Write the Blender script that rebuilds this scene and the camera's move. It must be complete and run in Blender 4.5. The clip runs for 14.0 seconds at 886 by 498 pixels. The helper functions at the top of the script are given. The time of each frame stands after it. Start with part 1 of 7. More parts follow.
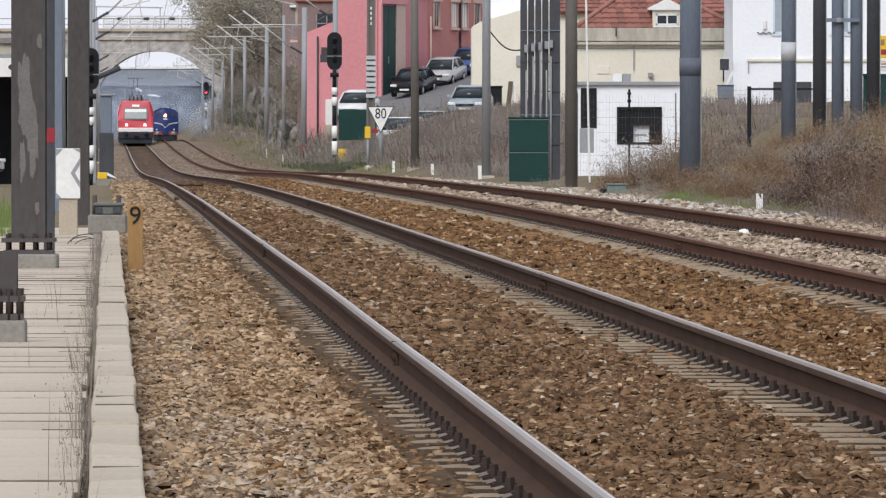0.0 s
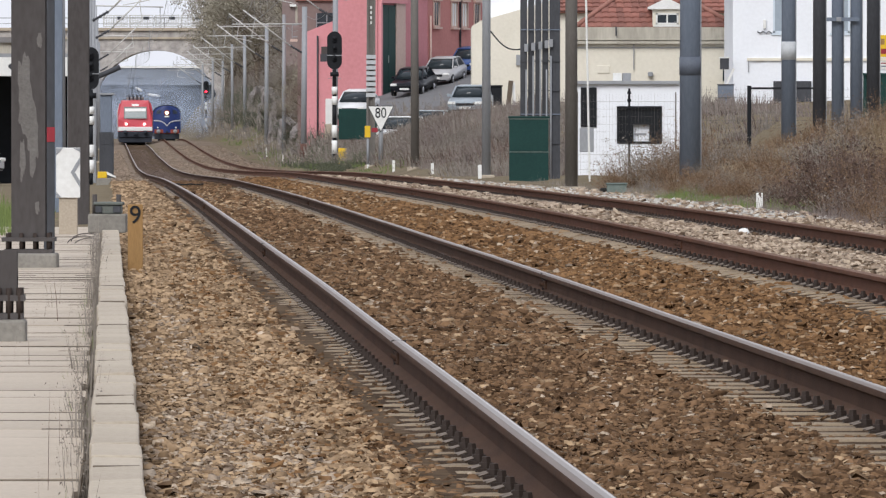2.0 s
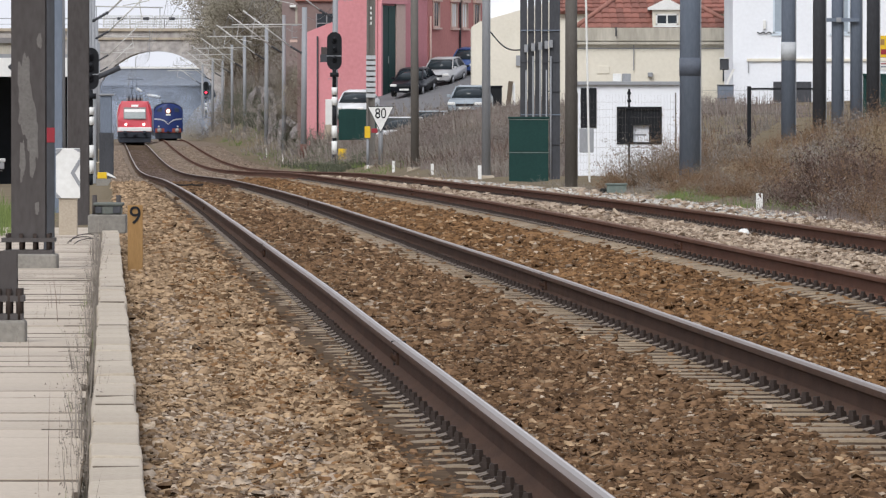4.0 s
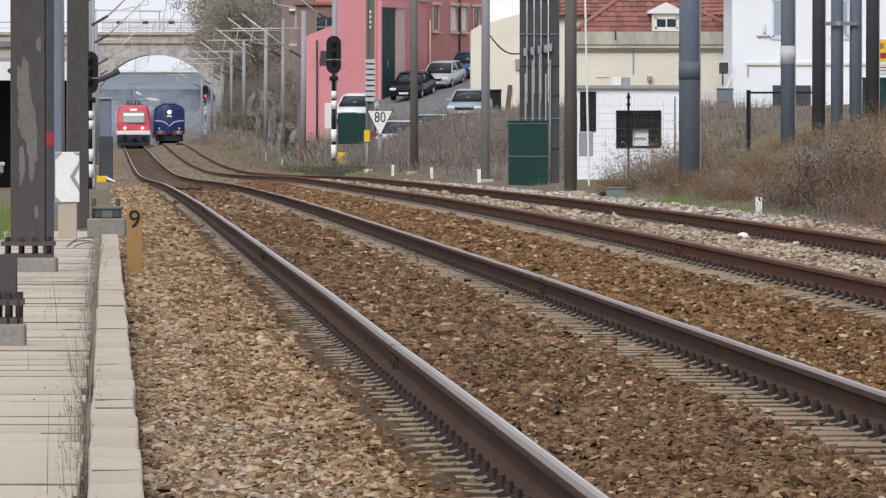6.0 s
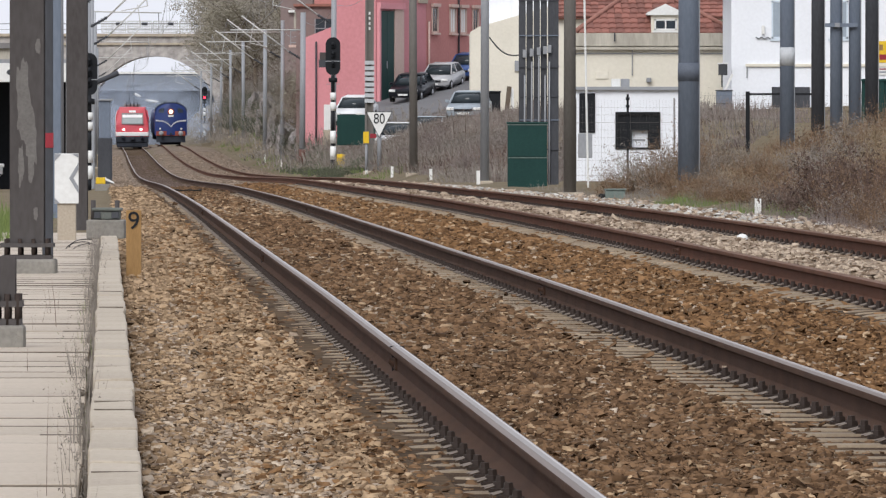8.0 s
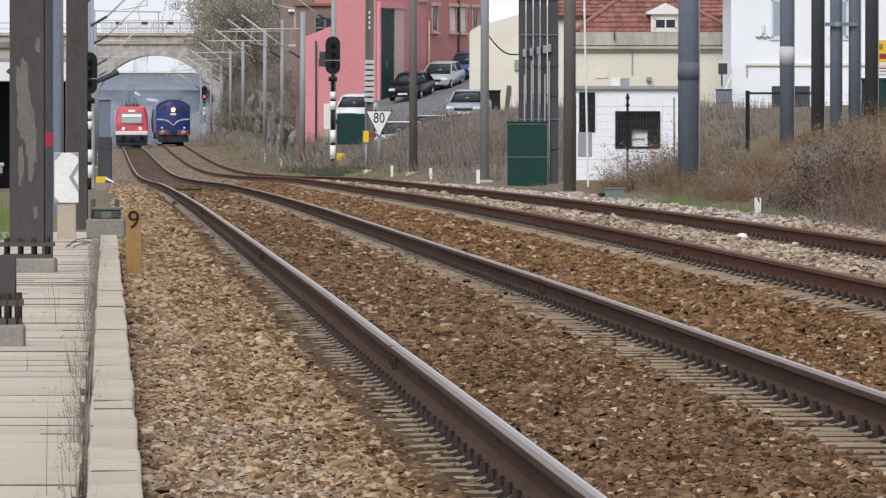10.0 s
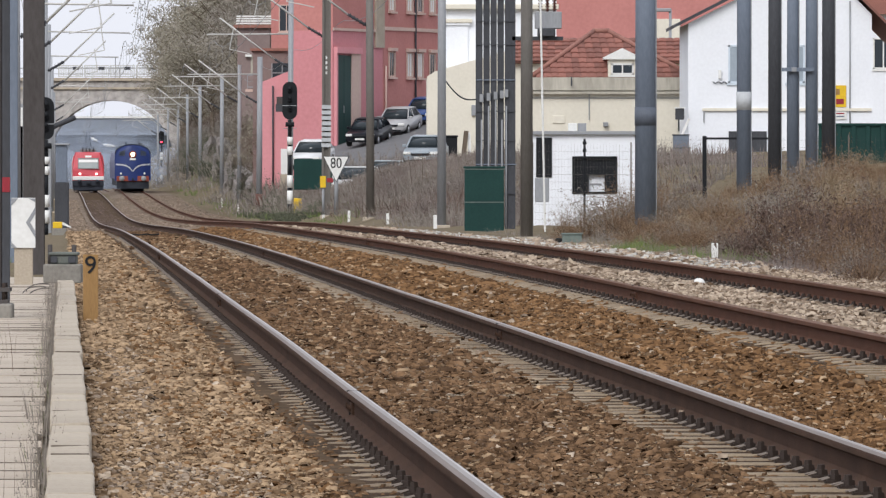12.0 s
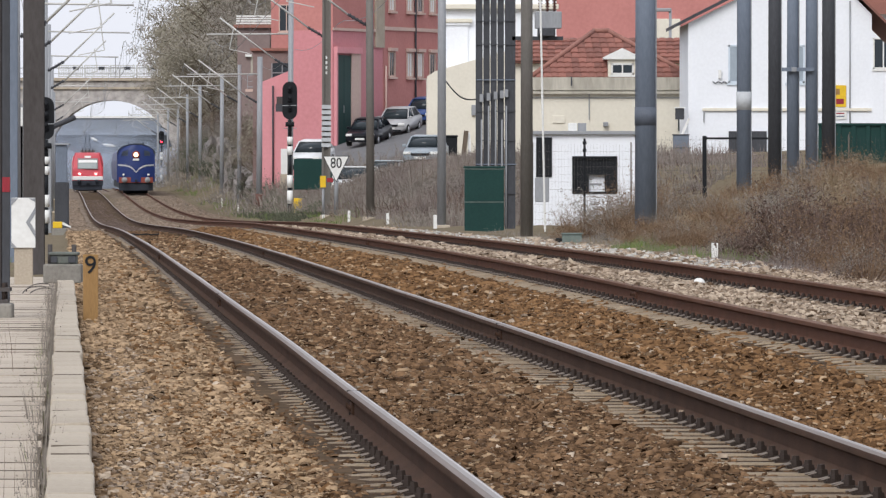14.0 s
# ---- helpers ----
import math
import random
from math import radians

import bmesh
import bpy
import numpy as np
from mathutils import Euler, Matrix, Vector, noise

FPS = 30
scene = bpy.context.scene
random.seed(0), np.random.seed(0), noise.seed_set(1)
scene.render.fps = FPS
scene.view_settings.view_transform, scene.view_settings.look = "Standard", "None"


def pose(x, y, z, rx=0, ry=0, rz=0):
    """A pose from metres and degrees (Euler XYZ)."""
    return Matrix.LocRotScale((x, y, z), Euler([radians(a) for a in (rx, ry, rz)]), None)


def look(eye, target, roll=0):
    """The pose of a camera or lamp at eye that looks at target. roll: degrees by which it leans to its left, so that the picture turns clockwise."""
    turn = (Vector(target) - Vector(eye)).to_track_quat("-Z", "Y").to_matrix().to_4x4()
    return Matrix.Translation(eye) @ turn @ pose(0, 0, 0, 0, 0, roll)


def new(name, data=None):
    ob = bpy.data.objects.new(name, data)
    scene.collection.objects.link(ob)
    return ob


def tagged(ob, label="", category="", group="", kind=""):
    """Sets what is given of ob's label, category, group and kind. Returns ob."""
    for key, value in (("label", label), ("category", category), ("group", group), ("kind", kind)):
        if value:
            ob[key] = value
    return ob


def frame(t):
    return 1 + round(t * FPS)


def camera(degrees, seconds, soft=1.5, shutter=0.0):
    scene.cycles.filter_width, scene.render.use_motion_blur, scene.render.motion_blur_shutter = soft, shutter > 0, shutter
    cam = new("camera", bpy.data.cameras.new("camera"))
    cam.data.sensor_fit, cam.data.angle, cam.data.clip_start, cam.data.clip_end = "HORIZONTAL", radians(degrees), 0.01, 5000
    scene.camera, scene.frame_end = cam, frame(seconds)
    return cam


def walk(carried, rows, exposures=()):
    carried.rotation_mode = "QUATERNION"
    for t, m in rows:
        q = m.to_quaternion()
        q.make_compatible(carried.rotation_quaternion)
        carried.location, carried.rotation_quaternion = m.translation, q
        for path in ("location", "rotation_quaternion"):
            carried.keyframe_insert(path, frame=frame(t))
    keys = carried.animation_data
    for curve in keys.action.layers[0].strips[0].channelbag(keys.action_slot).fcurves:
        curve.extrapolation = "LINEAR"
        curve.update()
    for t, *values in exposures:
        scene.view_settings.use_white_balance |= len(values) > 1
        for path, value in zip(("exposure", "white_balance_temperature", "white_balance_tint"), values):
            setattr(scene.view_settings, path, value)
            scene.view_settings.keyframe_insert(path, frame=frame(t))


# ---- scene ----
F_PIX = 15000.0
# camera: a long lens on a stand beside the line, panned a little near the end
cam = camera(2 * math.degrees(math.atan(784 / F_PIX)), 14.0, soft=1.3)
EYE = 1.10
TILT = -math.degrees(math.atan(226 / F_PIX))
# seconds, turn to the right and up in thousandths of a radian
PAN = [
    (0.0, 0.0, 0.0), (0.5, 0.0, 0.0), (1.0, 0.0, 0.0), (1.5, 0.0, -0.013), (2.0, 0.0, -0.087), (2.5, 0.0, -0.29), (3.0, 0.0, -0.167),
    (3.5, 0.0, -0.1), (5.0, 0.067, 0.13), (5.5, 0.08, 0.2), (6.0, 0.087, 0.42), (6.5, 0.087, 0.3), (7.0, 0.087, 0.4), (7.5, 0.1, 0.6), (8.0, 0.18, 0.6),
    (8.5, 0.187, 0.58), (10.0, 0.195, 0.5), (10.5, 0.2, 0.5), (10.8, 0.21, 0.8), (11.0, 0.227, 1.033), (11.1, 0.227, 1.4), (11.2, 0.23, 2.2), (11.3, 0.25, 3.05), (11.4, 0.72, 3.87),
    (11.5, 1.233, 4.7), (11.6, 2.1, 5.03), (11.7, 4.4, 5.05), (11.8, 4.9, 5.33), (11.9, 5.15, 5.75), (12.0, 5.267, 5.833), (12.5, 5.267, 6.767),
    (13.0, 5.267, 6.333), (13.5, 5.267, 6.233), (14.0, 5.267, 5.82),
]
walk(cam, [(t, pose(0, 0, EYE, 90 + TILT + math.degrees(up / 1000), 0, -math.degrees(right / 1000))) for t, right, up in PAN])

# ---- light: an overcast winter sky ----
world = bpy.data.worlds.new("overcast_sky")
scene.world = world
world.use_nodes = True
wn, wl = world.node_tree.nodes, world.node_tree.links
sky = wn.new("ShaderNodeTexSky")
sky.sky_type, sky.sun_disc, sky.sun_elevation, sky.sun_rotation = "NISHITA", False, radians(48), radians(200)
sky.dust_density, sky.air_density = 4.0, 1.0
cloud = wn.new("ShaderNodeMix")
cloud.data_type = "RGBA"
cloud.inputs["Factor"].default_value = 0.86
cloud.inputs["B"].default_value = (9.15, 9.40, 10.35, 1)
wl.new(sky.outputs["Color"], cloud.inputs["A"])
wl.new(cloud.outputs["Result"], wn["Background"].inputs["Color"])
wn["Background"].inputs["Strength"].default_value = 0.106
sun = new("sun", bpy.data.lights.new("sun", "SUN"))
sun.data.energy, sun.data.angle, sun.data.color = 2.1, radians(30), (1.0, 0.98, 0.95)
sun.matrix_world = look((-60, -120, 160), (0, 60, 0))
scene.view_settings.exposure = 0.0


# ---- materials ----
def node_material(name, base, dark=None, rough=0.8, metal=0.0, scale=6.0, fine=60.0, bump=0.2, spread=0.5, streak=(1, 1, 1), random_tone=0.0, island=0.0, gloss=0.35):
    """base and dark mixed by two noises of different size, with fine relief."""
    m = bpy.data.materials.new(name)
    m.use_nodes = True
    n, l = m.node_tree.nodes, m.node_tree.links
    bsdf = n["Principled BSDF"]
    dark = dark or tuple(c * 0.6 for c in base)
    geo = n.new("ShaderNodeTexCoord")
    mp = n.new("ShaderNodeMapping")
    mp.inputs["Scale"].default_value = streak
    l.new(geo.outputs["Object"], mp.inputs["Vector"])
    big, small = n.new("ShaderNodeTexNoise"), n.new("ShaderNodeTexNoise")
    for tex, s in ((big, scale), (small, fine)):
        tex.inputs["Scale"].default_value = s
        tex.inputs["Detail"].default_value = 5
        l.new(mp.outputs["Vector"], tex.inputs["Vector"])
    add = n.new("ShaderNodeMath")
    add.operation = "ADD"
    l.new(big.outputs["Fac"], add.inputs[0])
    l.new(small.outputs["Fac"], add.inputs[1])
    last = add
    if random_tone or island:
        info = n.new("ShaderNodeObjectInfo") if random_tone else n.new("ShaderNodeNewGeometry")
        mul = n.new("ShaderNodeMath")
        mul.operation = "MULTIPLY_ADD"
        l.new(info.outputs["Random" if random_tone else "Random Per Island"], mul.inputs[0])
        mul.inputs[1].default_value = random_tone or island
        l.new(add.outputs[0], mul.inputs[2])
        sub = n.new("ShaderNodeMath")
        sub.operation = "SUBTRACT"
        l.new(mul.outputs[0], sub.inputs[0])
        sub.inputs[1].default_value = (random_tone or island) / 2
        last = sub
    ramp = n.new("ShaderNodeMapRange")
    ramp.inputs["From Min"].default_value, ramp.inputs["From Max"].default_value = 1 - spread, 1 + spread
    l.new(last.outputs[0], ramp.inputs["Value"])
    mix = n.new("ShaderNodeMix")
    mix.data_type = "RGBA"
    mix.inputs["A"].default_value, mix.inputs["B"].default_value = (*dark, 1), (*base, 1)
    l.new(ramp.outputs["Result"], mix.inputs["Factor"])
    l.new(mix.outputs["Result"], bsdf.inputs["Base Color"])
    bsdf.inputs["Roughness"].default_value, bsdf.inputs["Metallic"].default_value = rough, metal
    bsdf.inputs["Specular IOR Level"].default_value = gloss
    if bump:
        b = n.new("ShaderNodeBump")
        b.inputs["Strength"].default_value, b.inputs["Distance"].default_value = bump, 0.02
        l.new(small.outputs["Fac"], b.inputs["Height"])
        l.new(b.outputs["Normal"], bsdf.inputs["Normal"])
    return m


def glow_material(name, colour, strength):
    m = bpy.data.materials.new(name)
    m.use_nodes = True
    b = m.node_tree.nodes["Principled BSDF"]
    b.inputs["Base Color"].default_value = (*colour, 1)
    b.inputs["Emission Color"].default_value, b.inputs["Emission Strength"].default_value = (*colour, 1), strength
    return m


# ---- mesh helpers ----
def mesh_of(name, bm, material):
    me = bpy.data.meshes.new(name)
    bm.to_mesh(me)
    bm.free()
    for m in material if isinstance(material, (list, tuple)) else [material]:
        me.materials.append(m)
    return me


def part(name, bm, material, parent=None, label="", at=None):
    ob = new(name, mesh_of(name, bm, material) if isinstance(bm, bmesh.types.BMesh) else bm)
    if parent:
        ob.parent = parent
    if at is not None:
        ob.matrix_basis = at
    return tagged(ob, label)


def thing(name, label, category, at=None, group="", kind=""):
    ob = new(name)
    ob.empty_display_size = 0.2
    if at is not None:
        ob.matrix_basis = at
    return tagged(ob, label, category, group, kind)


def box(bm, x0, x1, y0, y1, z0, z1, bevel=0.0, mat=0, m=None):
    made = bmesh.ops.create_cube(bm, size=1.0, matrix=(m or Matrix()) @ Matrix.Translation(((x0 + x1) / 2, (y0 + y1) / 2, (z0 + z1) / 2)) @ Matrix.Diagonal((x1 - x0, y1 - y0, z1 - z0, 1)))
    faces = {f for v in made["verts"] for f in v.link_faces}
    for f in faces:
        f.material_index = mat
    if bevel:
        edges = list({e for v in made["verts"] for e in v.link_edges})
        bmesh.ops.bevel(bm, geom=edges, offset=bevel, segments=2, affect="EDGES", profile=0.5)
    return bm


def boxed(*a, **k):
    return box(bmesh.new(), *a, **k)


def rod(bm, a, b, r, r2=None, n=10, mat=0):
    """A round bar from a to b."""
    a, b = Vector(a), Vector(b)
    q = (b - a).to_track_quat("Z", "Y").to_matrix().to_4x4()
    made = bmesh.ops.create_cone(bm, cap_ends=True, segments=n, radius1=r, radius2=r if r2 is None else r2, depth=(b - a).length, matrix=Matrix.Translation((a + b) / 2) @ q)
    for f in {f for v in made["verts"] for f in v.link_faces}:
        f.material_index = mat
        f.smooth = n > 6
    return bm


def swept(points, r, n=6):
    """One joined tube through the points."""
    bm = bmesh.new()
    pts = [Vector(p) for p in points]
    rings = []
    for i, p in enumerate(pts):
        way = (pts[min(i + 1, len(pts) - 1)] - pts[max(i - 1, 0)]).normalized()
        q = way.to_track_quat("Z", "Y")
        rings.append([bm.verts.new(p + q @ Vector((r * math.cos(6.2832 * k / n), r * math.sin(6.2832 * k / n), 0))) for k in range(n)])
    for a, b in zip(rings, rings[1:]):
        for k in range(n):
            bm.faces.new((a[k - 1], a[k], b[k], b[k - 1])).smooth = True
    bm.faces.new(rings[0][::-1])
    bm.faces.new(rings[-1])
    return bm


def rodded(*a, **k):
    return rod(bmesh.new(), *a, **k)


def ball(bm, c, rx, ry=None, rz=None, n=12, mat=0):
    made = bmesh.ops.create_uvsphere(bm, u_segments=n, v_segments=max(6, n // 2), radius=1.0, matrix=Matrix.Translation(c) @ Matrix.Diagonal((rx, ry or rx, rz or rx, 1)))
    for f in {f for v in made["verts"] for f in v.link_faces}:
        f.material_index, f.smooth = mat, True
    return bm


def prism(bm, outline, y0, y1, mat=0, axis="y"):
    """A plate with that outline (x, z), from y0 to y1 deep; axis x: outline is (y, z)."""
    put = (lambda p, d: (p[0], d, p[1])) if axis == "y" else (lambda p, d: (d, p[0], p[1])) if axis == "x" else (lambda p, d: (p[0], p[1], d))
    a = [bm.verts.new(put(p, y0)) for p in outline]
    b = [bm.verts.new(put(p, y1)) for p in outline]
    fs = [bm.faces.new(a), bm.faces.new(b[::-1])]
    for i in range(len(a)):
        fs.append(bm.faces.new((a[i], b[i], b[i - 1], a[i - 1])))
    for f in fs:
        f.material_index = mat
    bmesh.ops.recalc_face_normals(bm, faces=fs)
    return bm


# ---- the line in plan and profile ----
LEAN_X = 0.0395  # the line runs this far to the left for each metre ahead
LEFT_U, RIGHT_U, HALF = 2.33, 5.80, 0.87
LEFT_Y = [-60, 25, 60, 94, 130, 160, 204, 228, 310, 375, 430, 540, 645, 715, 820, 1000, 2500]
LEFT_Z = [0, 0, -0.01, -0.06, -0.12, -0.2, -0.35, -0.45, -0.88, -1.15, -1.27, -1.18, -0.93, -0.86, -0.82, -1.4, -1.6]
RIGHT_Y = [-60, 55, 80, 100, 125, 150, 185, 225, 277, 306, 331, 380, 430, 500, 600, 650, 700, 760, 815, 868, 930, 1000, 2500]
RIGHT_Z = [0.10, 0.112, 0.114, 0.092, 0.042, -0.03, -0.135, -0.262, -0.55, -0.72, -0.82, -1.05, -1.19, -1.2, -0.85, -0.58, -0.52, -0.48, -0.70, -0.92, -1.3, -1.4, -1.6]
BEND_Y, BEND_X = [-60, 450, 650, 780, 880, 930, 1000, 2500], [0, 0, -0.3, 0, 0.32, 0.5, 0.6, 0.6]


def smooth_of(ys, zs, y):
    """The profile, rounded over its knots."""
    w = 4 + abs(y) * 0.05
    return float(np.mean([np.interp(y + w * d, ys, zs) for d in (-1, -0.5, 0, 0.5, 1)]))


def left_z(y):
    return smooth_of(LEFT_Y, LEFT_Z, y)


def right_z(y):
    return smooth_of(RIGHT_Y, RIGHT_Z, y)


def left_x(y):
    return LEFT_U - LEAN_X * y


def right_x(y):
    return RIGHT_U - LEAN_X * y + smooth_of(BEND_Y, BEND_X, y)


def ground(u, y):
    """The height of the earth at u metres across from the datum of the line, y ahead."""
    lz, rz = left_z(y), right_z(y)
    line = np.interp(u, [LEFT_U + 1, RIGHT_U - 1], [lz, rz]) - 0.178
    k = float(np.interp(y, [200, 330], [1, 0]))
    # verge and bank to the right: scrub near, a street further off
    shift = float(np.interp(y, [150, 185, 215], [0, 0.7, 3.0]))
    bank = k * np.interp(u - (shift if u > 9.4 else 0), [8.6, 9.4, 10.6, 12.2, 15.2, 20, 40], [0, -0.17, -0.10, 0.30, 1.10, 1.45, 1.95])
    far = (1 - k) * np.interp(u, [8.6, 9.4, 10.5, 12, 14, 16, 20, 26, 40], [0, -0.1, 0.35, 1.15, 1.9, 2.4, 2.8, 3.2, 4.0])
    left = np.interp(-u, [-0.1, 0.0, 2, 9, 40], [0, -0.15, -0.2, -0.3, -0.5])
    hill = np.interp(y, [530, 600], [0, 1]) * np.interp(u, [9, 11, 13, 18, 30, 60], [0, 0.8, 3.0, 4.5, 5.5, 6])
    # a levelled yard round the hut
    yard = 1 - float(np.interp(y, [192, 207, 248, 275], [0, 0.88, 0.88, 0])) * float(np.interp(u, [16.5, 19.5], [1, 0]))
    return float(line + (bank + far) * yard + left + hill)


def spot(u, y):
    return (u - LEAN_X * y, y, ground(u, y))


# ---- the materials of the place ----
EARTH = node_material("dry_earth", (0.22, 0.18, 0.125), (0.095, 0.077, 0.05), 0.95, scale=0.4, fine=7, bump=0.6, gloss=0.03)
BALLAST = node_material("ballast_bed", (0.13, 0.088, 0.055), (0.035, 0.024, 0.016), 0.95, scale=0.6, fine=6, bump=0.9, spread=0.3, gloss=0.03)
BALLAST_TAN = node_material("far_tan_ballast", (0.26, 0.205, 0.16), (0.10, 0.076, 0.058), 0.95, scale=0.35, fine=3.2, bump=0.8, spread=0.28, gloss=0.03)
# bed beside the rails: grease-dark, with the shade between sleepers put in
BALLAST_CRIB = node_material("greased_shaded_ballast", (0.085, 0.056, 0.036), (0.026, 0.017, 0.011), 0.9, scale=2.2, fine=26, bump=0.9, spread=0.3, gloss=0.03)
STONE_TAN = node_material("tan_stones", (0.48, 0.342, 0.215), (0.125, 0.078, 0.045), 0.9, scale=0.7, fine=14, spread=0.6, island=1.1, gloss=0.06)
STONE_WHITE = node_material("whitish_stones", (0.66, 0.64, 0.60), (0.30, 0.28, 0.25), 0.9, scale=0.8, fine=14, spread=0.6, island=0.9, gloss=0.05)
STONE_GREASED = node_material("mauve_brown_stones", (0.20, 0.15, 0.125), (0.085, 0.062, 0.052), 0.9, scale=0.4, fine=6, spread=0.6, island=0.9, gloss=0.04)
# tan muted in the colour for the haze over the far curve
STONE_FAR = node_material("haze_muted_stones", (0.36, 0.28, 0.215), (0.13, 0.098, 0.073), 0.9, scale=0.4, fine=6, spread=0.6, island=1.0, gloss=0.04)
STONE_BROWN = node_material("brown_stones", (0.24, 0.145, 0.082), (0.060, 0.035, 0.020), 0.9, scale=0.7, fine=14, spread=0.6, island=1.1, gloss=0.05)
STONE_RUST = node_material("rust_stones", (0.285, 0.162, 0.080), (0.072, 0.039, 0.020), 0.9, scale=0.7, fine=14, spread=0.6, island=1.05, gloss=0.05)
STONE_PALE = node_material("pale_stones", (0.54, 0.44, 0.34), (0.13, 0.085, 0.055), 0.9, scale=1.2, fine=30, spread=0.5, island=0.9, gloss=0.08)
CONCRETE = node_material("weathered_concrete", (0.50, 0.435, 0.35), (0.29, 0.245, 0.19), 0.85, scale=1.5, fine=40, bump=0.3, random_tone=0.25)
SLAB = node_material("walkway_concrete", (0.52, 0.45, 0.37), (0.33, 0.28, 0.225), 0.85, scale=1.1, fine=35, bump=0.3, random_tone=0.3)
JOINT_DARK = node_material("dark_joint_strip", (0.22, 0.185, 0.15), (0.08, 0.066, 0.053), 0.95, scale=4, fine=60, bump=0.5, random_tone=0.4)
PLINTH = node_material("grey_plinth_concrete", (0.30, 0.285, 0.255), (0.15, 0.14, 0.125), 0.9, scale=2.2, fine=30, bump=0.3)
SLEEPER = node_material("sleeper_concrete", (0.31, 0.245, 0.168), (0.14, 0.10, 0.066), 0.9, scale=3, fine=40, bump=0.4, random_tone=0.4)
RUST_RAIL = node_material("rail_side_rust", (0.092, 0.051, 0.034), (0.036, 0.021, 0.015), 0.9, metal=0.0, gloss=0.1, scale=2, fine=70, bump=0.3)
RUST_RAIL_RED = node_material("rail_side_red_rust", (0.140, 0.066, 0.042), (0.062, 0.030, 0.020), 0.9, scale=2, fine=70, bump=0.3, gloss=0.1)
# polished head in three tones, so its highlight and falloff are in the colour
RAIL_HEAD = node_material("polished_rail_highlight", (0.56, 0.51, 0.48), (0.36, 0.31, 0.28), 0.28, metal=0.85, scale=1.5, fine=30, bump=0.05, streak=(8, 0.2, 1))
RAIL_MID = node_material("rail_crown_midtone", (0.30, 0.25, 0.215), (0.18, 0.145, 0.12), 0.36, metal=0.85, scale=1.5, fine=30, bump=0.05, streak=(8, 0.2, 1))
RAIL_EDGE = node_material("half_polished_shaded_edge", (0.21, 0.16, 0.13), (0.11, 0.078, 0.06), 0.5, metal=0.5, scale=1.5, fine=40, bump=0.1, streak=(8, 0.3, 1))
RAIL_DULL = node_material("rusty_rail_head", (0.19, 0.112, 0.078), (0.10, 0.058, 0.042), 0.8, gloss=0.15, scale=2, fine=40, bump=0.2)
CLIP = node_material("fastener_iron", (0.058, 0.040, 0.033), (0.022, 0.016, 0.013), 0.7, metal=0.3, fine=90)
CLIP_WORN = node_material("worn_clip_steel", (0.22, 0.185, 0.16), (0.11, 0.09, 0.075), 0.6, metal=0.3, fine=90)
STEEL_GREY = node_material("galvanised_steel", (0.33, 0.342, 0.362), (0.22, 0.232, 0.25), 0.6, metal=0.1, scale=1.2, fine=25, bump=0.15, streak=(1, 1, 0.3))
STEEL_BLUE = node_material("blue_grey_pole_paint", (0.19, 0.225, 0.28), (0.125, 0.15, 0.195), 0.65, metal=0.0, gloss=0.2, scale=1.3, fine=22, bump=0.12, streak=(1, 1, 0.3))
RUST_RED_DULL = node_material("rusty_mast_foot", (0.15, 0.075, 0.06), (0.08, 0.042, 0.035), 0.85, fine=20)
POLE_BAND = node_material("darker_pole_paint", (0.125, 0.142, 0.175), (0.085, 0.098, 0.125), 0.65, gloss=0.2, fine=22, bump=0.12)
POLE_PALE = node_material("pale_pole_band", (0.52, 0.54, 0.56), (0.38, 0.40, 0.42), 0.6, gloss=0.2, fine=22, bump=0.12)
STEEL_BROWN = node_material("weathered_brown_steel", (0.092, 0.084, 0.083), (0.048, 0.041, 0.039), 0.75, metal=0.1, scale=1.4, fine=22, bump=0.25, streak=(1, 1, 0.35))
STEEL_TAUPE = node_material("grey_brown_mast_paint", (0.18, 0.17, 0.158), (0.115, 0.105, 0.095), 0.7, metal=0.1, scale=1.4, fine=22, bump=0.2, streak=(1, 1, 0.35))
STEEL_DARK = node_material("dark_grey_steel", (0.076, 0.080, 0.091), (0.042, 0.044, 0.050), 0.7, metal=0.0, gloss=0.2, scale=1.5, fine=25, bump=0.15, streak=(1, 1, 0.3))
TUBE = node_material("bright_galvanised_tube", (0.62, 0.62, 0.60), (0.45, 0.45, 0.44), 0.5, metal=0.2, bump=0.05)
PEELED = node_material("bare_patch_concrete_grey", (0.19, 0.18, 0.17), (0.10, 0.092, 0.087), 0.85, scale=6, fine=40, bump=0.4)
RUST_RED = node_material("rust_red_paint", (0.34, 0.025, 0.04), (0.20, 0.02, 0.03), 0.6, fine=40)
GREEN_PAINT = node_material("dark_green_paint", (0.014, 0.054, 0.048), (0.008, 0.034, 0.031), 0.55, gloss=0.2, scale=1.5, fine=20, bump=0.08)
GREEN_EDGE = node_material("pale_green_edge", (0.19, 0.235, 0.215), (0.10, 0.13, 0.12), 0.6, fine=30)
WHITE = node_material("white_wall_paint", (0.83, 0.86, 0.91), (0.72, 0.745, 0.79), 0.8, scale=0.5, fine=9, bump=0.12)
CREAM = node_material("cream_plaster", (0.75, 0.715, 0.62), (0.62, 0.585, 0.50), 0.85, scale=0.6, fine=8, bump=0.15)
GREY_RENDER = node_material("stained_render", (0.55, 0.52, 0.45), (0.27, 0.25, 0.21), 0.9, scale=0.9, fine=6, bump=0.2, streak=(1.6, 1.6, 0.3))
PINK = node_material("salmon_pink_plaster", (0.70, 0.315, 0.345), (0.58, 0.25, 0.272), 0.85, scale=0.4, fine=6, bump=0.12)
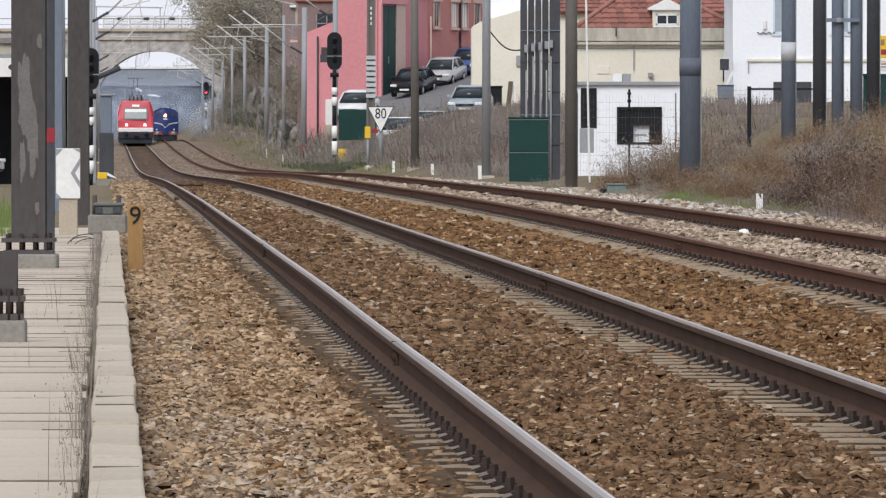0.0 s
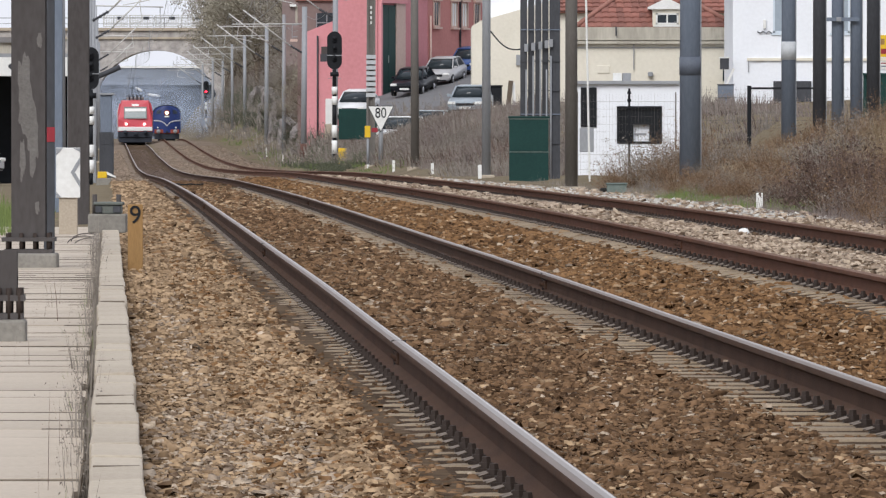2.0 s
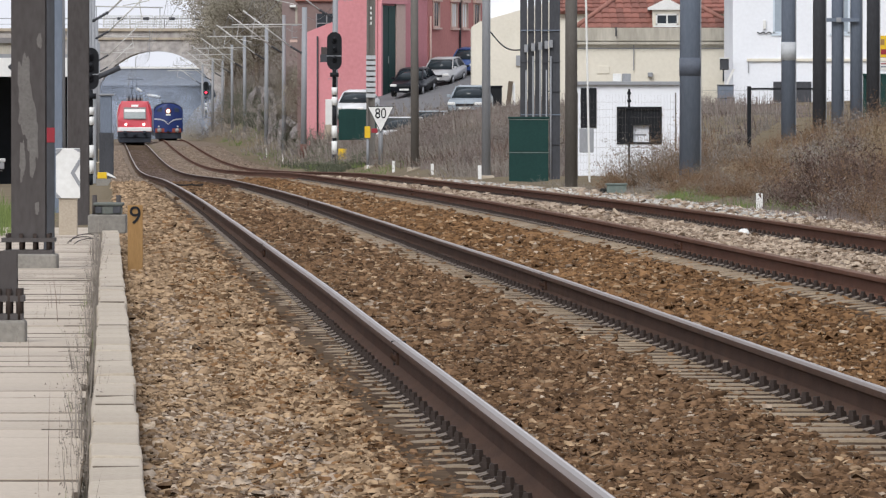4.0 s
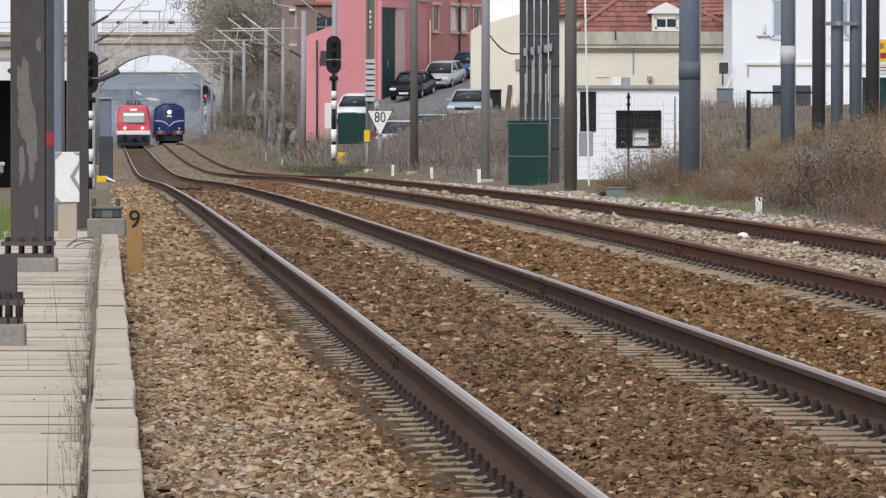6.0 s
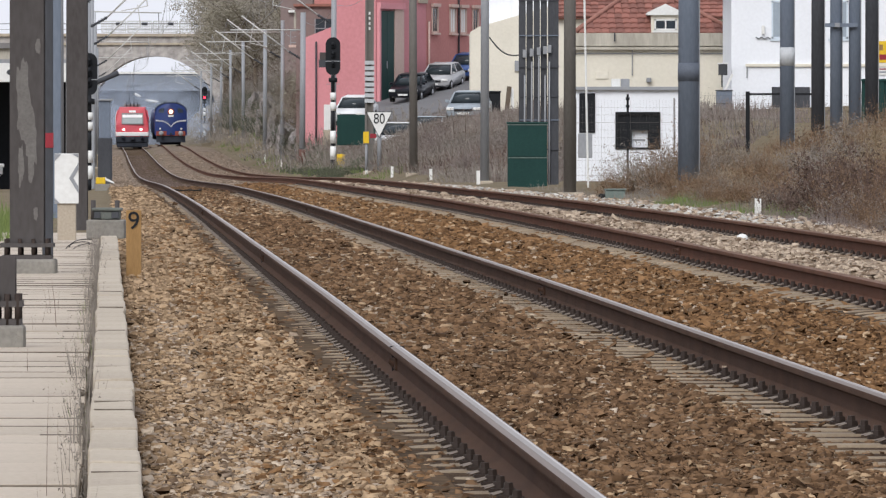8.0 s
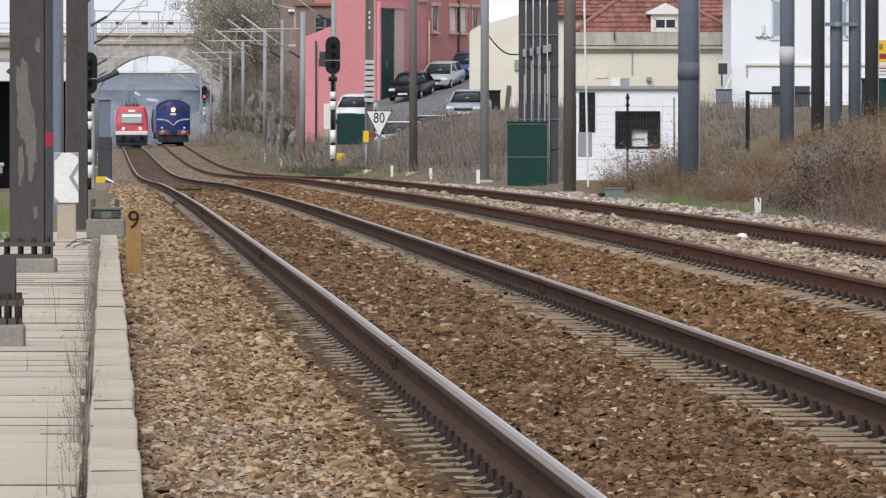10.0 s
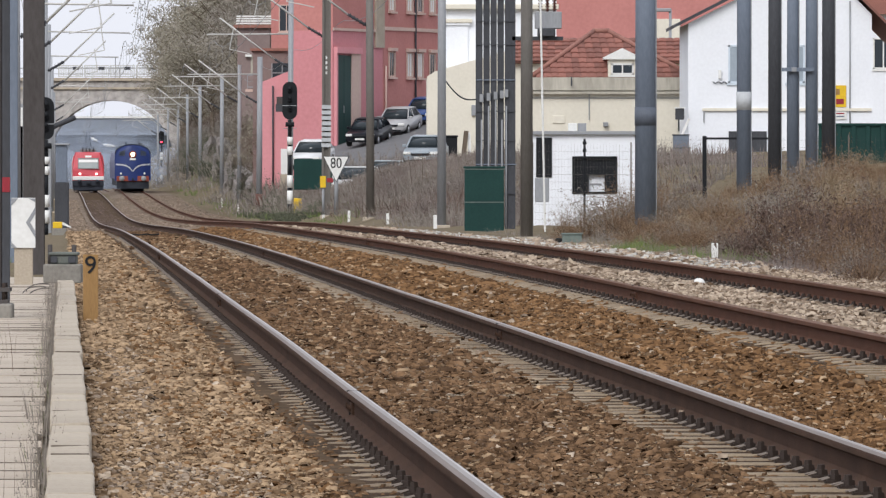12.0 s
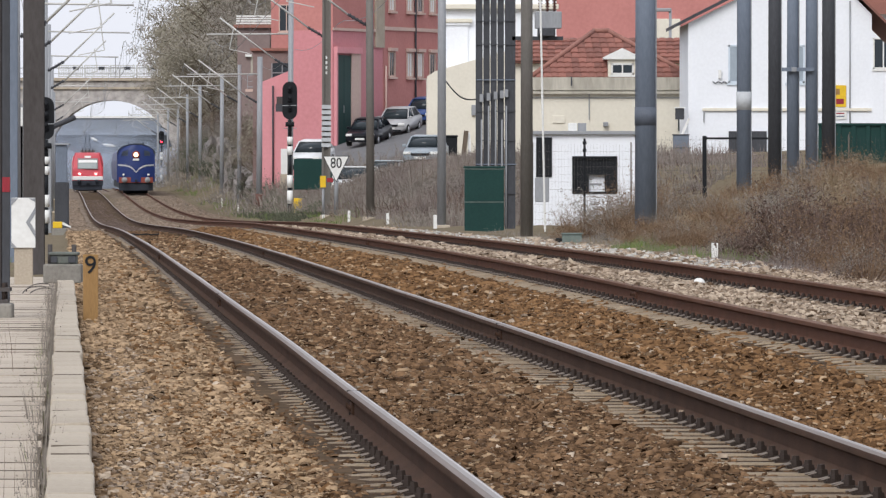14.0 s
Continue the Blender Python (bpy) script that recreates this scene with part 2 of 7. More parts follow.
PINK_DARKER = node_material("darker_pink_plaster", (0.63, 0.27, 0.295), (0.49, 0.20, 0.215), 0.88, scale=0.35, fine=5, bump=0.15)
BRICK_RED = node_material("faded_red_plaster", (0.55, 0.24, 0.222), (0.41, 0.168, 0.152), 0.9, scale=0.35, fine=5, bump=0.15)
TRIM_PINK = node_material("pale_stone_trim", (0.66, 0.50, 0.44), (0.5, 0.36, 0.31), 0.85, fine=20)
TILE = node_material("clay_roof_tile", (0.31, 0.135, 0.108), (0.16, 0.076, 0.064), 0.85, scale=2, fine=20, bump=0.25, random_tone=0.7)
TILE_RIDGE = node_material("clay_ridge", (0.36, 0.175, 0.14), (0.2, 0.095, 0.076), 0.85, fine=20)
TARMAC = node_material("street_asphalt", (0.16, 0.16, 0.165), (0.105, 0.105, 0.11), 0.9, scale=0.4, fine=25, bump=0.3)
DARK = node_material("dark_interior", (0.012, 0.014, 0.018), (0.006, 0.007, 0.009), 0.9, bump=0)
RUBBER = node_material("black_rubber", (0.02, 0.02, 0.02), (0.012, 0.012, 0.012), 0.85, bump=0.1)
GLASS = node_material("dark_window_glass", (0.03, 0.04, 0.05), (0.02, 0.026, 0.034), 0.08, scale=0.5, fine=2, bump=0)
CAR_GLASS = node_material("car_glass", (0.03, 0.04, 0.047), (0.02, 0.026, 0.03), 0.08, gloss=0.3, scale=0.5, fine=2, bump=0)
YELLOW = node_material("yellow_paint", (0.78, 0.52, 0.02), (0.6, 0.38, 0.02), 0.5, fine=30)
SIGN_WHITE = node_material("white_sign_enamel", (0.80, 0.81, 0.80), (0.62, 0.62, 0.60), 0.45, scale=3, fine=20, bump=0.05)
BLACK = node_material("black_enamel", (0.018, 0.02, 0.024), (0.01, 0.011, 0.013), 0.6, gloss=0.15, bump=0.05)
WOOD = node_material("brown_stained_board", (0.36, 0.215, 0.085), (0.23, 0.13, 0.05), 0.8, scale=4, fine=40, bump=0.3, streak=(3, 3, 0.5))
GREEN_GREY = node_material("grey_green_cast_iron", (0.15, 0.165, 0.15), (0.08, 0.088, 0.08), 0.7, fine=30)
MAUVE = node_material("mauve_plaster", (0.27, 0.205, 0.195), (0.17, 0.13, 0.125), 0.9, scale=0.4, fine=4, bump=0.15)
ROCK = node_material("cut_rock", (0.30, 0.265, 0.25), (0.10, 0.09, 0.085), 0.95, scale=0.5, fine=4, bump=0.6, spread=0.4)
STRAW = node_material("dry_scrub", (0.39, 0.315, 0.215), (0.17, 0.13, 0.088), 0.95, scale=0.5, fine=1.6, bump=0, island=0.4, gloss=0.02)
SCRUB_DARK = node_material("brown_scrub", (0.29, 0.195, 0.125), (0.10, 0.066, 0.045), 0.95, scale=0.5, fine=1.6, bump=0, island=0.28, gloss=0.02)
# greyed towards mauve to carry the haze of the far verge
SCRUB_MAUVE = node_material("mauve_brown_scrub", (0.285, 0.24, 0.222), (0.125, 0.103, 0.097), 0.95, scale=0.3, fine=1.5, bump=0, island=0.35, gloss=0.02)
SCRUB_GREY = node_material("grey_brown_scrub", (0.33, 0.298, 0.265), (0.135, 0.12, 0.106), 0.95, scale=0.3, fine=2, bump=0, island=0.5, gloss=0.02)
DARK_TWIGS = node_material("dark_twigs", (0.17, 0.118, 0.098), (0.062, 0.045, 0.040), 0.95, scale=0.6, fine=3, bump=0, island=0.7, gloss=0.02)
GRASS = node_material("green_grass", (0.19, 0.25, 0.075), (0.085, 0.115, 0.04), 0.9, scale=1, fine=4, bump=0, island=0.6)
SHRUB = node_material("dark_evergreen", (0.12, 0.13, 0.085), (0.045, 0.052, 0.037), 0.9, scale=0.6, fine=3, bump=0, island=0.5)
LEAF = node_material("winter_foliage", (0.31, 0.285, 0.225), (0.20, 0.183, 0.145), 0.9, scale=0.12, fine=0.7, bump=0, gloss=0.0, island=0.2)
LEAF_GREY = node_material("bare_twigs", (0.34, 0.31, 0.272), (0.22, 0.20, 0.175), 0.95, scale=0.12, fine=0.7, bump=0, gloss=0.0, island=0.2)
BARK = node_material("bark", (0.16, 0.125, 0.095), (0.07, 0.055, 0.04), 0.95, fine=20)
STONE_WALL = node_material("bridge_masonry", (0.50, 0.47, 0.45), (0.25, 0.235, 0.225), 0.9, scale=0.35, fine=1.5, bump=0.4, spread=0.25)
# blue-grey haze under the arch is put into this wall colour
HAZE_GREY = node_material("haze_tinted_wall", (0.24, 0.27, 0.32), (0.18, 0.205, 0.25), 0.9, scale=0.1, fine=0.8, bump=0.1)
# train red is dulled to take in the distance haze
TRAIN_RED = node_material("hazed_train_red", (0.58, 0.075, 0.10), (0.45, 0.06, 0.08), 0.4, scale=0.8, fine=10, bump=0.03)
TRAIN_WHITE = node_material("train_white_paint", (0.8, 0.8, 0.8), (0.65, 0.65, 0.65), 0.4, scale=0.8, fine=10, bump=0.03)
TRAIN_GREY = node_material("train_grey_roof", (0.23, 0.22, 0.22), (0.15, 0.145, 0.145), 0.6, scale=0.8, fine=10)
TRAIN_DARK = node_material("train_underframe", (0.028, 0.034, 0.05), (0.016, 0.02, 0.028), 0.7, scale=1, fine=10)
TRAIN_BLUE = node_material("locomotive_blue_paint", (0.017, 0.037, 0.16), (0.014, 0.028, 0.115), 0.4, scale=0.8, fine=8, bump=0.03)
LAMP = glow_material("lit_headlamp", (1.0, 0.78, 0.52), 4.0)
TAIL = glow_material("lit_small_lamp", (1.0, 0.72, 0.68), 2.2)
SIGNAL_RED = glow_material("lit_red_signal", (1.0, 0.02, 0.05), 8.0)
CHROME = node_material("plain_metal", (0.5, 0.5, 0.52), (0.38, 0.38, 0.4), 0.35, metal=0.8, bump=0.03)


# ---- ground ----
def u_to_x(u, y):
    return u - LEAN_X * y


def grid_mesh(name, us, ys, height):
    verts = [(u_to_x(u, y), y, height(u, y)) for y in ys for u in us]
    n = len(us)
    faces = [(j * n + i, j * n + i + 1, (j + 1) * n + i + 1, (j + 1) * n + i) for j in range(len(ys) - 1) for i in range(n - 1)]
    me = bpy.data.meshes.new(name)
    me.from_pydata(verts, [], faces)
    me.polygons.foreach_set("use_smooth", [True] * len(faces))
    return me


def rough(u, y):
    edge = float(np.interp(u, [8.4, 11], [0, 1])) + float(np.interp(-u, [1.8, 3], [0, 1]))
    return ground(u, y) + edge * 0.10 * noise.noise((u * 0.5, y * 0.3, 0.0))


US = [-900, -400, -150, -60, -25, -12, -7, -4, -2.4, -1.6, -1, -0.5, 0.0, 0.1, 0.3] + [0.7 + 0.8 * i for i in range(10)] + [8.6 + 0.5 * i for i in range(30)] + [24, 27, 31, 36, 42, 50, 62, 90, 150, 400, 900]
YS = [-60, -20, 10] + [20 + 3 * i for i in range(80)] + [262 + 8 * i for i in range(60)] + [760, 800, 850, 900, 950, 1000, 1100, 1300, 1700, 2400, 3500, 4800]
me = grid_mesh("ground", US, YS, rough)
me.materials.append(EARTH)
tagged(new("ground", me), "dry earth ground with sparse winter growth", "ground", kind="structure")


RAILS_U = (LEFT_U - HALF, LEFT_U + HALF, RIGHT_U - HALF, RIGHT_U + HALF)


def bed(u, y):
    beside = float(np.interp(min(abs(u - r + 0.16) for r in RAILS_U), [0.22, 0.30], [1, 0]))
    wave = 0.0055 * beside + 0.02 * (1 - 0.75 * beside) * noise.noise((u * 2.5, y * 1.2, 3.0))
    return ground(u, y) + 0.012 + wave + float(np.interp(u, [0.05, 0.13, 8.4, 8.9], [-0.02, 0, 0, -0.06]))


me = grid_mesh("ballast_bed", [0.12 + 0.1 * i for i in range(88)], [-40 + 3 * i for i in range(20)] + [20 + 0.8 * i for i in range(150)] + [140 + 2.5 * i for i in range(80)] + [345 + 8 * i for i in range(105)], bed)
me.materials.append(BALLAST)
me.materials.append(BALLAST_TAN)
me.materials.append(BALLAST_CRIB)
for p in me.polygons:
    if p.center.y < 200 and min(abs(p.center.x + LEAN_X * p.center.y - r + 0.10) for r in RAILS_U) < 0.15:
        p.material_index = 2
    if p.center.y > 200:
        across = p.center.x + LEAN_X * p.center.y
        p.material_index = 0 if 1.35 < across < 3.25 else 1
tagged(new("ballast_bed", me), "brown crushed stone bed under the rails", "ballast", kind="structure")


def stone_field(name, label, material, seed, bands):
    """Loose crushed stones, each a broken slab with a flat upper face; bands of (u0, u1, y0, y1, stones a square metre, size)."""
    rng = np.random.default_rng(seed)
    corners = np.array([(1, 0.1, -0.8), (-0.4, 0.9, -0.8), (-0.6, -0.85, -0.8), (0.72, 0.2, 0.8), (-0.35, 0.66, 0.8), (-0.4, -0.62, 0.8)], float)
    tris = np.array([(3, 4, 5), (0, 1, 4), (0, 4, 3), (1, 2, 5), (1, 5, 4), (2, 0, 3), (2, 3, 5)])
    allv = []
    for u0, u1, y0, y1, density, size in bands:
        n = int((u1 - u0) * (y1 - y0) * density)
        u, y = rng.uniform(u0, u1, n), rng.uniform(y0, y1, n)
        keep = np.ones(n, bool)
        for r in RAILS_U:
            bare = np.interp(y, [38, 60], [0.265, 0.37]) if r == RAILS_U[0] else 0.27
            zone = (u > r - bare - 0.025 * np.sin(y * 1.7) - 0.02 * np.sin(y * 4.1)) & (u < r + 0.09)
            first = 22.0 if r < 4 else 50.0
            on_sleeper = np.abs((y - first + 0.3) % 0.6 - 0.3) < 0.125
            keep &= ~(zone & (on_sleeper | (rng.random(n) < 0.45)))
        u, y = u[keep], y[keep]
        n = len(u)
        ygrid = np.linspace(y0, y1, 60)
        lz = np.interp(y, ygrid, [left_z(v) for v in ygrid])
        rz = np.interp(y, ygrid, [right_z(v) for v in ygrid])
        f = np.clip((u - LEFT_U - 1) / (RIGHT_U - LEFT_U - 2), 0, 1)
        z = lz * (1 - f) + rz * f - 0.173 + np.interp(u, [8.3, 8.6, 9.4], [0, 0, -0.15]) + rng.normal(0, 0.014, n)
        near = np.min([np.abs(u - r + 0.16) for r in RAILS_U], axis=0)
        z += 0.03 * ((u > RIGHT_U - HALF + 0.15) & (u < RIGHT_U + HALF - 0.3))
        z += np.interp(near, [0.19, 0.27], [-0.010, 0.010])
        dims = size * np.clip(rng.lognormal(-0.38, 0.36, (n, 1, 1)), 0.3, 1.3) * rng.uniform(0.65, 1.25, (n, 1, 3)) * np.array([0.80, 0.66, 0.22])
        v = corners[None] * dims * rng.uniform(0.75, 1.2, (n, 6, 1)) + rng.normal(0, 0.17, (n, 6, 3)) * dims
        a, b = rng.uniform(0, 6.283, n), rng.normal(0, 0.27, n)
        ca, sa, cb, sb = np.cos(a)[:, None], np.sin(a)[:, None], np.cos(b)[:, None], np.sin(b)[:, None]
        x1, z1 = v[..., 0] * cb - v[..., 2] * sb, v[..., 0] * sb + v[..., 2] * cb
        v = np.stack((x1 * ca - v[..., 1] * sa, x1 * sa + v[..., 1] * ca, z1), -1)
        v += np.stack((u - LEAN_X * y, y, z), -1)[:, None]
        allv.append(v.reshape(-1, 3))
    v = np.concatenate(allv)
    n = len(v) // 6
    q = (tris[None] + 6 * np.arange(n)[:, None, None]).reshape(-1)
    me = bpy.data.meshes.new(name)
    me.vertices.add(len(v))
    me.vertices.foreach_set("co", v.reshape(-1))
    me.loops.add(len(q))
    me.loops.foreach_set("vertex_index", q)
    me.polygons.add(n * 7)
    me.polygons.foreach_set("loop_start", np.arange(0, n * 21, 3))
    me.update(calc_edges=True)
    me.materials.append(material)
    return tagged(new(name, me), label, "ballast", kind="stuff")


stone_field("ballast_stones", "tan crushed stones on the track shoulder", STONE_TAN, 1, [(0.13, 1.1, 27.5, 46, 1300, 0.037), (0.13, 1.1, 46, 80, 440, 0.051), (0.13, 1.1, 80, 130, 170, 0.072), (0.13, 1.1, 130, 260, 34, 0.11)])
stone_field("ballast_stones", "dark brown crushed stones between the rails", STONE_BROWN, 2, [(1.0, 3.3, 27.5, 35, 1120, 0.037), (1.0, 3.4, 35, 46, 1120, 0.037), (1.0, 3.4, 46, 80, 330, 0.051), (1.0, 3.4, 80, 130, 105, 0.072), (1.0, 3.4, 130, 260, 20, 0.10)])
stone_field("ballast_stones", "rust brown crushed stones between the two tracks", STONE_RUST, 3, [(3.3, 4.9, 33, 46, 1050, 0.037), (3.3, 4.9, 46, 80, 330, 0.051), (3.3, 4.9, 80, 130, 115, 0.072), (3.3, 4.9, 130, 260, 22, 0.10)])
stone_field("ballast_stones", "pale fresh crushed stones along the rusty track", STONE_PALE, 4, [(4.95, 9.3, 54, 90, 200, 0.056), (4.95, 10.2, 90, 140, 72, 0.08), (4.95, 10.7, 140, 260, 18, 0.12)])
stone_field("ballast_stones", "whitish fresh stones heaped outside the rusty track", STONE_WHITE, 10, [(7.3, 9.6, 100, 140, 60, 0.075), (7.3, 10.3, 140, 215, 26, 0.10)])
stone_field("ballast_stones", "tan stones on the far curve, muted for haze", STONE_FAR, 6, [(0.13, 1.4, 255, 420, 15, 0.085), (3.2, 8.5, 255, 420, 12, 0.085), (0.13, 1.4, 420, 640, 6, 0.10), (3.2, 8.5, 420, 640, 5, 0.10)])
stone_field("ballast_stones", "mauve-brown stones between the far rails", STONE_GREASED, 9, [(1.4, 3.2, 255, 420, 13, 0.085), (1.4, 3.2, 420, 640, 5, 0.10)])
stone_field("ballast_stones", "rust brown stones strewn over the tan shoulder", STONE_RUST, 7, [(0.5, 1.15, 27.5, 46, 330, 0.036), (0.5, 1.15, 46, 80, 110, 0.05), (0.35, 1.15, 80, 130, 30, 0.075)])
stone_field("ballast_stones", "tan stones strewn among the brown ones", STONE_TAN, 8, [(1.0, 4.9, 28, 46, 130, 0.034), (1.0, 4.9, 46, 80, 45, 0.048), (1.0, 4.9, 80, 200, 10, 0.08)])
stone_field("light_stones", "scattered pale chips among the brown stones", STONE_PALE, 5, [(0.3, 4.6, 28, 46, 16, 0.042), (0.3, 4.6, 46, 90, 7, 0.055), (0.13, 0.8, 27.5, 36, 800, 0.038), (0.13, 0.5, 36, 60, 170, 0.044)])

# ---- tracks ----
RAIL_OUTLINE = [(px, pz * 0.872) for px, pz in [(-0.075, -0.172), (0.075, -0.172), (0.075, -0.161), (0.03, -0.150), (0.009, -0.13), (0.009, -0.055), (0.036, -0.038), (0.036, -0.016), (0.033, -0.008), (0.024, -0.003), (0.011, 0.0), (-0.011, 0.0), (-0.024, -0.003), (-0.033, -0.008), (-0.036, -0.016), (-0.036, -0.038), (-0.009, -0.055), (-0.009, -0.13), (-0.03, -0.150), (-0.075, -0.161)]]
RAIL_YS = [-40, 0, 15] + [22 + 3 * i for i in range(80)] + [264 + 8 * i for i in range(95)] + [1040, 1100, 1300, 1800]


def rail_mesh(name, centre, height, off, head):
    verts, faces, k = [], [], len(RAIL_OUTLINE)
    for y in RAIL_YS:
        wob = 0.006 * noise.noise((y * 0.08, off, 7.0))
        verts += [(centre(y) + off + wob + px, y, height(y) + pz) for px, pz in RAIL_OUTLINE]
    for j in range(len(RAIL_YS) - 1):
        faces += [(j * k + i, j * k + (i + 1) % k, (j + 1) * k + (i + 1) % k, (j + 1) * k + i) for i in range(k)]
    me = bpy.data.meshes.new(name)
    me.from_pydata(verts, [], faces)
    me.materials.append(RUST_RAIL if head is RAIL_HEAD else RUST_RAIL_RED)
    me.materials.append(head)
    me.materials.append(RAIL_EDGE if head is RAIL_HEAD else RAIL_DULL)
    me.materials.append(RAIL_MID if head is RAIL_HEAD else RAIL_DULL)
    for p in me.polygons:
        i = p.index % k
        # painted highlight right of the crown, mid tone on it, darker edges
        p.material_index = 1 if i == 9 else 3 if i == 10 else 2 if i in (8, 11, 12) else 0
        p.use_smooth = True
    me.set_sharp_from_angle(angle=radians(35))
    return me


def sleeper_mesh(seed):
    """A concrete sleeper: sloping sides, worn upper edges and ends that round off downwards."""
    bm = bmesh.new()
    rows = []
    for px, drop in ((-1.285, 0.075), (-1.265, 0.042), (-1.23, 0.022), (-1.18, 0.009), (-1.10, 0.002), (-0.5, 0.0), (0.0, 0.006), (0.5, 0.0), (1.10, 0.002), (1.18, 0.009), (1.23, 0.022), (1.265, 0.042), (1.285, 0.075)):
        wob = 0.004 * noise.noise((px * 4, seed * 5.0, 1.0))
        rows.append([bm.verts.new((px * 0.97, py, pz)) for py, pz in ((-0.135, -0.2), (-0.115, -drop - 0.016 + wob), (-0.092, -drop + wob), (0.092, -drop + wob), (0.115, -drop - 0.016 + wob), (0.135, -0.2))])
    for a, b in zip(rows, rows[1:]):
        for k in range(5):
            bm.faces.new((a[k], a[k + 1], b[k + 1], b[k])).smooth = True
    bm.faces.new(rows[0])
    bm.faces.new(rows[-1][::-1])
    bmesh.ops.recalc_face_normals(bm, faces=bm.faces)
    return mesh_of("sleeper", bm, SLEEPER)


SLEEPER_MESHES = [sleeper_mesh(i) for i in range(4)]
cl = box(bmesh.new(), -0.030, 0.040, -0.04, 0.04, 0.0, 0.012, mat=0)
rod(cl, (0.0, 0, 0.008), (0.0, 0, 0.034), 0.032, 0.028, n=6)
rod(cl, (0.0, 0, 0.034), (0.0, 0, 0.054), 0.019, 0.016, n=6)
rod(cl, (0.022, -0.036, 0.022), (0.062, -0.042, 0.012), 0.005, n=4, mat=1)
rod(cl, (0.022, 0.036, 0.022), (0.056, 0.042, 0.012), 0.005, n=4, mat=1)
CLIP_MESH = mesh_of("rail_clip", cl, [CLIP, CLIP_WORN])


def track(label, centre, height, head, y0, y1, joints=()):
    t = thing("railway_track", label, "railway track", kind="structure")
    for off in (-HALF, HALF):
        part("rail", rail_mesh("rail", centre, height, off, head), None, t)
    bm = bmesh.new()
    y = y0 - 0.6
    while y > -40:
        bmesh.ops.create_cube(bm, size=1.0, matrix=pose(centre(y), y, height(y) - 0.254, 0, 0, 2.26) @ Matrix.Diagonal((2.58, 0.2, 0.2, 1)))
        y -= 0.6
    tagged(part("sleeper_row", bm, SLEEPER, t), kind="stuff")
    y = y0
    turn = math.degrees(math.atan(LEAN_X))
    while y < y1:
        s = part("sleeper", SLEEPER_MESHES[random.randrange(4)], None, t, at=pose(centre(y), y, height(y) - 0.154 + random.uniform(-0.003, 0.003), random.uniform(-1, 1), 0, turn + random.uniform(-0.5, 0.5)))
        for off in (-HALF, HALF):
            for side in (-1, 1):
                part("rail_clip", CLIP_MESH, None, s, at=pose(off + side * 0.105, 0, 0, 0, 0, 0 if side > 0 else 180))
        y += 0.6
    for off, yj in joints:
        j = part("fishplate", boxed(-0.024, 0.024, -0.36, 0.36, -0.112, -0.052, bevel=0.006), RUST_RAIL if head is RAIL_HEAD else RUST_RAIL_RED, t, at=pose(centre(yj) + off, yj, height(yj), 0, 0, turn))
        part("joint_gap", boxed(-0.0368, 0.0368, -0.003, 0.003, -0.036, 0.0006), DARK, j)
        part("joint_gap", boxed(-0.026, 0.026, -0.004, 0.004, -0.125, -0.05), DARK, j)
        for k in range(4):
            part("bolt", rodded((-0.032, -0.27 + 0.18 * k, -0.083), (0.032, -0.27 + 0.18 * k, -0.083), 0.013, n=6), RUST_RAIL, j)
    return t
track("main railway track with polished steel rail heads", left_x, left_z, RAIL_HEAD, 22.0, 200.0, [(-HALF, 42.6), (-HALF, 78.6), (-HALF, 128.0), (HALF, 135.0), (HALF, 62.0)])
track("second railway track with dull rusty rails", right_x, right_z, RAIL_DULL, 50.0, 215.0, [(-HALF, 137.0), (-HALF, 73.0), (HALF, 139.0)])
bm = bmesh.new()
ball(bm, (0, 0, 0), 0.065, 0.05, 0.045, n=10)
for v in bm.verts:
    v.co *= 1 + 0.3 * noise.noise(v.co * 25)
t = thing("loose_stone", "large pale loose stone between the rails", "stone", pose(u_to_x(6.42, 85.5), 85.5, right_z(87) - 0.135))
part("stone", bm, SIGN_WHITE, t)
t = thing("bond_cable", "dark bond cable across the far rails", "cable", pose(left_x(206), 206, left_z(206) - 0.12, 0, 0, 2.26))
part("cable", swept([(-0.72 + 0.1 * k, 0.1 * math.sin(k), 0.03 + 0.01 * math.sin(2 * k)) for k in range(8)], 0.02), RUBBER, t)


# ---- railway furniture ----
def text_mesh(name, body, size, depth, material):
    cu = bpy.data.curves.new(name, "FONT")
    cu.body, cu.size, cu.extrude, cu.align_x, cu.align_y = body, size, depth, "CENTER", "CENTER"
    ob = new(name, cu)
    me = bpy.data.meshes.new_from_object(ob.evaluated_get(bpy.context.evaluated_depsgraph_get()))
    bpy.data.objects.remove(ob)
    me.materials.clear()
    me.materials.append(material)
    return me


def i_beam(bm, w, d, z0, z1, flange=0.02, web=0.015, mat=0):
    """A rolled column: flanges at front and back, so that its web shows from the side."""
    box(bm, -w / 2, w / 2, -d / 2, -d / 2 + flange, z0, z1, mat=mat)
    box(bm, -w / 2, w / 2, d / 2 - flange, d / 2, z0, z1, mat=mat)
    box(bm, -web / 2, web / 2, -d / 2 + flange, d / 2 - flange, z0, z1, mat=mat)
    return bm


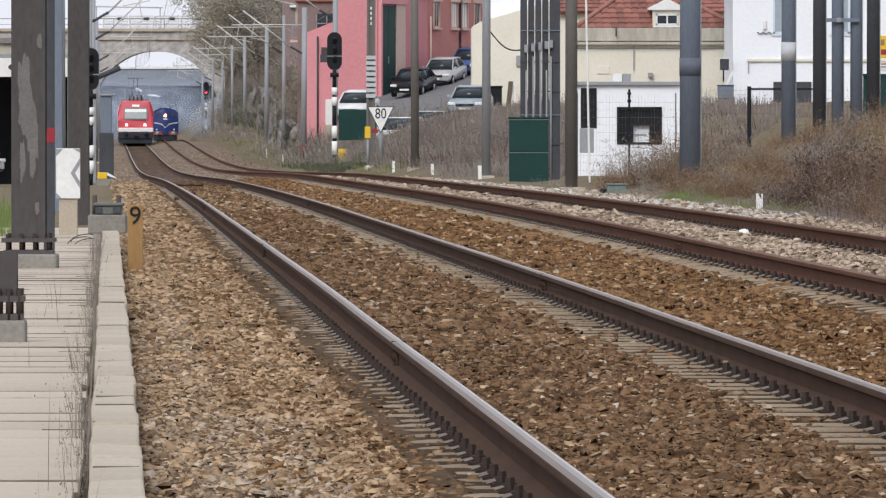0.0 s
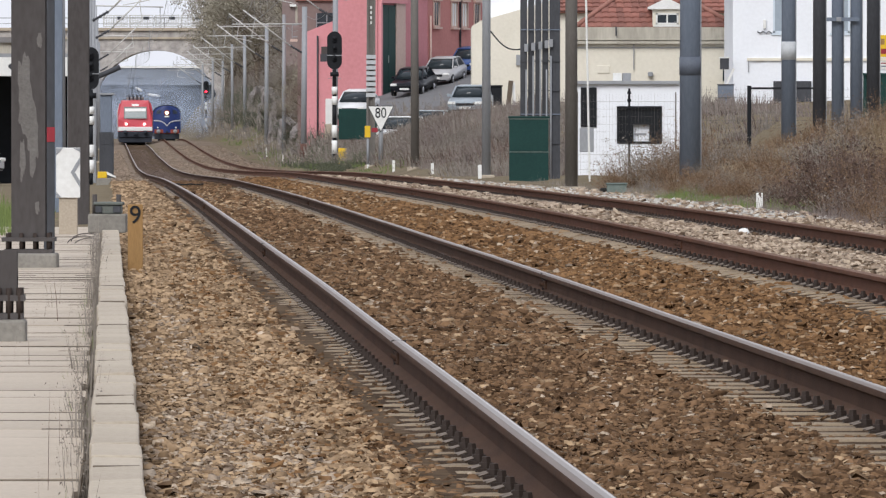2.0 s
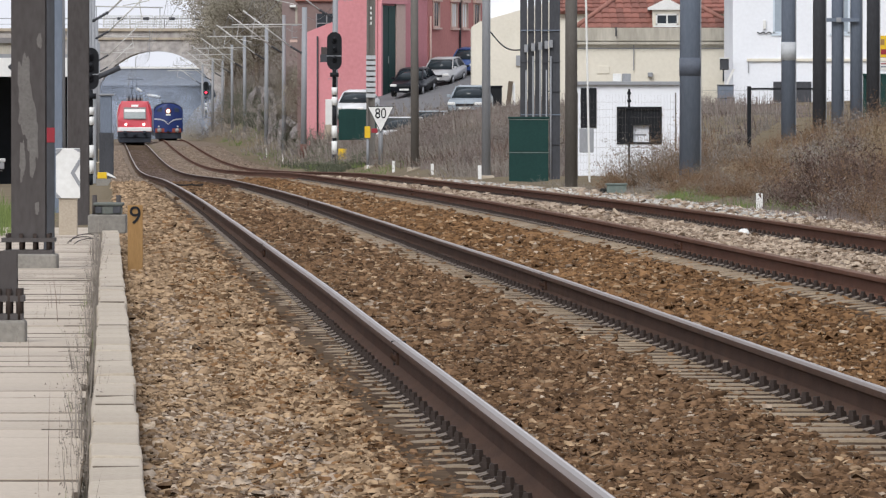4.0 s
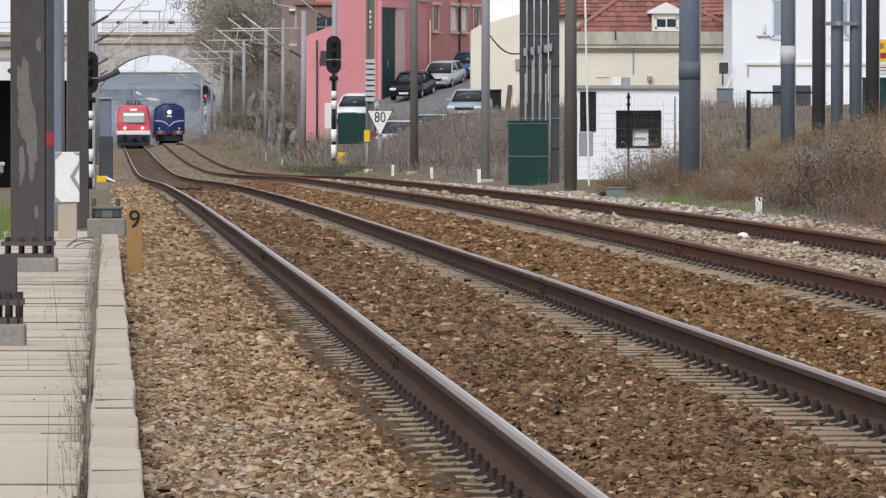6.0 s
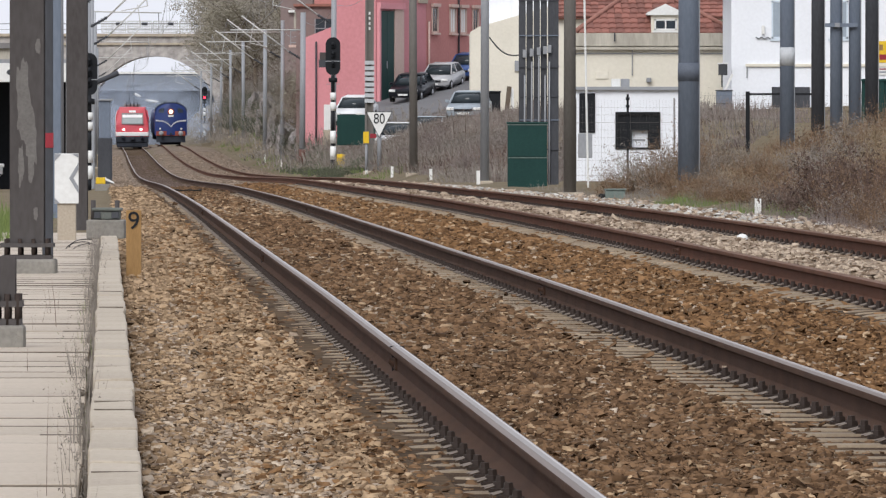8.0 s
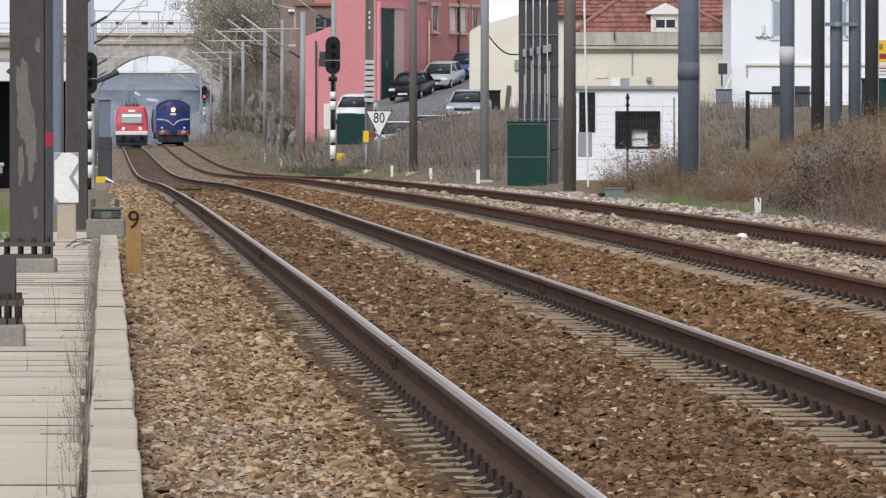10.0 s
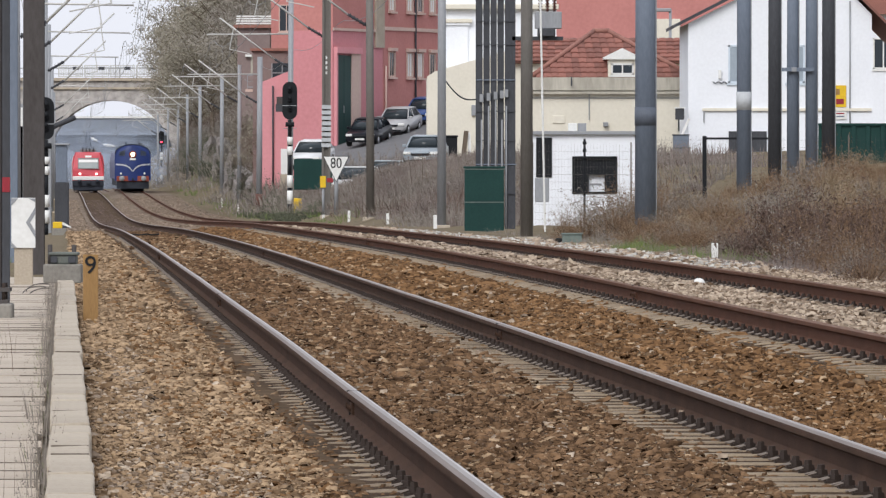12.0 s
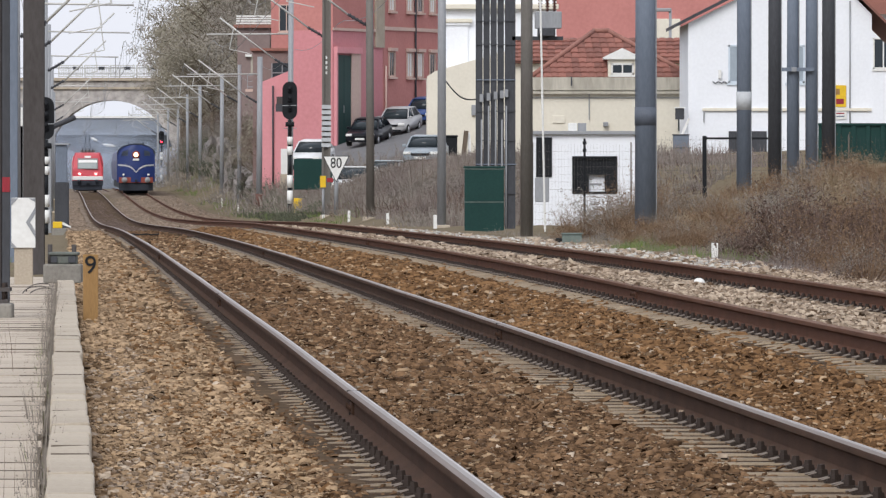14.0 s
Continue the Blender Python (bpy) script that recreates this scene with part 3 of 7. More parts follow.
def steel_column(label, u, y, w, top, material, plinth=True, depth=None, patches=()):
    x, _, z = spot(u, y)
    z = left_z(y) - 0.24 if plinth else z
    t = thing("steel_column", label, "column", pose(x, y, z), group="line-side steel columns")
    d = depth or w
    base = 0.34 if plinth else 0.0
    part("shaft", i_beam(bmesh.new(), w, d, base, top - z), material, t)
    for i_patch, (px, pw, z0, z1) in enumerate(patches):
        n = 20
        rim = []
        for i in range(2 * n):
            a = math.pi * i / n
            q = 1 + 0.42 * noise.noise((px * 40 + 2.2 * math.cos(a), z0 * 9, 2.2 * math.sin(a))) + 0.2 * noise.noise((px * 70 + 6 * math.cos(a), z0 * 5, 6 * math.sin(a)))
            rim.append((px + pw / 2 * q * math.copysign(abs(math.cos(a)) ** 0.7, math.cos(a)), (z0 + z1) / 2 + (z1 - z0) / 2 * q * math.sin(a)))
        bm = prism(bmesh.new(), rim, -d / 2 - 0.002 - 0.0015 * i_patch, -d / 2 + 0.002)
        part("bare_patch", bm, PEELED, t, "bare grey patch where paint has peeled")
    if plinth:
        part("plinth", boxed(-w * 0.85, w * 0.85, -d * 0.8, d * 0.8, 0, 0.2, bevel=0.02), PLINTH, t, "stained grey concrete plinth")
        part("base_plate", boxed(-w * 0.72, w * 0.72, -d * 0.7, d * 0.7, 0.2, 0.235), STEEL_BROWN, t)
        part("base_plate", boxed(-w * 0.78, w * 0.78, -d * 0.7, d * 0.7, 0.305, 0.34), STEEL_BROWN, t)
        for i in range(4):
            bx = (-0.6 + 0.4 * i) * w
            part("anchor_bolt", rodded((bx, -d * 0.6, 0.2), (bx, -d * 0.6, 0.38), 0.018, n=8), CLIP, t)
            part("anchor_bolt", rodded((bx, d * 0.6, 0.2), (bx, d * 0.6, 0.38), 0.018, n=8), CLIP, t)
    return t


steel_column("weathered dark steel column with peeled grey patches on a plinth", -0.70, 75, 0.30, 7.0, STEEL_BROWN, patches=[(-0.03, 0.12, 1.25, 1.95), (0.04, 0.09, 0.95, 1.5), (-0.05, 0.05, 0.85, 1.22), (0.10, 0.05, 2.02, 2.14), (0.08, 0.04, 0.55, 0.66)])
c = steel_column("thin dark steel column with a red painted band", -0.557, 80, 0.10, 7.0, STEEL_DARK, plinth=False)
part("red_band", boxed(-0.054, 0.054, -0.054, 0.054, 1.28, 1.42), RUST_RED, c, "red painted band")
steel_column("slender blue-grey steel column", -0.895, 150, 0.17, 9.0, STEEL_BLUE, plinth=False)
steel_column("dark brown rolled steel column beside the walkway", -0.44, 127, 0.31, 8.0, STEEL_BROWN, plinth=False)
steel_column("rusty steel column stub on a concrete block", -0.60, 49, 0.15, 0.35, STEEL_BROWN)

# concrete kerb and walkway of loose slabs
kerb = thing("kerb", "pale weathered concrete kerb blocks along the ballast", "kerb", kind="structure")
walkway = thing("walkway", "pale concrete slab walkway beside the track", "walkway", kind="structure")
KERB_MESHES = []
for i in range(4):
    bm = boxed(-0.086, 0.086, 0.006, 0.994, -0.32, 0.0, bevel=0.012)
    for v in bm.verts:
        v.co += 0.006 * noise.noise_vector(v.co * 5 + Vector((i * 9, 0, 0)))
    KERB_MESHES.append(mesh_of("kerb_block", bm, CONCRETE))
SLAB_MESHES = []
for i in range(5):
    bm = boxed(-0.75, 0.75, 0.01, 0.99, -0.08, 0.0, bevel=0.004)
    SLAB_MESHES.append(mesh_of("slab", bm, SLAB))
TURN = math.degrees(math.atan(LEAN_X))
for i in range(130):
    y = -22 + i
    z = left_z(y)
    if y < 89:
        part("kerb_block", KERB_MESHES[i % 4], None, kerb, at=pose(u_to_x(0.025 + 0.010 * noise.noise((y * 0.35, 0, 3.0)) + random.uniform(-0.003, 0.003), y), y, z + random.uniform(-0.008, 0.002), random.uniform(-0.3, 0.3), random.uniform(-1.2, 1.2), TURN + random.uniform(-0.2, 0.2)))
    part("slab", SLAB_MESHES[i % 5], None, walkway, at=pose(u_to_x(-0.86 + random.uniform(-0.015, 0.015), y), y, z - 0.17 + random.uniform(-0.006, 0.002), random.choice((-0.15, -0.05, 0.05, 0.1)), random.uniform(-0.25, 0.25), TURN + random.uniform(-0.3, 0.3)))

# dark strips added for the shaded gaps and steps between slabs, and in some kerb joints
JOINT_MESHES = []
for i in range(4):
    bm = bmesh.new()
    for k in range(9):
        if random.random() < (1, 0.95, 0.9, 0.6)[i]:
            h = random.uniform(0.001, (0.004, 0.003, 0.0022, 0.0015)[i])
            box(bm, -0.75 + k / 6, -0.75 + (k + 1.0) / 6 + 0.004, -0.012 + 0.002 * (k % 3), 0.012, -0.03, h)
    JOINT_MESHES.append(mesh_of("joint", bm, JOINT_DARK))
for i in range(80):
    y = 22 + i + random.uniform(-0.004, 0.004)
    part("joint", JOINT_MESHES[(i * 7 + i // 3) % 4], None, walkway, at=pose(u_to_x(-0.86, y), y, left_z(y) - 0.1715, 0, 0, TURN))
KERB_JOINT = mesh_of("joint", box(bmesh.new(), -0.075, 0.075, -0.008, 0.008, -0.03, 0.002), JOINT_DARK)
for y in (24, 27, 33, 34, 39, 46, 52, 57, 66):
    part("joint", KERB_JOINT, None, kerb, at=pose(u_to_x(0.025, y), y, left_z(y), 0, 0, TURN))

# marker board with a number
x, y = u_to_x(0.229, 71.5), 71.5
t = thing("marker_post", "brown stained marker board with a black number", "marker post", pose(x, y, left_z(y) - 0.30))
part("board", boxed(-0.064, 0.064, -0.02, 0.02, 0, 0.72, bevel=0.006), WOOD, t)
part("number", text_mesh("number", "9", 0.215, 0.003, BLACK), None, t, "black figure 9", at=pose(0.0, -0.024, 0.625, 90))

# chevron board
x, y, z = spot(-0.47, 100)
t = thing("chevron_sign", "white board with a grey chevron on a concrete post", "sign", pose(x, y, z + 0.10))
part("post", boxed(-0.11, 0.11, -0.05, 0.05, -0.15, 0.55, bevel=0.012), CONCRETE, t, "pale concrete post")
part("board", boxed(-0.142, 0.142, -0.075, -0.055, 0.5, 1.09, bevel=0.004), SIGN_WHITE, t)
bm = bmesh.new()
prism(bm, [(0.14, 0.62), (0.14, 0.70), (0.08, 0.80), (0.14, 0.90), (0.14, 0.98), (0.03, 0.80)], -0.082, -0.077)
part("chevron", bm, STEEL_GREY, t, "grey chevron")
for tri in ([(-0.14, 1.085), (-0.06, 1.085), (-0.14, 1.0)], [(0.06, 1.085), (0.14, 1.085), (0.14, 1.04)], [(-0.14, 0.505), (-0.08, 0.505), (-0.14, 0.57)]):
    part("corner_mark", prism(bmesh.new(), tri, -0.082, -0.077), STEEL_GREY, t)

# low cable box beside the kerb
x, y = u_to_x(0.0, 92), 92
t = thing("cable_box", "grey-green cable box on a stained concrete beam", "cable box", pose(x, y, left_z(y) - 0.30))
part("base", boxed(-0.21, 0.20, -0.25, 0.25, 0.24, 0.445, bevel=0.015), PLINTH, t, "stained concrete beam")
part("leg", boxed(-0.06, 0.10, -0.15, 0.15, 0, 0.24), PLINTH, t)
part("body", boxed(-0.13, 0.15, -0.2, 0.2, 0.445, 0.54, bevel=0.015), GREEN_GREY, t)
part("lid", boxed(-0.155, 0.17, -0.22, 0.22, 0.54, 0.575, bevel=0.012), GREEN_GREY, t)
for bx in (-0.15, 0.11):
    part("terminal", rodded((bx, 0.1, 0.44), (bx, 0.1, 0.655), 0.026, n=8), STEEL_BROWN, t, "rusty stud")
part("clasp", boxed(0.06, 0.14, -0.225, -0.203, 0.46, 0.53, bevel=0.005), STEEL_DARK, t)
part("clasp", boxed(-0.13, -0.06, -0.225, -0.203, 0.46, 0.53, bevel=0.005), STEEL_DARK, t)
for k, (cx, cz) in enumerate(((-0.30, 0.12), (-0.26, 0.15), (-0.23, 0.10))):
    part("cable", swept([(cx - 0.13 * math.cos(a), -0.3 - 0.05 * k, cz + 0.05 * math.sin(a) + 0.022 * a) for a in [0.35 * q for q in range(11)]], 0.006), STEEL_BROWN, t, "loose brown cable loop")

# green relay cabinet
x, y, z = spot(10.47, 211)
t = thing("relay_cabinet", "dark green steel relay cabinet beside the line", "cabinet", pose(x, y, -0.66))
part("body", boxed(-0.49, 0.49, -0.35, 0.35, 0, 1.82, bevel=0.012), GREEN_PAINT, t)
part("lid", boxed(-0.52, 0.52, -0.38, 0.38, 1.82, 1.87, bevel=0.015), GREEN_PAINT, t)
bm = boxed(-0.51, 0.51, -0.362, -0.352, 1.79, 1.81)
part("rim", bm, GREEN_EDGE, t, "pale worn upper rim")
part("rim", boxed(-0.50, 0.50, -0.362, -0.352, 0.97, 0.99), GREEN_EDGE, t, "pale seam across the doors")
part("door", boxed(-0.475, 0.475, -0.36, -0.352, 1.01, 1.77), GREEN_PAINT, t)
part("door", boxed(-0.475, 0.475, -0.36, -0.352, 0.05, 0.95), GREEN_PAINT, t)
part("hinge", rodded((0.47, -0.37, 0.15), (0.47, -0.37, 0.30), 0.012, n=6), GREEN_PAINT, t)
part("hinge", rodded((0.47, -0.37, 1.2), (0.47, -0.37, 1.35), 0.012, n=6), GREEN_PAINT, t)

# low track box in the stones
x, y, z = spot(10.65, 178)
t = thing("track_box", "small grey-green track connection box on the stones", "box", pose(x, y, z - 0.02))
part("body", boxed(-0.18, 0.24, -0.15, 0.15, 0, 0.20, bevel=0.02), GREEN_EDGE, t)
part("lid", boxed(-0.20, 0.26, -0.17, 0.17, 0.20, 0.235, bevel=0.01), GREEN_EDGE, t)
part("cable_entry", boxed(-0.32, -0.18, -0.08, 0.08, 0, 0.13, bevel=0.03), RUBBER, t)


# short white stake posts beside the stones
def stake(u, y, h):
    x, _, z = spot(u, y)
    t = thing("marker_stake", "short white concrete marker stake in the verge", "marker stake", pose(x, y, z - 0.05, random.uniform(-2, 2), random.uniform(-3, 3)), group="white verge stakes")
    part("stake", boxed(-0.048, 0.048, -0.04, 0.04, 0, h, bevel=0.008), SIGN_WHITE, t)


for u, y, h in ((9.45, 123, 0.40), (10.0, 228, 0.42), (10.1, 264, 0.42), (10.1, 300, 0.45), (10.2, 333, 0.4), (9.9, 480, 0.55), (9.9, 530, 0.6)):
    stake(u, y, h)


# ---- masts with their brackets ----
def insulator(parent, a, b, r=0.075):
    a, b = Vector(a), Vector(b)
    bm = rodded(a, b, r * 0.6, n=8)
    for i in range(5):
        c = a.lerp(b, (i + 0.5) / 5)
        d = (b - a).normalized() * 0.02
        rod(bm, c - d, c + d, r, n=8)
    part("insulator", bm, STEEL_DARK, parent, "dark ribbed insulator")


def bracket(t, z, side, reach, material):
    """A cantilever: sloping tube, level tube, drop and registration arm."""
    s = side
    part("strut", rodded((s * 0.75, 0, z - 1.15), (s * reach, 0, z + 0.75), 0.035, n=8), material, t, "pale galvanised sloping tube")
    insulator(t, (s * 0.12, 0, z - 1.52), (s * 0.75, 0, z - 1.15))
    part("top_tube", rodded((s * 0.1, 0, z + 0.02), (s * (reach + 0.6), 0, z - 0.02), 0.032, n=8), material, t, "pale galvanised level tube")
    part("drop_tube", rodded((s * reach * 0.8, 0, z + 0.36), (s * reach * 0.86, 0, z - 0.72), 0.02, n=6), material, t)
    part("steady_arm", rodded((s * reach * 0.86, 0, z - 0.7), (s * (reach - 1.4), 0, z - 0.9), 0.018, n=6), material, t)


def line_mast(label, u, y, w, top, material, side=-1, arms=(), reach=3.3, lattice=False, foot=None):
    x, _, z = spot(u, y)
    t = thing("line_mast", label, "mast", pose(x, y, z - 0.1, 0, random.uniform(-0.4, 0.4), TURN), group="overhead line masts")
    h = top - z + 0.1
    if lattice:
        for sx in (-1, 1):
            part("leg", boxed(sx * w / 2 - 0.04, sx * w / 2 + 0.04, -0.1, 0.1, 0, h), material, t)
        part("web", boxed(-w / 2 + 0.04, w / 2 - 0.04, 0.0, 0.03, 0, h), material, t)
        for k in range(8):
            zb = 2.03 - z + 0.1 + 0.215 * k
            part("batten", boxed(-w / 2 - 0.06, w / 2 + 0.06, -0.13, -0.103, zb, zb + 0.15), POLE_PALE, t, "pale cleat plate")
        for k in range(4):
            part("mark", boxed(-0.035, 0.035, -0.015, -0.003, 5.0 - z + 0.2 * k, 5.11 - z + 0.2 * k), SIGN_WHITE, t, "small white mark")
    else:
        part("shaft", rodded((0, 0, 0), (0, 0, h), w / 2, w / 2 * 0.86, n=14), material, t)
    part("footing", boxed(-w * 0.9, w * 0.9, -w * 0.9, w * 0.9, -0.1, 0.18, bevel=0.03), CONCRETE, t)
    if foot:
        part("foot_band", rodded((0, 0, 0.15), (0, 0, 1.0), w / 2 * 1.12, n=12), foot, t, "rusty foot")
    for az in arms:
        bracket(t, az - z + 0.1, side, reach, TUBE)
    return t


line_mast("grey-brown line mast close behind a cabinet", 10.49, 192, 0.29, 9.4, STEEL_TAUPE)
line_mast("slender blue-grey steel line mast", 10.48, 235, 0.25, 9.4, STEEL_GREY)
line_mast("brown weathered steel line mast in the verge", 10.50, 290, 0.29, 9.4, STEEL_TAUPE, arms=(7.6,))
line_mast("riveted lattice line mast with pale battens", 10.34, 334, 0.26, 9.3, STEEL_TAUPE, arms=(7.9,), lattice=True)
line_mast("grey steel line mast with bracket arms", 10.47, 392, 0.28, 9.3, STEEL_GREY, arms=(7.4,))
line_mast("grey concrete line mast with bracket arms", 10.47, 454, 0.33, 7.2, STEEL_GREY, arms=(6.25,), foot=RUST_RED_DULL)
for y, w in ((505, 0.27), (561, 0.29), (649, 0.29), (714, 0.25), (777, 0.25), (850, 0.27), (940, 0.27)):
    line_mast("grey steel line mast with bracket arms", 10.47, y, w, 7.4 + 0.15 * random.random(), STEEL_GREY, arms=(6.7,))
for y, top, arm in ((205, 8.5, 5.85), (262, 8.5, 6.25), (330, 8.0, 6.5), (400, 8.0, 6.5), (530, 7.4, 6.4), (680, 7.4, 6.6)):
    line_mast("grey steel line mast on the walkway side", -1.15 if y < 300 else -0.75, y, 0.26, top, STEEL_GREY, side=1, arms=(arm,), reach=2.7)

# a cluster of dark steel uprights carrying cables and a transformer
x, y, _ = spot(11.03, 216)
t = thing("transformer_tower", "cluster of dark steel uprights with cable pipes", "tower", pose(x, y, -0.7))
for i, (px, w, mat) in enumerate(((-0.44, 0.19, STEEL_DARK), (-0.25, 0.175, STEEL_DARK), (-0.07, 0.17, STEEL_DARK), (0.11, 0.175, STEEL_DARK), (0.35, 0.29, STEEL_DARK))):
    part("upright", boxed(px - w * 0.465, px + w * 0.465, -0.1 + 0.05 * (i % 2), 0.12, 0, 9.0), mat, t)
for i, px in enumerate((-0.38, -0.2, -0.02, 0.14, 0.25)):
    part("pipe", rodded((px, -0.16, 0.1), (px, -0.16, 3.1 + 0.35 * (i % 3)), 0.020, n=8), STEEL_GREY, t, "grey cable pipe")
    part("junction_box", boxed(px - 0.05, px + 0.05, -0.2, -0.12, 3.55 + 0.03 * i, 3.75 + 0.03 * i, bevel=0.008), STEEL_GREY, t)
for z in (0.25, 1.2, 1.95, 2.55, 3.3, 4.1, 5.0, 5.6, 6.2):
    part("cross_bar", boxed(-0.52, 0.5, -0.13, -0.105, z, z + 0.025), STEEL_DARK if z not in (1.95, 4.1) else STEEL_BLUE, t)
part("drop_cable", rodded((1.14, -6.0, 0.1), (0.97, -6.0, 8.5), 0.026, n=6), SIGN_WHITE, t, "pale drop cable")
part("platform", boxed(0.98, 1.66, -0.3, 0.3, 5.42, 5.85, bevel=0.02), STEEL_GREY, t, "grey transformer tank")
part("radiator", boxed(1.05, 1.5, -0.34, 0.34, 5.22, 5.42, bevel=0.02), STEEL_DARK, t)
for i in range(3):
    bm = rodded((1.12 + i * 0.18, 0, 5.85), (1.12 + i * 0.18, 0, 6.4), 0.03, n=8)
    for k in range(6):
        rod(bm, (1.12 + i * 0.18, 0, 5.89 + 0.075 * k), (1.12 + i * 0.18, 0, 5.92 + 0.075 * k), 0.06, n=10)
    part("bushing", bm, node_material("brown_glaze", (0.10, 0.03, 0.02), (0.06, 0.02, 0.015), 0.3) if i == 0 else bpy.data.materials["brown_glaze"], t, "brown glazed insulator")
part("beam", boxed(0.4, 1.7, -0.1, 0.1, 5.12, 5.22), STEEL_DARK, t)
part("meter_box", boxed(0.98, 1.34, -0.3, -0.15, 1.0, 1.62, bevel=0.02), STEEL_GREY, t, "small grey meter box")
part("footing", boxed(-0.55, 0.6, -0.3, 0.3, -0.1, 0.12, bevel=0.02), CONCRETE, t)
pts = [Vector((-0.5 - 0.72 * k / 14, 10.0 * k / 14, 3.62 + 0.55 * k / 14 - 0.18 * math.sin(math.pi * k / 14))) for k in range(15)]
part("cable", swept(pts, 0.02), RUBBER, t, "sagging black cable")


# tall round poles above the scrub
def tall_pole(label, u, y, r, material, bands=()):
    x, _, z = spot(u, y)
    t = thing("steel_pole", label, "pole", pose(x, y, z - 0.1), group="tall poles in the scrub")
    part("shaft", rodded((0, 0, 0), (0, 0, 9.0 - z), r, r * 0.88, n=20), material, t)
    part("flange", rodded((0, 0, 0.0), (0, 0, 0.08), r * 1.5, n=20), STEEL_GREY, t)
    for z0, z1, mat in bands:
        part("band", rodded((0, 0, z0 - z + 0.1), (0, 0, z1 - z + 0.1), r * 1.01, n=20), mat, t, "band of different paint")
    part("seam", boxed(r * 0.9, r * 1.06, -0.03, 0.03, 0, 8.5 - z), STEEL_GREY, t)


tall_pole("thick blue-grey steel pole rising from dry scrub", 12.22, 178, 0.225, STEEL_BLUE, [(2.05, 2.43, POLE_BAND)])
tall_pole("blue-grey steel pole with a pale band", 15.25, 190, 0.165, STEEL_BLUE, [(2.46, 2.87, POLE_PALE)])
for u, y, r, m in ((16.78, 200, 0.16, STEEL_DARK), (17.64, 205, 0.15, STEEL_BLUE), (18.09, 205, 0.15, STEEL_BLUE), (18.05, 200, 0.16, STEEL_DARK)):
    tall_pole("dark steel pole rising from dry scrub", u, y, r, m)
t = thing("pole_brace", "short steel bar clamped between two poles", "brace", pose(9.2, 204.8, 3.5))
part("bar", boxed(0.0, 0.85, -0.05, 0.05, 0.0, 0.09), STEEL_BLUE, t)
part("clamp", boxed(0.3, 0.42, -0.07, 0.07, -0.01, 0.10, bevel=0.01), STEEL_GREY, t)


# ---- signals and signs ----
def signal(label, u, y, post_top, head_h, lit=None):
    x, _, z = spot(u, y)
    t = thing("railway_signal", label, "signal", pose(x, y, z), group="colour light signals")
    whole = post_top - z
    for k, (b0, b1) in enumerate(((0, 0.12), (0.12, 0.26), (0.26, 0.29), (0.29, 0.42), (0.42, 0.63), (0.63, 0.72), (0.72, 0.74), (0.74, 0.82), (0.82, 1.0))):
        part("post_band", rodded((0, 0, whole * b0), (0, 0, whole * b1), 0.13 if k % 2 else 0.085, n=12), BLACK if k % 2 == 0 else SIGN_WHITE, t, "black band" if k % 2 == 0 else "white band")
    zt = post_top - z
    bm = bmesh.new()
    w = head_h * 0.195
    arc = [(w * math.cos(a), zt + head_h - w + w * math.sin(a)) for a in [math.pi * i / 12 for i in range(13)]] + [(-w * math.cos(a), zt + w - w * math.sin(a)) for a in [math.pi * i / 12 for i in range(13)]]
    prism(bm, arc, -0.04, 0.04)
    head = part("backboard", bm, BLACK, t, "black rounded backboard")
    for i in range(3):
        zz = zt + head_h * (0.25 + 0.25 * i)
        on = lit is not None and i == lit
        part("lens", rodded((0, -0.06, zz), (0, -0.04, zz), 0.11, n=16), SIGNAL_RED if on else BLACK, head, "lit red lens" if on else "unlit lens")
        part("hood", rodded((0, -0.24, zz + 0.13), (0, -0.04, zz + 0.13), 0.09, n=12), BLACK, head)
    part("bar", boxed(-w * 1.02, w * 1.02, -0.05, -0.042, zt + head_h * 0.36, zt + head_h * 0.38), STEEL_GREY, t)
    part("bracket", rodded((0, 0, zt - 0.32), (0, 0, zt - 0.12), 0.2, n=12), BLACK, t)
    part("ladder_stage", boxed(-0.3, 0.3, -0.02, 0.25, zt - 0.42, zt - 0.39), STEEL_GREY, t)
    return t


t = signal("black colour light signal on a banded post", 10.36, 388, 3.44, 1.74)
part("relay_box", boxed(0.22, 0.60, -3.6, -3.2, 0.0, 0.80, bevel=0.02), YELLOW, t, "bright yellow box")
part("side_box", boxed(-0.65, -0.3, 0.0, 0.2, 4.75, 5.1, bevel=0.01), STEEL_DARK, t)
signal("far signal showing red on a banded post", 10.4, 900, 3.8, 1.5, lit=0)
t = signal("slim signal seen beyond the columns", -0.62, 300, 2.2, 1.5)
x, y, z = spot(-0.2, 290)
t = thing("line_marker", "low yellow trackside marker block", "marker", pose(x, y, z))
part("foot", boxed(-0.2, 0.3, -0.15, 0.15, -0.1, 0.24, bevel=0.02), PLINTH, t, "grey concrete foot")
part("block", boxed(-0.16, 0.16, -0.12, 0.12, 0.24, 0.46, bevel=0.02), YELLOW, t)
part("arm", prism(bmesh.new(), [(0.16, 0.46), (0.46, 0.30), (0.46, 0.25), (0.16, 0.36)], -0.1, 0.0), SIGN_WHITE, t)
x, y, z = spot(-0.10, 318)
t = thing("equipment_cabinet", "dark grey line-side equipment cabinet", "cabinet", pose(x, y, z))
part("body", boxed(-0.22, 0.30, -0.3, 0.3, 0, 1.9, bevel=0.02), STEEL_DARK, t)
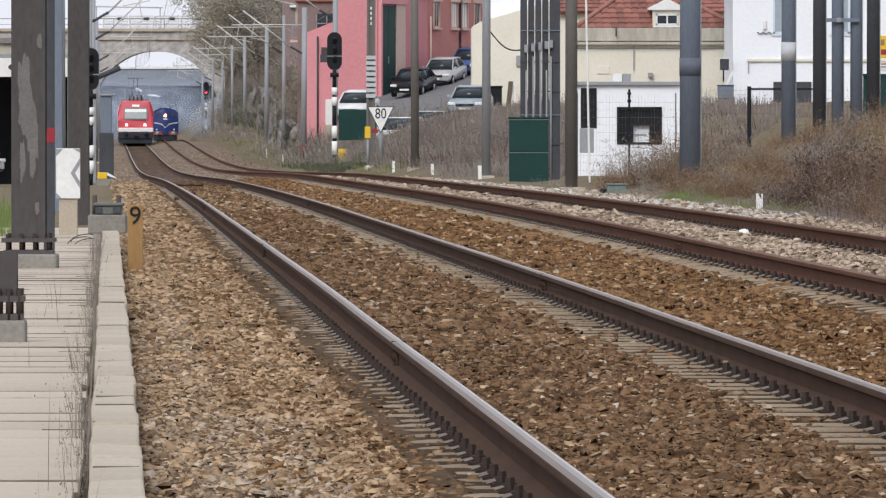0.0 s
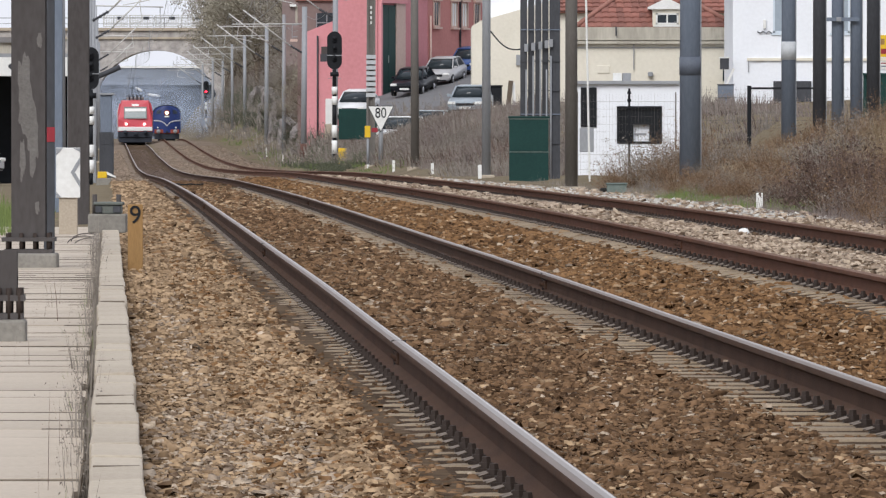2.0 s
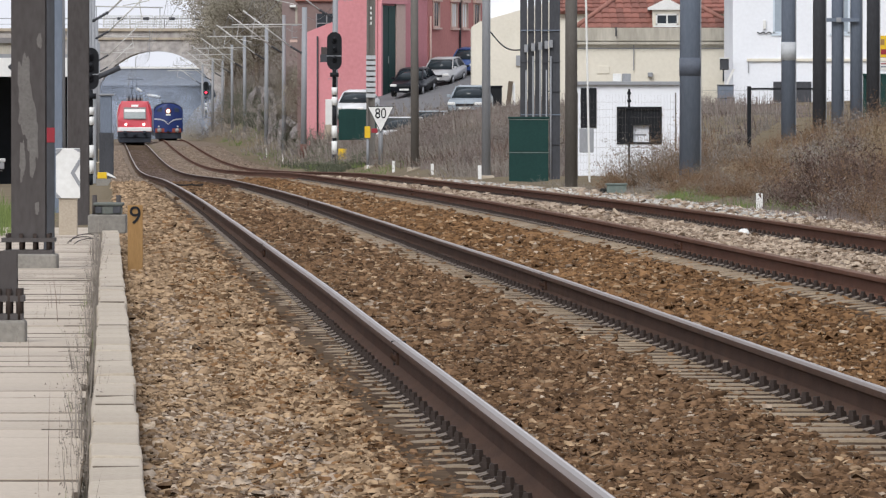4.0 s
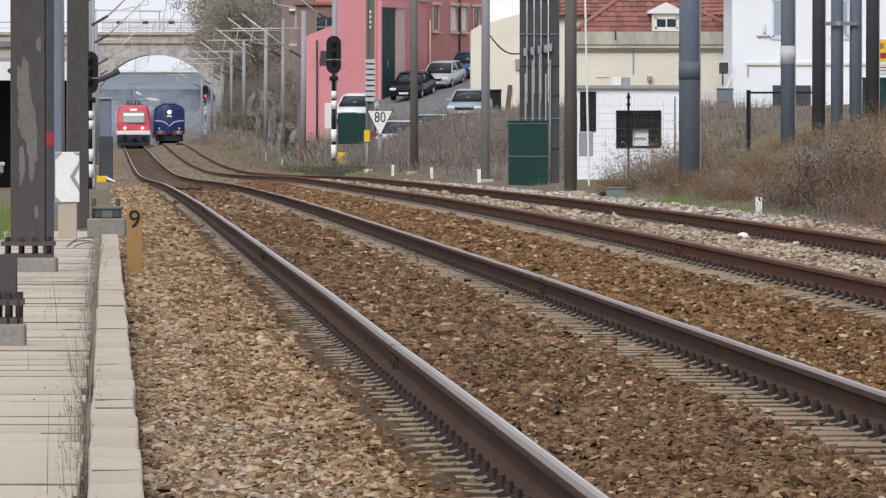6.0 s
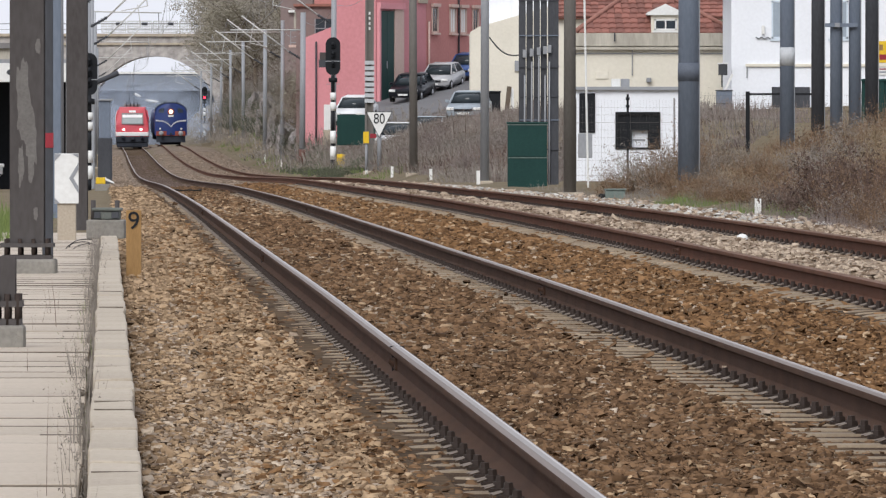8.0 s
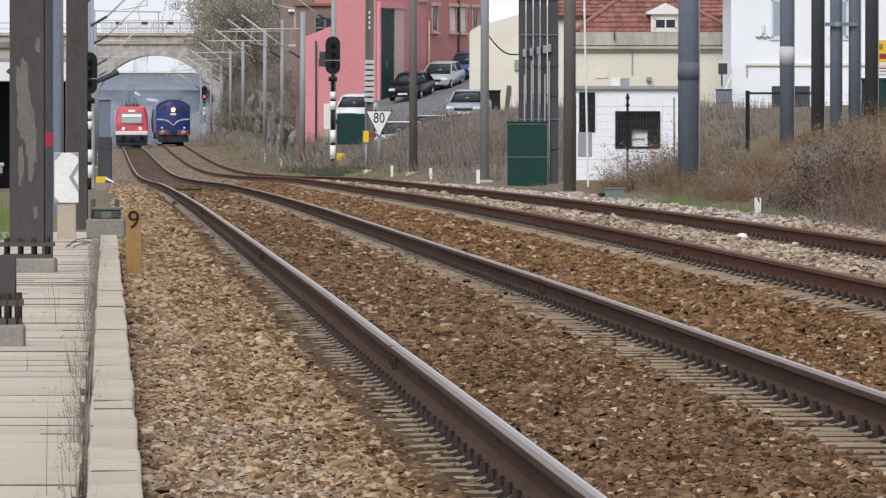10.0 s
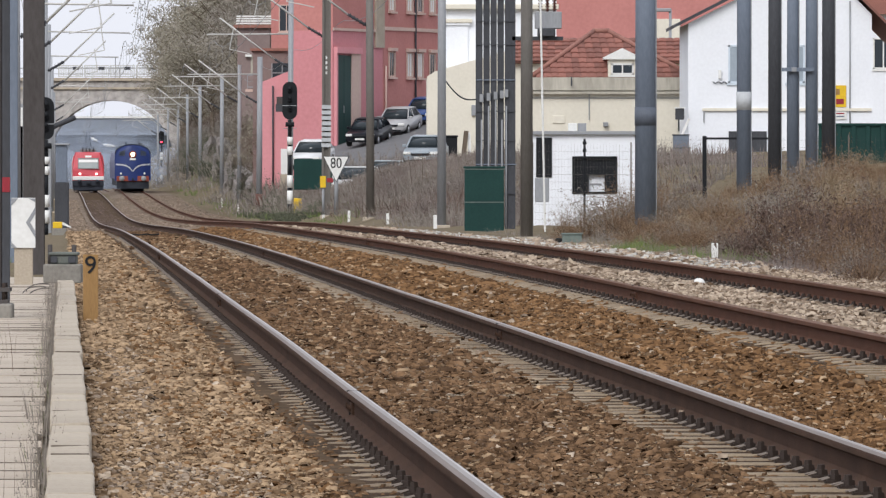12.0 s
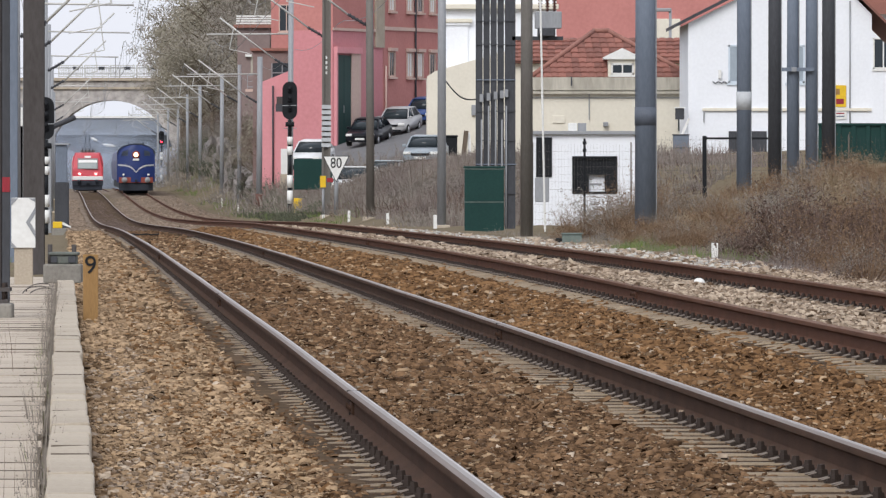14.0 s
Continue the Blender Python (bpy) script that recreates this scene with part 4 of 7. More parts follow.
part("upper_body", boxed(-0.18, 0.24, -0.26, 0.26, 1.9, 3.3, bevel=0.02), STEEL_BLUE, t, "blue-grey upper housing")
part("roof", boxed(-0.26, 0.34, -0.34, 0.34, 3.3, 3.37, bevel=0.01), STEEL_GREY, t)
part("door", boxed(-0.17, 0.25, -0.315, -0.302, 0.1, 1.8), STEEL_DARK, t)
part("vent", boxed(-0.12, 0.2, -0.33, -0.316, 1.45, 1.65), STEEL_DARK, t)
part("side_post", boxed(-0.62, -0.34, -0.12, 0.12, 0, 4.3, bevel=0.02), STEEL_GREY, t, "grey square side post")
part("arm", rodded((-0.5, 0, 3.9), (0.55, 0, 4.35), 0.10, n=8), STEEL_DARK, t, "dark hanging arm")

x, y, z = spot(10.58, 329)
t = thing("speed_sign", "white inverted triangle speed sign reading 80", "sign", pose(x, y, z))
part("post", rodded((0, 0.1, 0), (0, 0.1, 1.95), 0.085, n=12), STEEL_GREY, t)
for name, k, mat, d in (("border", 1.12, BLACK, 0.0), ("face", 1.04, SIGN_WHITE, 0.006)):
    bm = bmesh.new()
    zc = 1.93
    prism(bm, [(-0.46 * k, zc + 0.31 * k), (0.46 * k, zc + 0.31 * k), (0.0, zc - 0.61 * k)], -0.02 - d, 0.0 - d)
    part(name, bm, mat, t, "thin black border" if name == "border" else "white face")
part("number", text_mesh("number", "80", 0.57, 0.006, BLACK), None, t, "black figures 80", at=pose(0, -0.03, 1.985, 90, 0, 0) @ Matrix.Diagonal((0.8, 1.0, 1.0, 1.0)))
part("box", boxed(-0.62, -0.40, -0.1, 0.1, 1.05, 1.5, bevel=0.01), YELLOW, t, "yellow box behind the sign")
part("lamp", boxed(-0.36, -0.12, -0.05, 0.1, 1.25, 1.42, bevel=0.01), RUST_RED, t)
part("stem", rodded((-0.5, 0, 0), (-0.5, 0, 1.0), 0.05, n=8), STEEL_GREY, t)


# ---- overhead wires ----
def wire(name, label, offset, height, sag, y0, y1, span=62.0, r=0.009):
    pts = []
    ys = np.linspace(y0, y1, int((y1 - y0) / 7.5))
    for y in ys:
        ph = ((y - y0) % span) / span
        zz = 0.5 * (left_z(y) + right_z(y)) + height - sag * 4 * ph * (1 - ph)
        p = Vector((u_to_x(offset, y) + 0.15 * math.sin(y / 38), y, zz))
        pts.append(p)
    w = thing(name, label, "wire", group="overhead wires")
    part("strand", swept(pts, r, n=5), STEEL_GREY, w)
    return w


for off in (LEFT_U, RIGHT_U):
    wire("contact_wire", "thin grey contact wire over the track", off, 6.0, 0.0, 150, 1400)
    w = wire("catenary_wire", "sagging grey catenary wire over the track", off, 7.3, 0.85, 150, 1400)
    bm = bmesh.new()
    for i in range(100):
        y = 160 + 12 * i
        ph = ((y - 150) % 62.0) / 62.0
        zl = 0.5 * (left_z(y) + right_z(y))
        xx = u_to_x(off, y) + 0.15 * math.sin(y / 38)
        rod(bm, (xx, y, zl + 6.0), (xx, y, zl + 7.3 - 0.85 * 4 * ph * (1 - ph)), 0.004, n=4)
    tagged(part("dropper", bm, STEEL_GREY, w), kind="stuff")
wire("feeder_wire", "thin feeder wire along the masts", -1.6, 8.2, 0.5, 150, 1400, r=0.010)
wire("feeder_wire", "thin feeder wire along the masts", 10.9, 8.0, 0.5, 150, 1400, r=0.010)


# ---- buildings ----
def window(parent, x, z, w, h, y, frame_mat, bars=1, deep=0.12, glass=None):
    """A glazed window whose frame stands in the wall at y; its pane lies back."""
    f = part("window", boxed(x - w / 2 - 0.06, x + w / 2 + 0.06, y - 0.05, y - 0.005, z - 0.08, z - 0.005), frame_mat, parent)
    for a, b, c, d in ((x - w / 2, x - w / 2 + 0.06, z, z + h), (x + w / 2 - 0.06, x + w / 2, z, z + h), (x - w / 2, x + w / 2, z + h - 0.06, z + h), (x - w / 2, x + w / 2, z, z + 0.06)):
        part("window_frame", boxed(a, b, y - 0.03, y - 0.004, c, d), frame_mat, f)
    for i in range(bars):
        xx = x - w / 2 + w * (i + 1) / (bars + 1)
        part("glazing_bar", boxed(xx - 0.025, xx + 0.025, y - 0.028, y - 0.004, z + 0.06, z + h - 0.06), frame_mat, f)
    part("pane", boxed(x - w / 2 + 0.05, x + w / 2 - 0.05, y - 0.012, y - 0.003, z + 0.05, z + h - 0.05), glass or GLASS, f)
    return f


def wall_with_hole(bm, x0, x1, z0, z1, y0, y1, hx0, hx1, hz0, hz1):
    """One wall with one opening through it."""
    ring = lambda y: ([bm.verts.new((px, y, pz)) for px, pz in ((x0, z0), (x1, z0), (x1, z1), (x0, z1))], [bm.verts.new((px, y, pz)) for px, pz in ((hx0, hz0), (hx1, hz0), (hx1, hz1), (hx0, hz1))])
    (fo, fi), (bo, bi) = ring(y0), ring(y1)
    for i in range(4):
        bm.faces.new((fo[i - 1], fo[i], fi[i], fi[i - 1]))
        bm.faces.new((bo[i], bo[i - 1], bi[i - 1], bi[i]))
        bm.faces.new((fo[i], fo[i - 1], bo[i - 1], bo[i]))
        bm.faces.new((fi[i - 1], fi[i], bi[i], bi[i - 1]))
    bmesh.ops.recalc_face_normals(bm, faces=bm.faces)
    return bm


# white flat-roofed hut
hut = thing("hut", "white painted flat-roofed hut with black openings", "hut", pose(3.70, 235, 0))
bm = wall_with_hole(bmesh.new(), 0, 3.3, -1.2, 2.1, 0, 0.2, 1.16, 2.33, 0.50, 1.46)
part("wall", bm, WHITE, hut)
part("wall", boxed(0, 0.2, 0.2, 3.2, -1.2, 2.1), WHITE, hut)
part("wall", boxed(3.1, 3.3, 0.2, 3.2, -1.2, 2.1), WHITE, hut)
part("wall", wall_with_hole(bmesh.new(), 0.2, 3.1, -1.2, 2.1, 3.0, 3.2, 1.7, 2.2, 0.55, 0.98), WHITE, hut)
part("roof", boxed(-0.1, 3.4, -0.12, 3.3, 2.1, 2.2, bevel=0.01), STEEL_GREY, hut, "grey flat roof edge")
# shade inside the hut is put into a near-black floor and back linings
part("floor", boxed(0.2, 3.1, 0.2, 3.0, -1.1, -1.0), DARK, hut)
part("dark_lining", boxed(0.25, 1.5, 2.9, 2.98, -1.0, 2.0), DARK, hut)
part("dark_lining", boxed(2.3, 3.05, 2.9, 2.98, -1.0, 2.0), DARK, hut)
for a in ((1.12, 1.18, 0.46, 1.50), (2.31, 2.37, 0.46, 1.50), (1.12, 2.37, 1.44, 1.50)):
    part("opening_frame", boxed(a[0], a[1], -0.03, 0.3, a[2], a[3]), BLACK, hut, "black opening frame")
part("counter_edge", boxed(1.12, 2.37, -0.03, 0.3, 0.46, 0.52), BLACK, hut)
part("side_wall", boxed(1.18, 1.58, 0.05, 0.12, 0.52, 1.44), BLACK, hut)
part("side_wall", boxed(2.02, 2.31, 0.05, 0.12, 0.52, 1.44), BLACK, hut)
part("head_panel", boxed(1.58, 2.02, 0.05, 0.12, 0.98, 1.44), BLACK, hut)
part("sheet", boxed(1.58, 2.02, 0.20, 0.22, 0.52, 1.0), WHITE, hut, "white board inside")
part("sheet_bar", boxed(1.62, 1.94, 0.18, 0.198, 0.70, 0.75), STEEL_GREY, hut)
part("shutter", boxed(0.12, 0.56, -0.04, -0.003, 0.92, 2.02, bevel=0.008), BLACK, hut, "black louvred shutter")
for i in range(2):
    part("roof_box", boxed(1.02 + 0.26 * i, 1.26 + 0.26 * i, 0.3, 0.6, 2.2, 2.42, bevel=0.01), SIGN_WHITE if i == 0 else STEEL_GREY, hut)


def tiled_slope(parent, a, b, c, d, across, up, material=TILE):
    """Clay tiles in rows on the slope with eave a-b and upper edge d-c; each a bowed plate."""
    a, b, c, d = (Vector(p) for p in (a, b, c, d))
    n = (b - a).cross(d - a).normalized()
    if n.z < 0:
        n = -n
    part("roof_deck", prism_quad(a, b, c, d, n * -0.05), TILE_RIDGE, parent)
    wt, ht = (b - a).length / across, (d - a).length / up
    bm = bmesh.new()
    k = 5
    rowv = []
    for j, (yy, lift) in enumerate(((-0.52, 0.075), (0.5, 0.015))):
        rowv.append([bm.verts.new(((i / (k - 1) - 0.5) * wt * 0.98, yy * ht * 1.1, lift + 0.024 * math.sin(math.pi * i / (k - 1)))) for i in range(k)])
    for i in range(k - 1):
        bm.faces.new((rowv[0][i], rowv[0][i + 1], rowv[1][i + 1], rowv[1][i])).smooth = True
    low = [bm.verts.new((v.co.x, v.co.y, v.co.z - 0.05)) for v in rowv[0]]
    for i in range(k - 1):
        bm.faces.new((low[i], low[i + 1], rowv[0][i + 1], rowv[0][i]))
    me = mesh_of("tile", bm, material)
    ex = (b - a).normalized()
    ey = n.cross(ex).normalized()
    count = 0
    for j in range(up):
        f = (j + 0.5) / up
        l, r = a.lerp(d, f), b.lerp(c, f)
        m = max(1, round((r - l).length / wt))
        for i in range(m):
            if count >= 290:
                break
            p = l.lerp(r, (i + 0.5) / m)
            rot = Matrix((ex, ey, n)).transposed().to_4x4()
            part("tile", me, None, parent, at=Matrix.Translation(p + n * random.uniform(0, 0.012)) @ rot @ Matrix.Rotation(random.uniform(-0.02, 0.02), 4, "Z"))
            count += 1


def prism_quad(a, b, c, d, thick):
    bm = bmesh.new()
    top = [bm.verts.new(p) for p in (a, b, c, d)]
    low = [bm.verts.new(p + thick) for p in (a, b, c, d)]
    bm.faces.new(top)
    bm.faces.new(low[::-1])
    for i in range(4):
        bm.faces.new((top[i - 1], low[i - 1], low[i], top[i]))
    bmesh.ops.recalc_face_normals(bm, faces=bm.faces)
    return bm


# cream house with a hipped clay roof and a dormer
house = thing("house", "cream plastered house with hipped clay tile roof", "house", pose(0, 300, 0))
part("wall", boxed(4.55, 10.6, 0, 7.5, -0.5, 4.0), CREAM, house)
part("parapet", boxed(4.45, 10.7, -0.15, 0.12, 3.94, 4.40, bevel=0.01), GREY_RENDER, house, "stained grey parapet band")
part("cornice", boxed(4.45, 10.7, -0.22, -0.003, 3.80, 3.90, bevel=0.02), GREY_RENDER, house)
part("conduit", boxed(4.6, 10.4, -0.03, -0.003, 3.66, 3.69), STEEL_GREY, house)
part("plaque", boxed(5.45, 5.90, -0.035, -0.003, 2.78, 3.05, bevel=0.008), CREAM, house, "pale blank wall plaque")
part("pipe", rodded((6.75, -0.06, 2.9), (6.75, -0.06, 3.9), 0.02, n=6), STEEL_GREY, house)
part("wall_lamp", boxed(7.25, 7.42, -0.2, -0.003, 2.66, 2.82, bevel=0.02), STEEL_GREY, house)
part("bracket", rodded((6.12, -0.25, 4.1), (6.12, -0.25, 4.42), 0.03, n=6), STEEL_DARK, house)
part("window_recess", boxed(9.9, 10.2, -0.04, -0.003, 2.5, 2.95), GLASS, house, "small dark wall opening")
roof = part("roof", boxed(4.7, 10.4, 0.3, 7.2, 4.30, 4.36), TILE_RIDGE, house)
tiled_slope(roof, (4.75, 0.1, 4.38), (10.4, 0.1, 4.38), (7.5, 3.0, 6.0), (7.0, 3.0, 6.0), 21, 9)
part("hip_side", prism_quad(Vector((4.75, 0.1, 4.36)), Vector((7.0, 3.0, 5.98)), Vector((7.0, 4.4, 5.98)), Vector((4.75, 7.2, 4.36)), Vector((0, 0, -0.05))), TILE, roof)
part("hip_side", prism_quad(Vector((10.4, 0.1, 4.36)), Vector((10.4, 7.2, 4.36)), Vector((7.5, 4.4, 5.98)), Vector((7.5, 3.0, 5.98)), Vector((0, 0, -0.05))), TILE, roof)
for p, q in (((4.72, 0.08, 4.46), (7.0, 3.0, 6.10)), ((10.42, 0.08, 4.46), (7.5, 3.0, 6.10)), ((6.95, 3.0, 6.1), (7.55, 3.0, 6.1))):
    part("ridge", rodded(p, q, 0.085, n=8), TILE_RIDGE, roof, "rounded clay ridge tiles")
dormer = part("dormer", boxed(7.42, 8.42, -0.05, 1.8, 4.42, 5.06), CREAM, house, "small cream dormer")
bm = bmesh.new()
prism(bm, [(7.26, 5.04), (8.58, 5.04), (8.58, 5.12), (7.92, 5.44), (7.26, 5.12)], -0.18, 1.8)
part("dormer_gable", bm, SIGN_WHITE, dormer)
window(dormer, 7.93, 4.50, 0.80, 0.40, -0.055, SIGN_WHITE, bars=1)

# neighbouring roof behind
back = thing("house", "lower clay tile roof behind the cream house", "house", pose(0, 332, 0))
part("wall", boxed(4.5, 12.5, 0.5, 6, 0, 5.3), CREAM, back)
roof = part("roof", boxed(4.4, 12.6, 0.4, 6, 5.30, 5.36), TILE_RIDGE, back)
tiled_slope(roof, (4.4, 0.2, 5.36), (12.6, 0.2, 5.36), (12.6, 2.2, 6.30), (4.4, 2.2, 6.30), 28, 6)

# tall faded red building far behind
t = thing("apartment_building", "tall faded red plastered building behind the roofs", "building", pose(0, 430, 0))
part("wall", boxed(5.0, 18.0, 0, 10, 0, 13.2), BRICK_RED, t)
part("cornice", boxed(4.9, 18.1, -0.15, 0.2, 13.2, 13.5), TRIM_PINK, t)
part("roof", boxed(4.9, 18.1, -0.2, 10.2, 13.5, 13.8), TILE_RIDGE, t)
part("parapet_step", boxed(12.95, 14.3, -0.3, -0.003, 7.7, 8.8, bevel=0.02), CREAM, t, "pale chimney block")
t = thing("street_lamp", "grey street lamp behind the roofs", "street lamp", pose(11.55, 360, 0))
part("post", rodded((0, 0, 0), (0, 0, 7.9), 0.06, n=8), STEEL_GREY, t)
part("lamp_head", boxed(-0.7, 0.05, -0.12, 0.12, 7.85, 8.0, bevel=0.04), STEEL_GREY, t)

# white gabled house
# reflected sky is put into the pale pane colour
PALE_PANE = node_material("reflected_sky_pane", (0.36, 0.42, 0.48), (0.26, 0.31, 0.36), 0.15, bump=0)
house = thing("house", "white gabled house with blue-framed window", "house", pose(0, 290, 0))
bm = bmesh.new()
prism(bm, [(9.92, -0.5), (16.2, -0.5), (16.2, 6.45), (14.3, 8.35), (9.92, 6.15)], 0, 9)
part("wall", bm, WHITE, house)
for (xa, za), (xb, zb), mat in (((9.45, 5.99), (14.3, 8.48), STEEL_DARK), ((17.2, 5.6), (14.3, 8.48), TILE)):
    bm = bmesh.new()
    prism(bm, [(xa, za), (xb, zb), (xb, zb + 0.12), (xa, za + 0.12)], -0.3, 9.4)
    part("roof", bm, mat, house, "dark roof overhang" if mat is STEEL_DARK else "red clay tile roof")
window(house, 11.62, 4.1, 0.66, 1.3, -0.0, node_material("pale_blue_paint", (0.62, 0.70, 0.78), (0.5, 0.58, 0.66), 0.6), bars=1, glass=PALE_PANE)
window(house, 13.6, 4.1, 0.62, 1.3, -0.0, bpy.data.materials["pale_blue_paint"], bars=1, glass=PALE_PANE)
part("string_course", boxed(10.4, 16.2, -0.08, -0.003, 3.14, 3.24, bevel=0.01), CREAM, house)
part("lower_window", boxed(11.3, 12.6, -0.06, -0.003, 1.75, 2.45), STEEL_DARK, house, "dark lower window")
part("conduit", rodded((10.45, -0.05, 2.75), (10.45, -0.05, 3.2), 0.02, n=6), STEEL_GREY, house)
part("downpipe", rodded((15.45, -0.06, 2.0), (15.45, -0.06, 6.9), 0.022, n=8), STEEL_GREY, house)
bm = bmesh.new()
for i in range(5):
    rod(bm, (10.75 + 0.1 * i, -0.05, 4.15 - 0.07 * (i % 2)), (10.85 + 0.1 * i, -0.05, 4.15 - 0.07 * ((i + 1) % 2)), 0.018, n=5)
part("cable_hooks", bm, STEEL_DARK, house)
part("insulator", boxed(10.95, 11.05, -0.1, -0.003, 4.25, 4.55, bevel=0.01), SIGN_WHITE, house)
t = thing("poster", "yellow and red poster on the white wall", "poster", pose(14.9, 289.9, 3.28))
part("sheet", boxed(0, 0.42, 0.05, 0.09, 0, 0.74), YELLOW, t)
part("picture", boxed(0.08, 0.34, 0.04, 0.048, 0.10, 0.28), RUST_RED, t)
part("picture", boxed(0.07, 0.2, 0.04, 0.048, 0.42, 0.62), WOOD, t)
part("lower_sheet", boxed(0.02, 0.44, 0.05, 0.09, -0.42, -0.02), SIGN_WHITE, t, "white printed sheet")
for k in range(3):
    part("text_bar", boxed(0.08, 0.36, 0.04, 0.048, -0.14 - 0.1 * k, -0.10 - 0.1 * k), RUST_RED if k == 1 else STEEL_BLUE, t)

t = thing("house", "white house end with red roof behind a pole row", "house", pose(0, 325, 0))
part("wall", boxed(16.8, 27, 0, 8, -0.5, 7.2), WHITE, t)
bm = bmesh.new()
prism(bm, [(16.3, 7.1), (27.5, 7.1), (27.5, 7.4), (22, 9.6), (16.3, 7.4)], -0.4, 8.4)
part("roof", bm, TILE, t, "red clay tile roof")
window(t, 18.6, 5.0, 0.8, 1.2, 0.0, SIGN_WHITE)
t = thing("air_conditioner", "dark wall unit on the house corner", "air conditioner", pose(9.62, 289.6, 2.85))
part("body", boxed(-0.15, 0.15, 0.0, 0.35, 0, 0.38, bevel=0.02), STEEL_DARK, t)
part("cover", boxed(-0.18, 0.18, -0.04, 0.35, 0.38, 0.42), SIGN_WHITE, t)
t = thing("plank", "pale board leaning between the houses", "plank", pose(9.35, 289.2, 1.6, 0, 24))
part("board", boxed(-0.04, 0.04, -0.03, 0.03, 0, 1.4), SIGN_WHITE, t)
t = thing("meter_cabinet", "blue-grey cabinet between the houses", "cabinet", pose(9.62, 288.5, 1.0))
part("body", boxed(-0.27, 0.27, -0.2, 0.2, 0, 1.3, bevel=0.02), STEEL_BLUE, t)
part("lid", boxed(-0.29, 0.29, -0.22, 0.22, 1.3, 1.34), STEEL_DARK, t)
part("shelf_line", boxed(-0.27, 0.27, -0.21, -0.203, 0.85, 0.89), STEEL_DARK, t)

# pink hall and the red terrace that climbs the street
DIR = Vector((0.32, 0.947, 0)).normalized()
FACE = pose(-3.62, 468, 0, 0, 0, math.degrees(math.atan2(DIR.y, DIR.x)))
hall = thing("workshop", "salmon pink workshop with tall green door", "building", pose(0, 470, 0))
bm = bmesh.new()
prism(bm, [(-7.75, -1.5), (-3.62, -1.5), (-3.62, 6.75), (-5.75, 6.75), (-7.75, 5.95)], 0, 0.4)
part("front_wall", bm, PINK, hall)
part("coping", boxed(-5.75, -3.6, -0.06, 0.42, 6.75, 6.84), TRIM_PINK, hall)
part("side_wall", boxed(-7.75, -7.4, 0.4, 16, -1.5, 5.9), BRICK_RED, hall)
part("roof", prism_quad(Vector((-7.75, 0.4, 5.9)), Vector((-3.62, 0.4, 6.6)), Vector((-3.62, 16, 6.6)), Vector((-7.75, 16, 5.9)), Vector((0, 0, -0.1))), TILE_RIDGE, hall)
part("slit_window", boxed(-4.95, -4.72, -0.04, -0.003, 2.6, 4.7), node_material("dark_red_frame", (0.22, 0.06, 0.05), (0.14, 0.04, 0.035), 0.7), hall, "narrow dark slit window")
part("side_box", boxed(-6.75, -6.2, -0.25, -0.003, 4.7, 5.2, bevel=0.02), STEEL_BROWN, hall)
part("drainpipe", rodded((-6.95, -0.1, -0.5), (-6.95, -0.1, 5.8), 0.05, n=8), STEEL_DARK, hall)
part("alarm_box", boxed(-5.35, -5.18, -0.12, -0.003, 5.15, 5.4, bevel=0.02), SIGN_WHITE, hall)
terrace = thing("terrace", "faded red terrace with pale framed windows", "building", FACE)
part("wall", boxed(0, 8.6, 0, 2.35, -1.5, 8.85), PINK_DARKER, terrace, "pink plaster bay with the tall door")
part("upper_wall", boxed(0, 8.6, 0, 2.35, 8.85, 14), BRICK_RED, terrace, "faded red upper storey")
part("wall", boxed(8.6, 24, -0.02, 4, -1.5, 14), BRICK_RED, terrace, "faded red plaster")
part("string_course", boxed(0, 7.1, -0.1, -0.003, 8.85, 9.0), TRIM_PINK, terrace)
part("corner_pilaster", boxed(7.1, 8.6, -0.12, -0.003, 8.0, 13.4, bevel=0.01), CONCRETE, terrace, "grey stone corner pilaster")
part("string_course", boxed(8.6, 24, -0.1, -0.023, 9.0, 9.2), TRIM_PINK, terrace)
door = part("door", boxed(0.35, 2.85, -0.08, -0.003, 1.6, 7.5, bevel=0.01), GREEN_PAINT, terrace, "tall dark green double door")
part("door_leaf", boxed(0.45, 1.57, -0.11, -0.083, 1.7, 7.4, bevel=0.01), GREEN_PAINT, door)
part("door_leaf", boxed(1.63, 2.75, -0.11, -0.083, 1.7, 7.4, bevel=0.01), GREEN_PAINT, door)
part("handle", rodded((1.5, -0.14, 4.3), (1.5, -0.14, 4.7), 0.025, n=6), CHROME, door)
part("door_jamb", boxed(0.1, 0.35, -0.2, -0.003, 1.4, 7.6), PINK, terrace)
part("door_jamb", boxed(2.85, 4.4, -0.14, -0.003, 1.4, 7.6), TRIM_PINK, terrace)
part("lintel", boxed(0.1, 4.4, -0.25, -0.003, 7.6, 7.95), PINK, terrace)
part("downpipe", rodded((8.85, -0.1, 2.4), (8.85, -0.1, 7.0), 0.06, n=8), TRIM_PINK, terrace)
part("downpipe", rodded((14.1, -0.1, 3.0), (14.1, -0.1, 13.5), 0.06, n=8), STEEL_DARK, terrace)
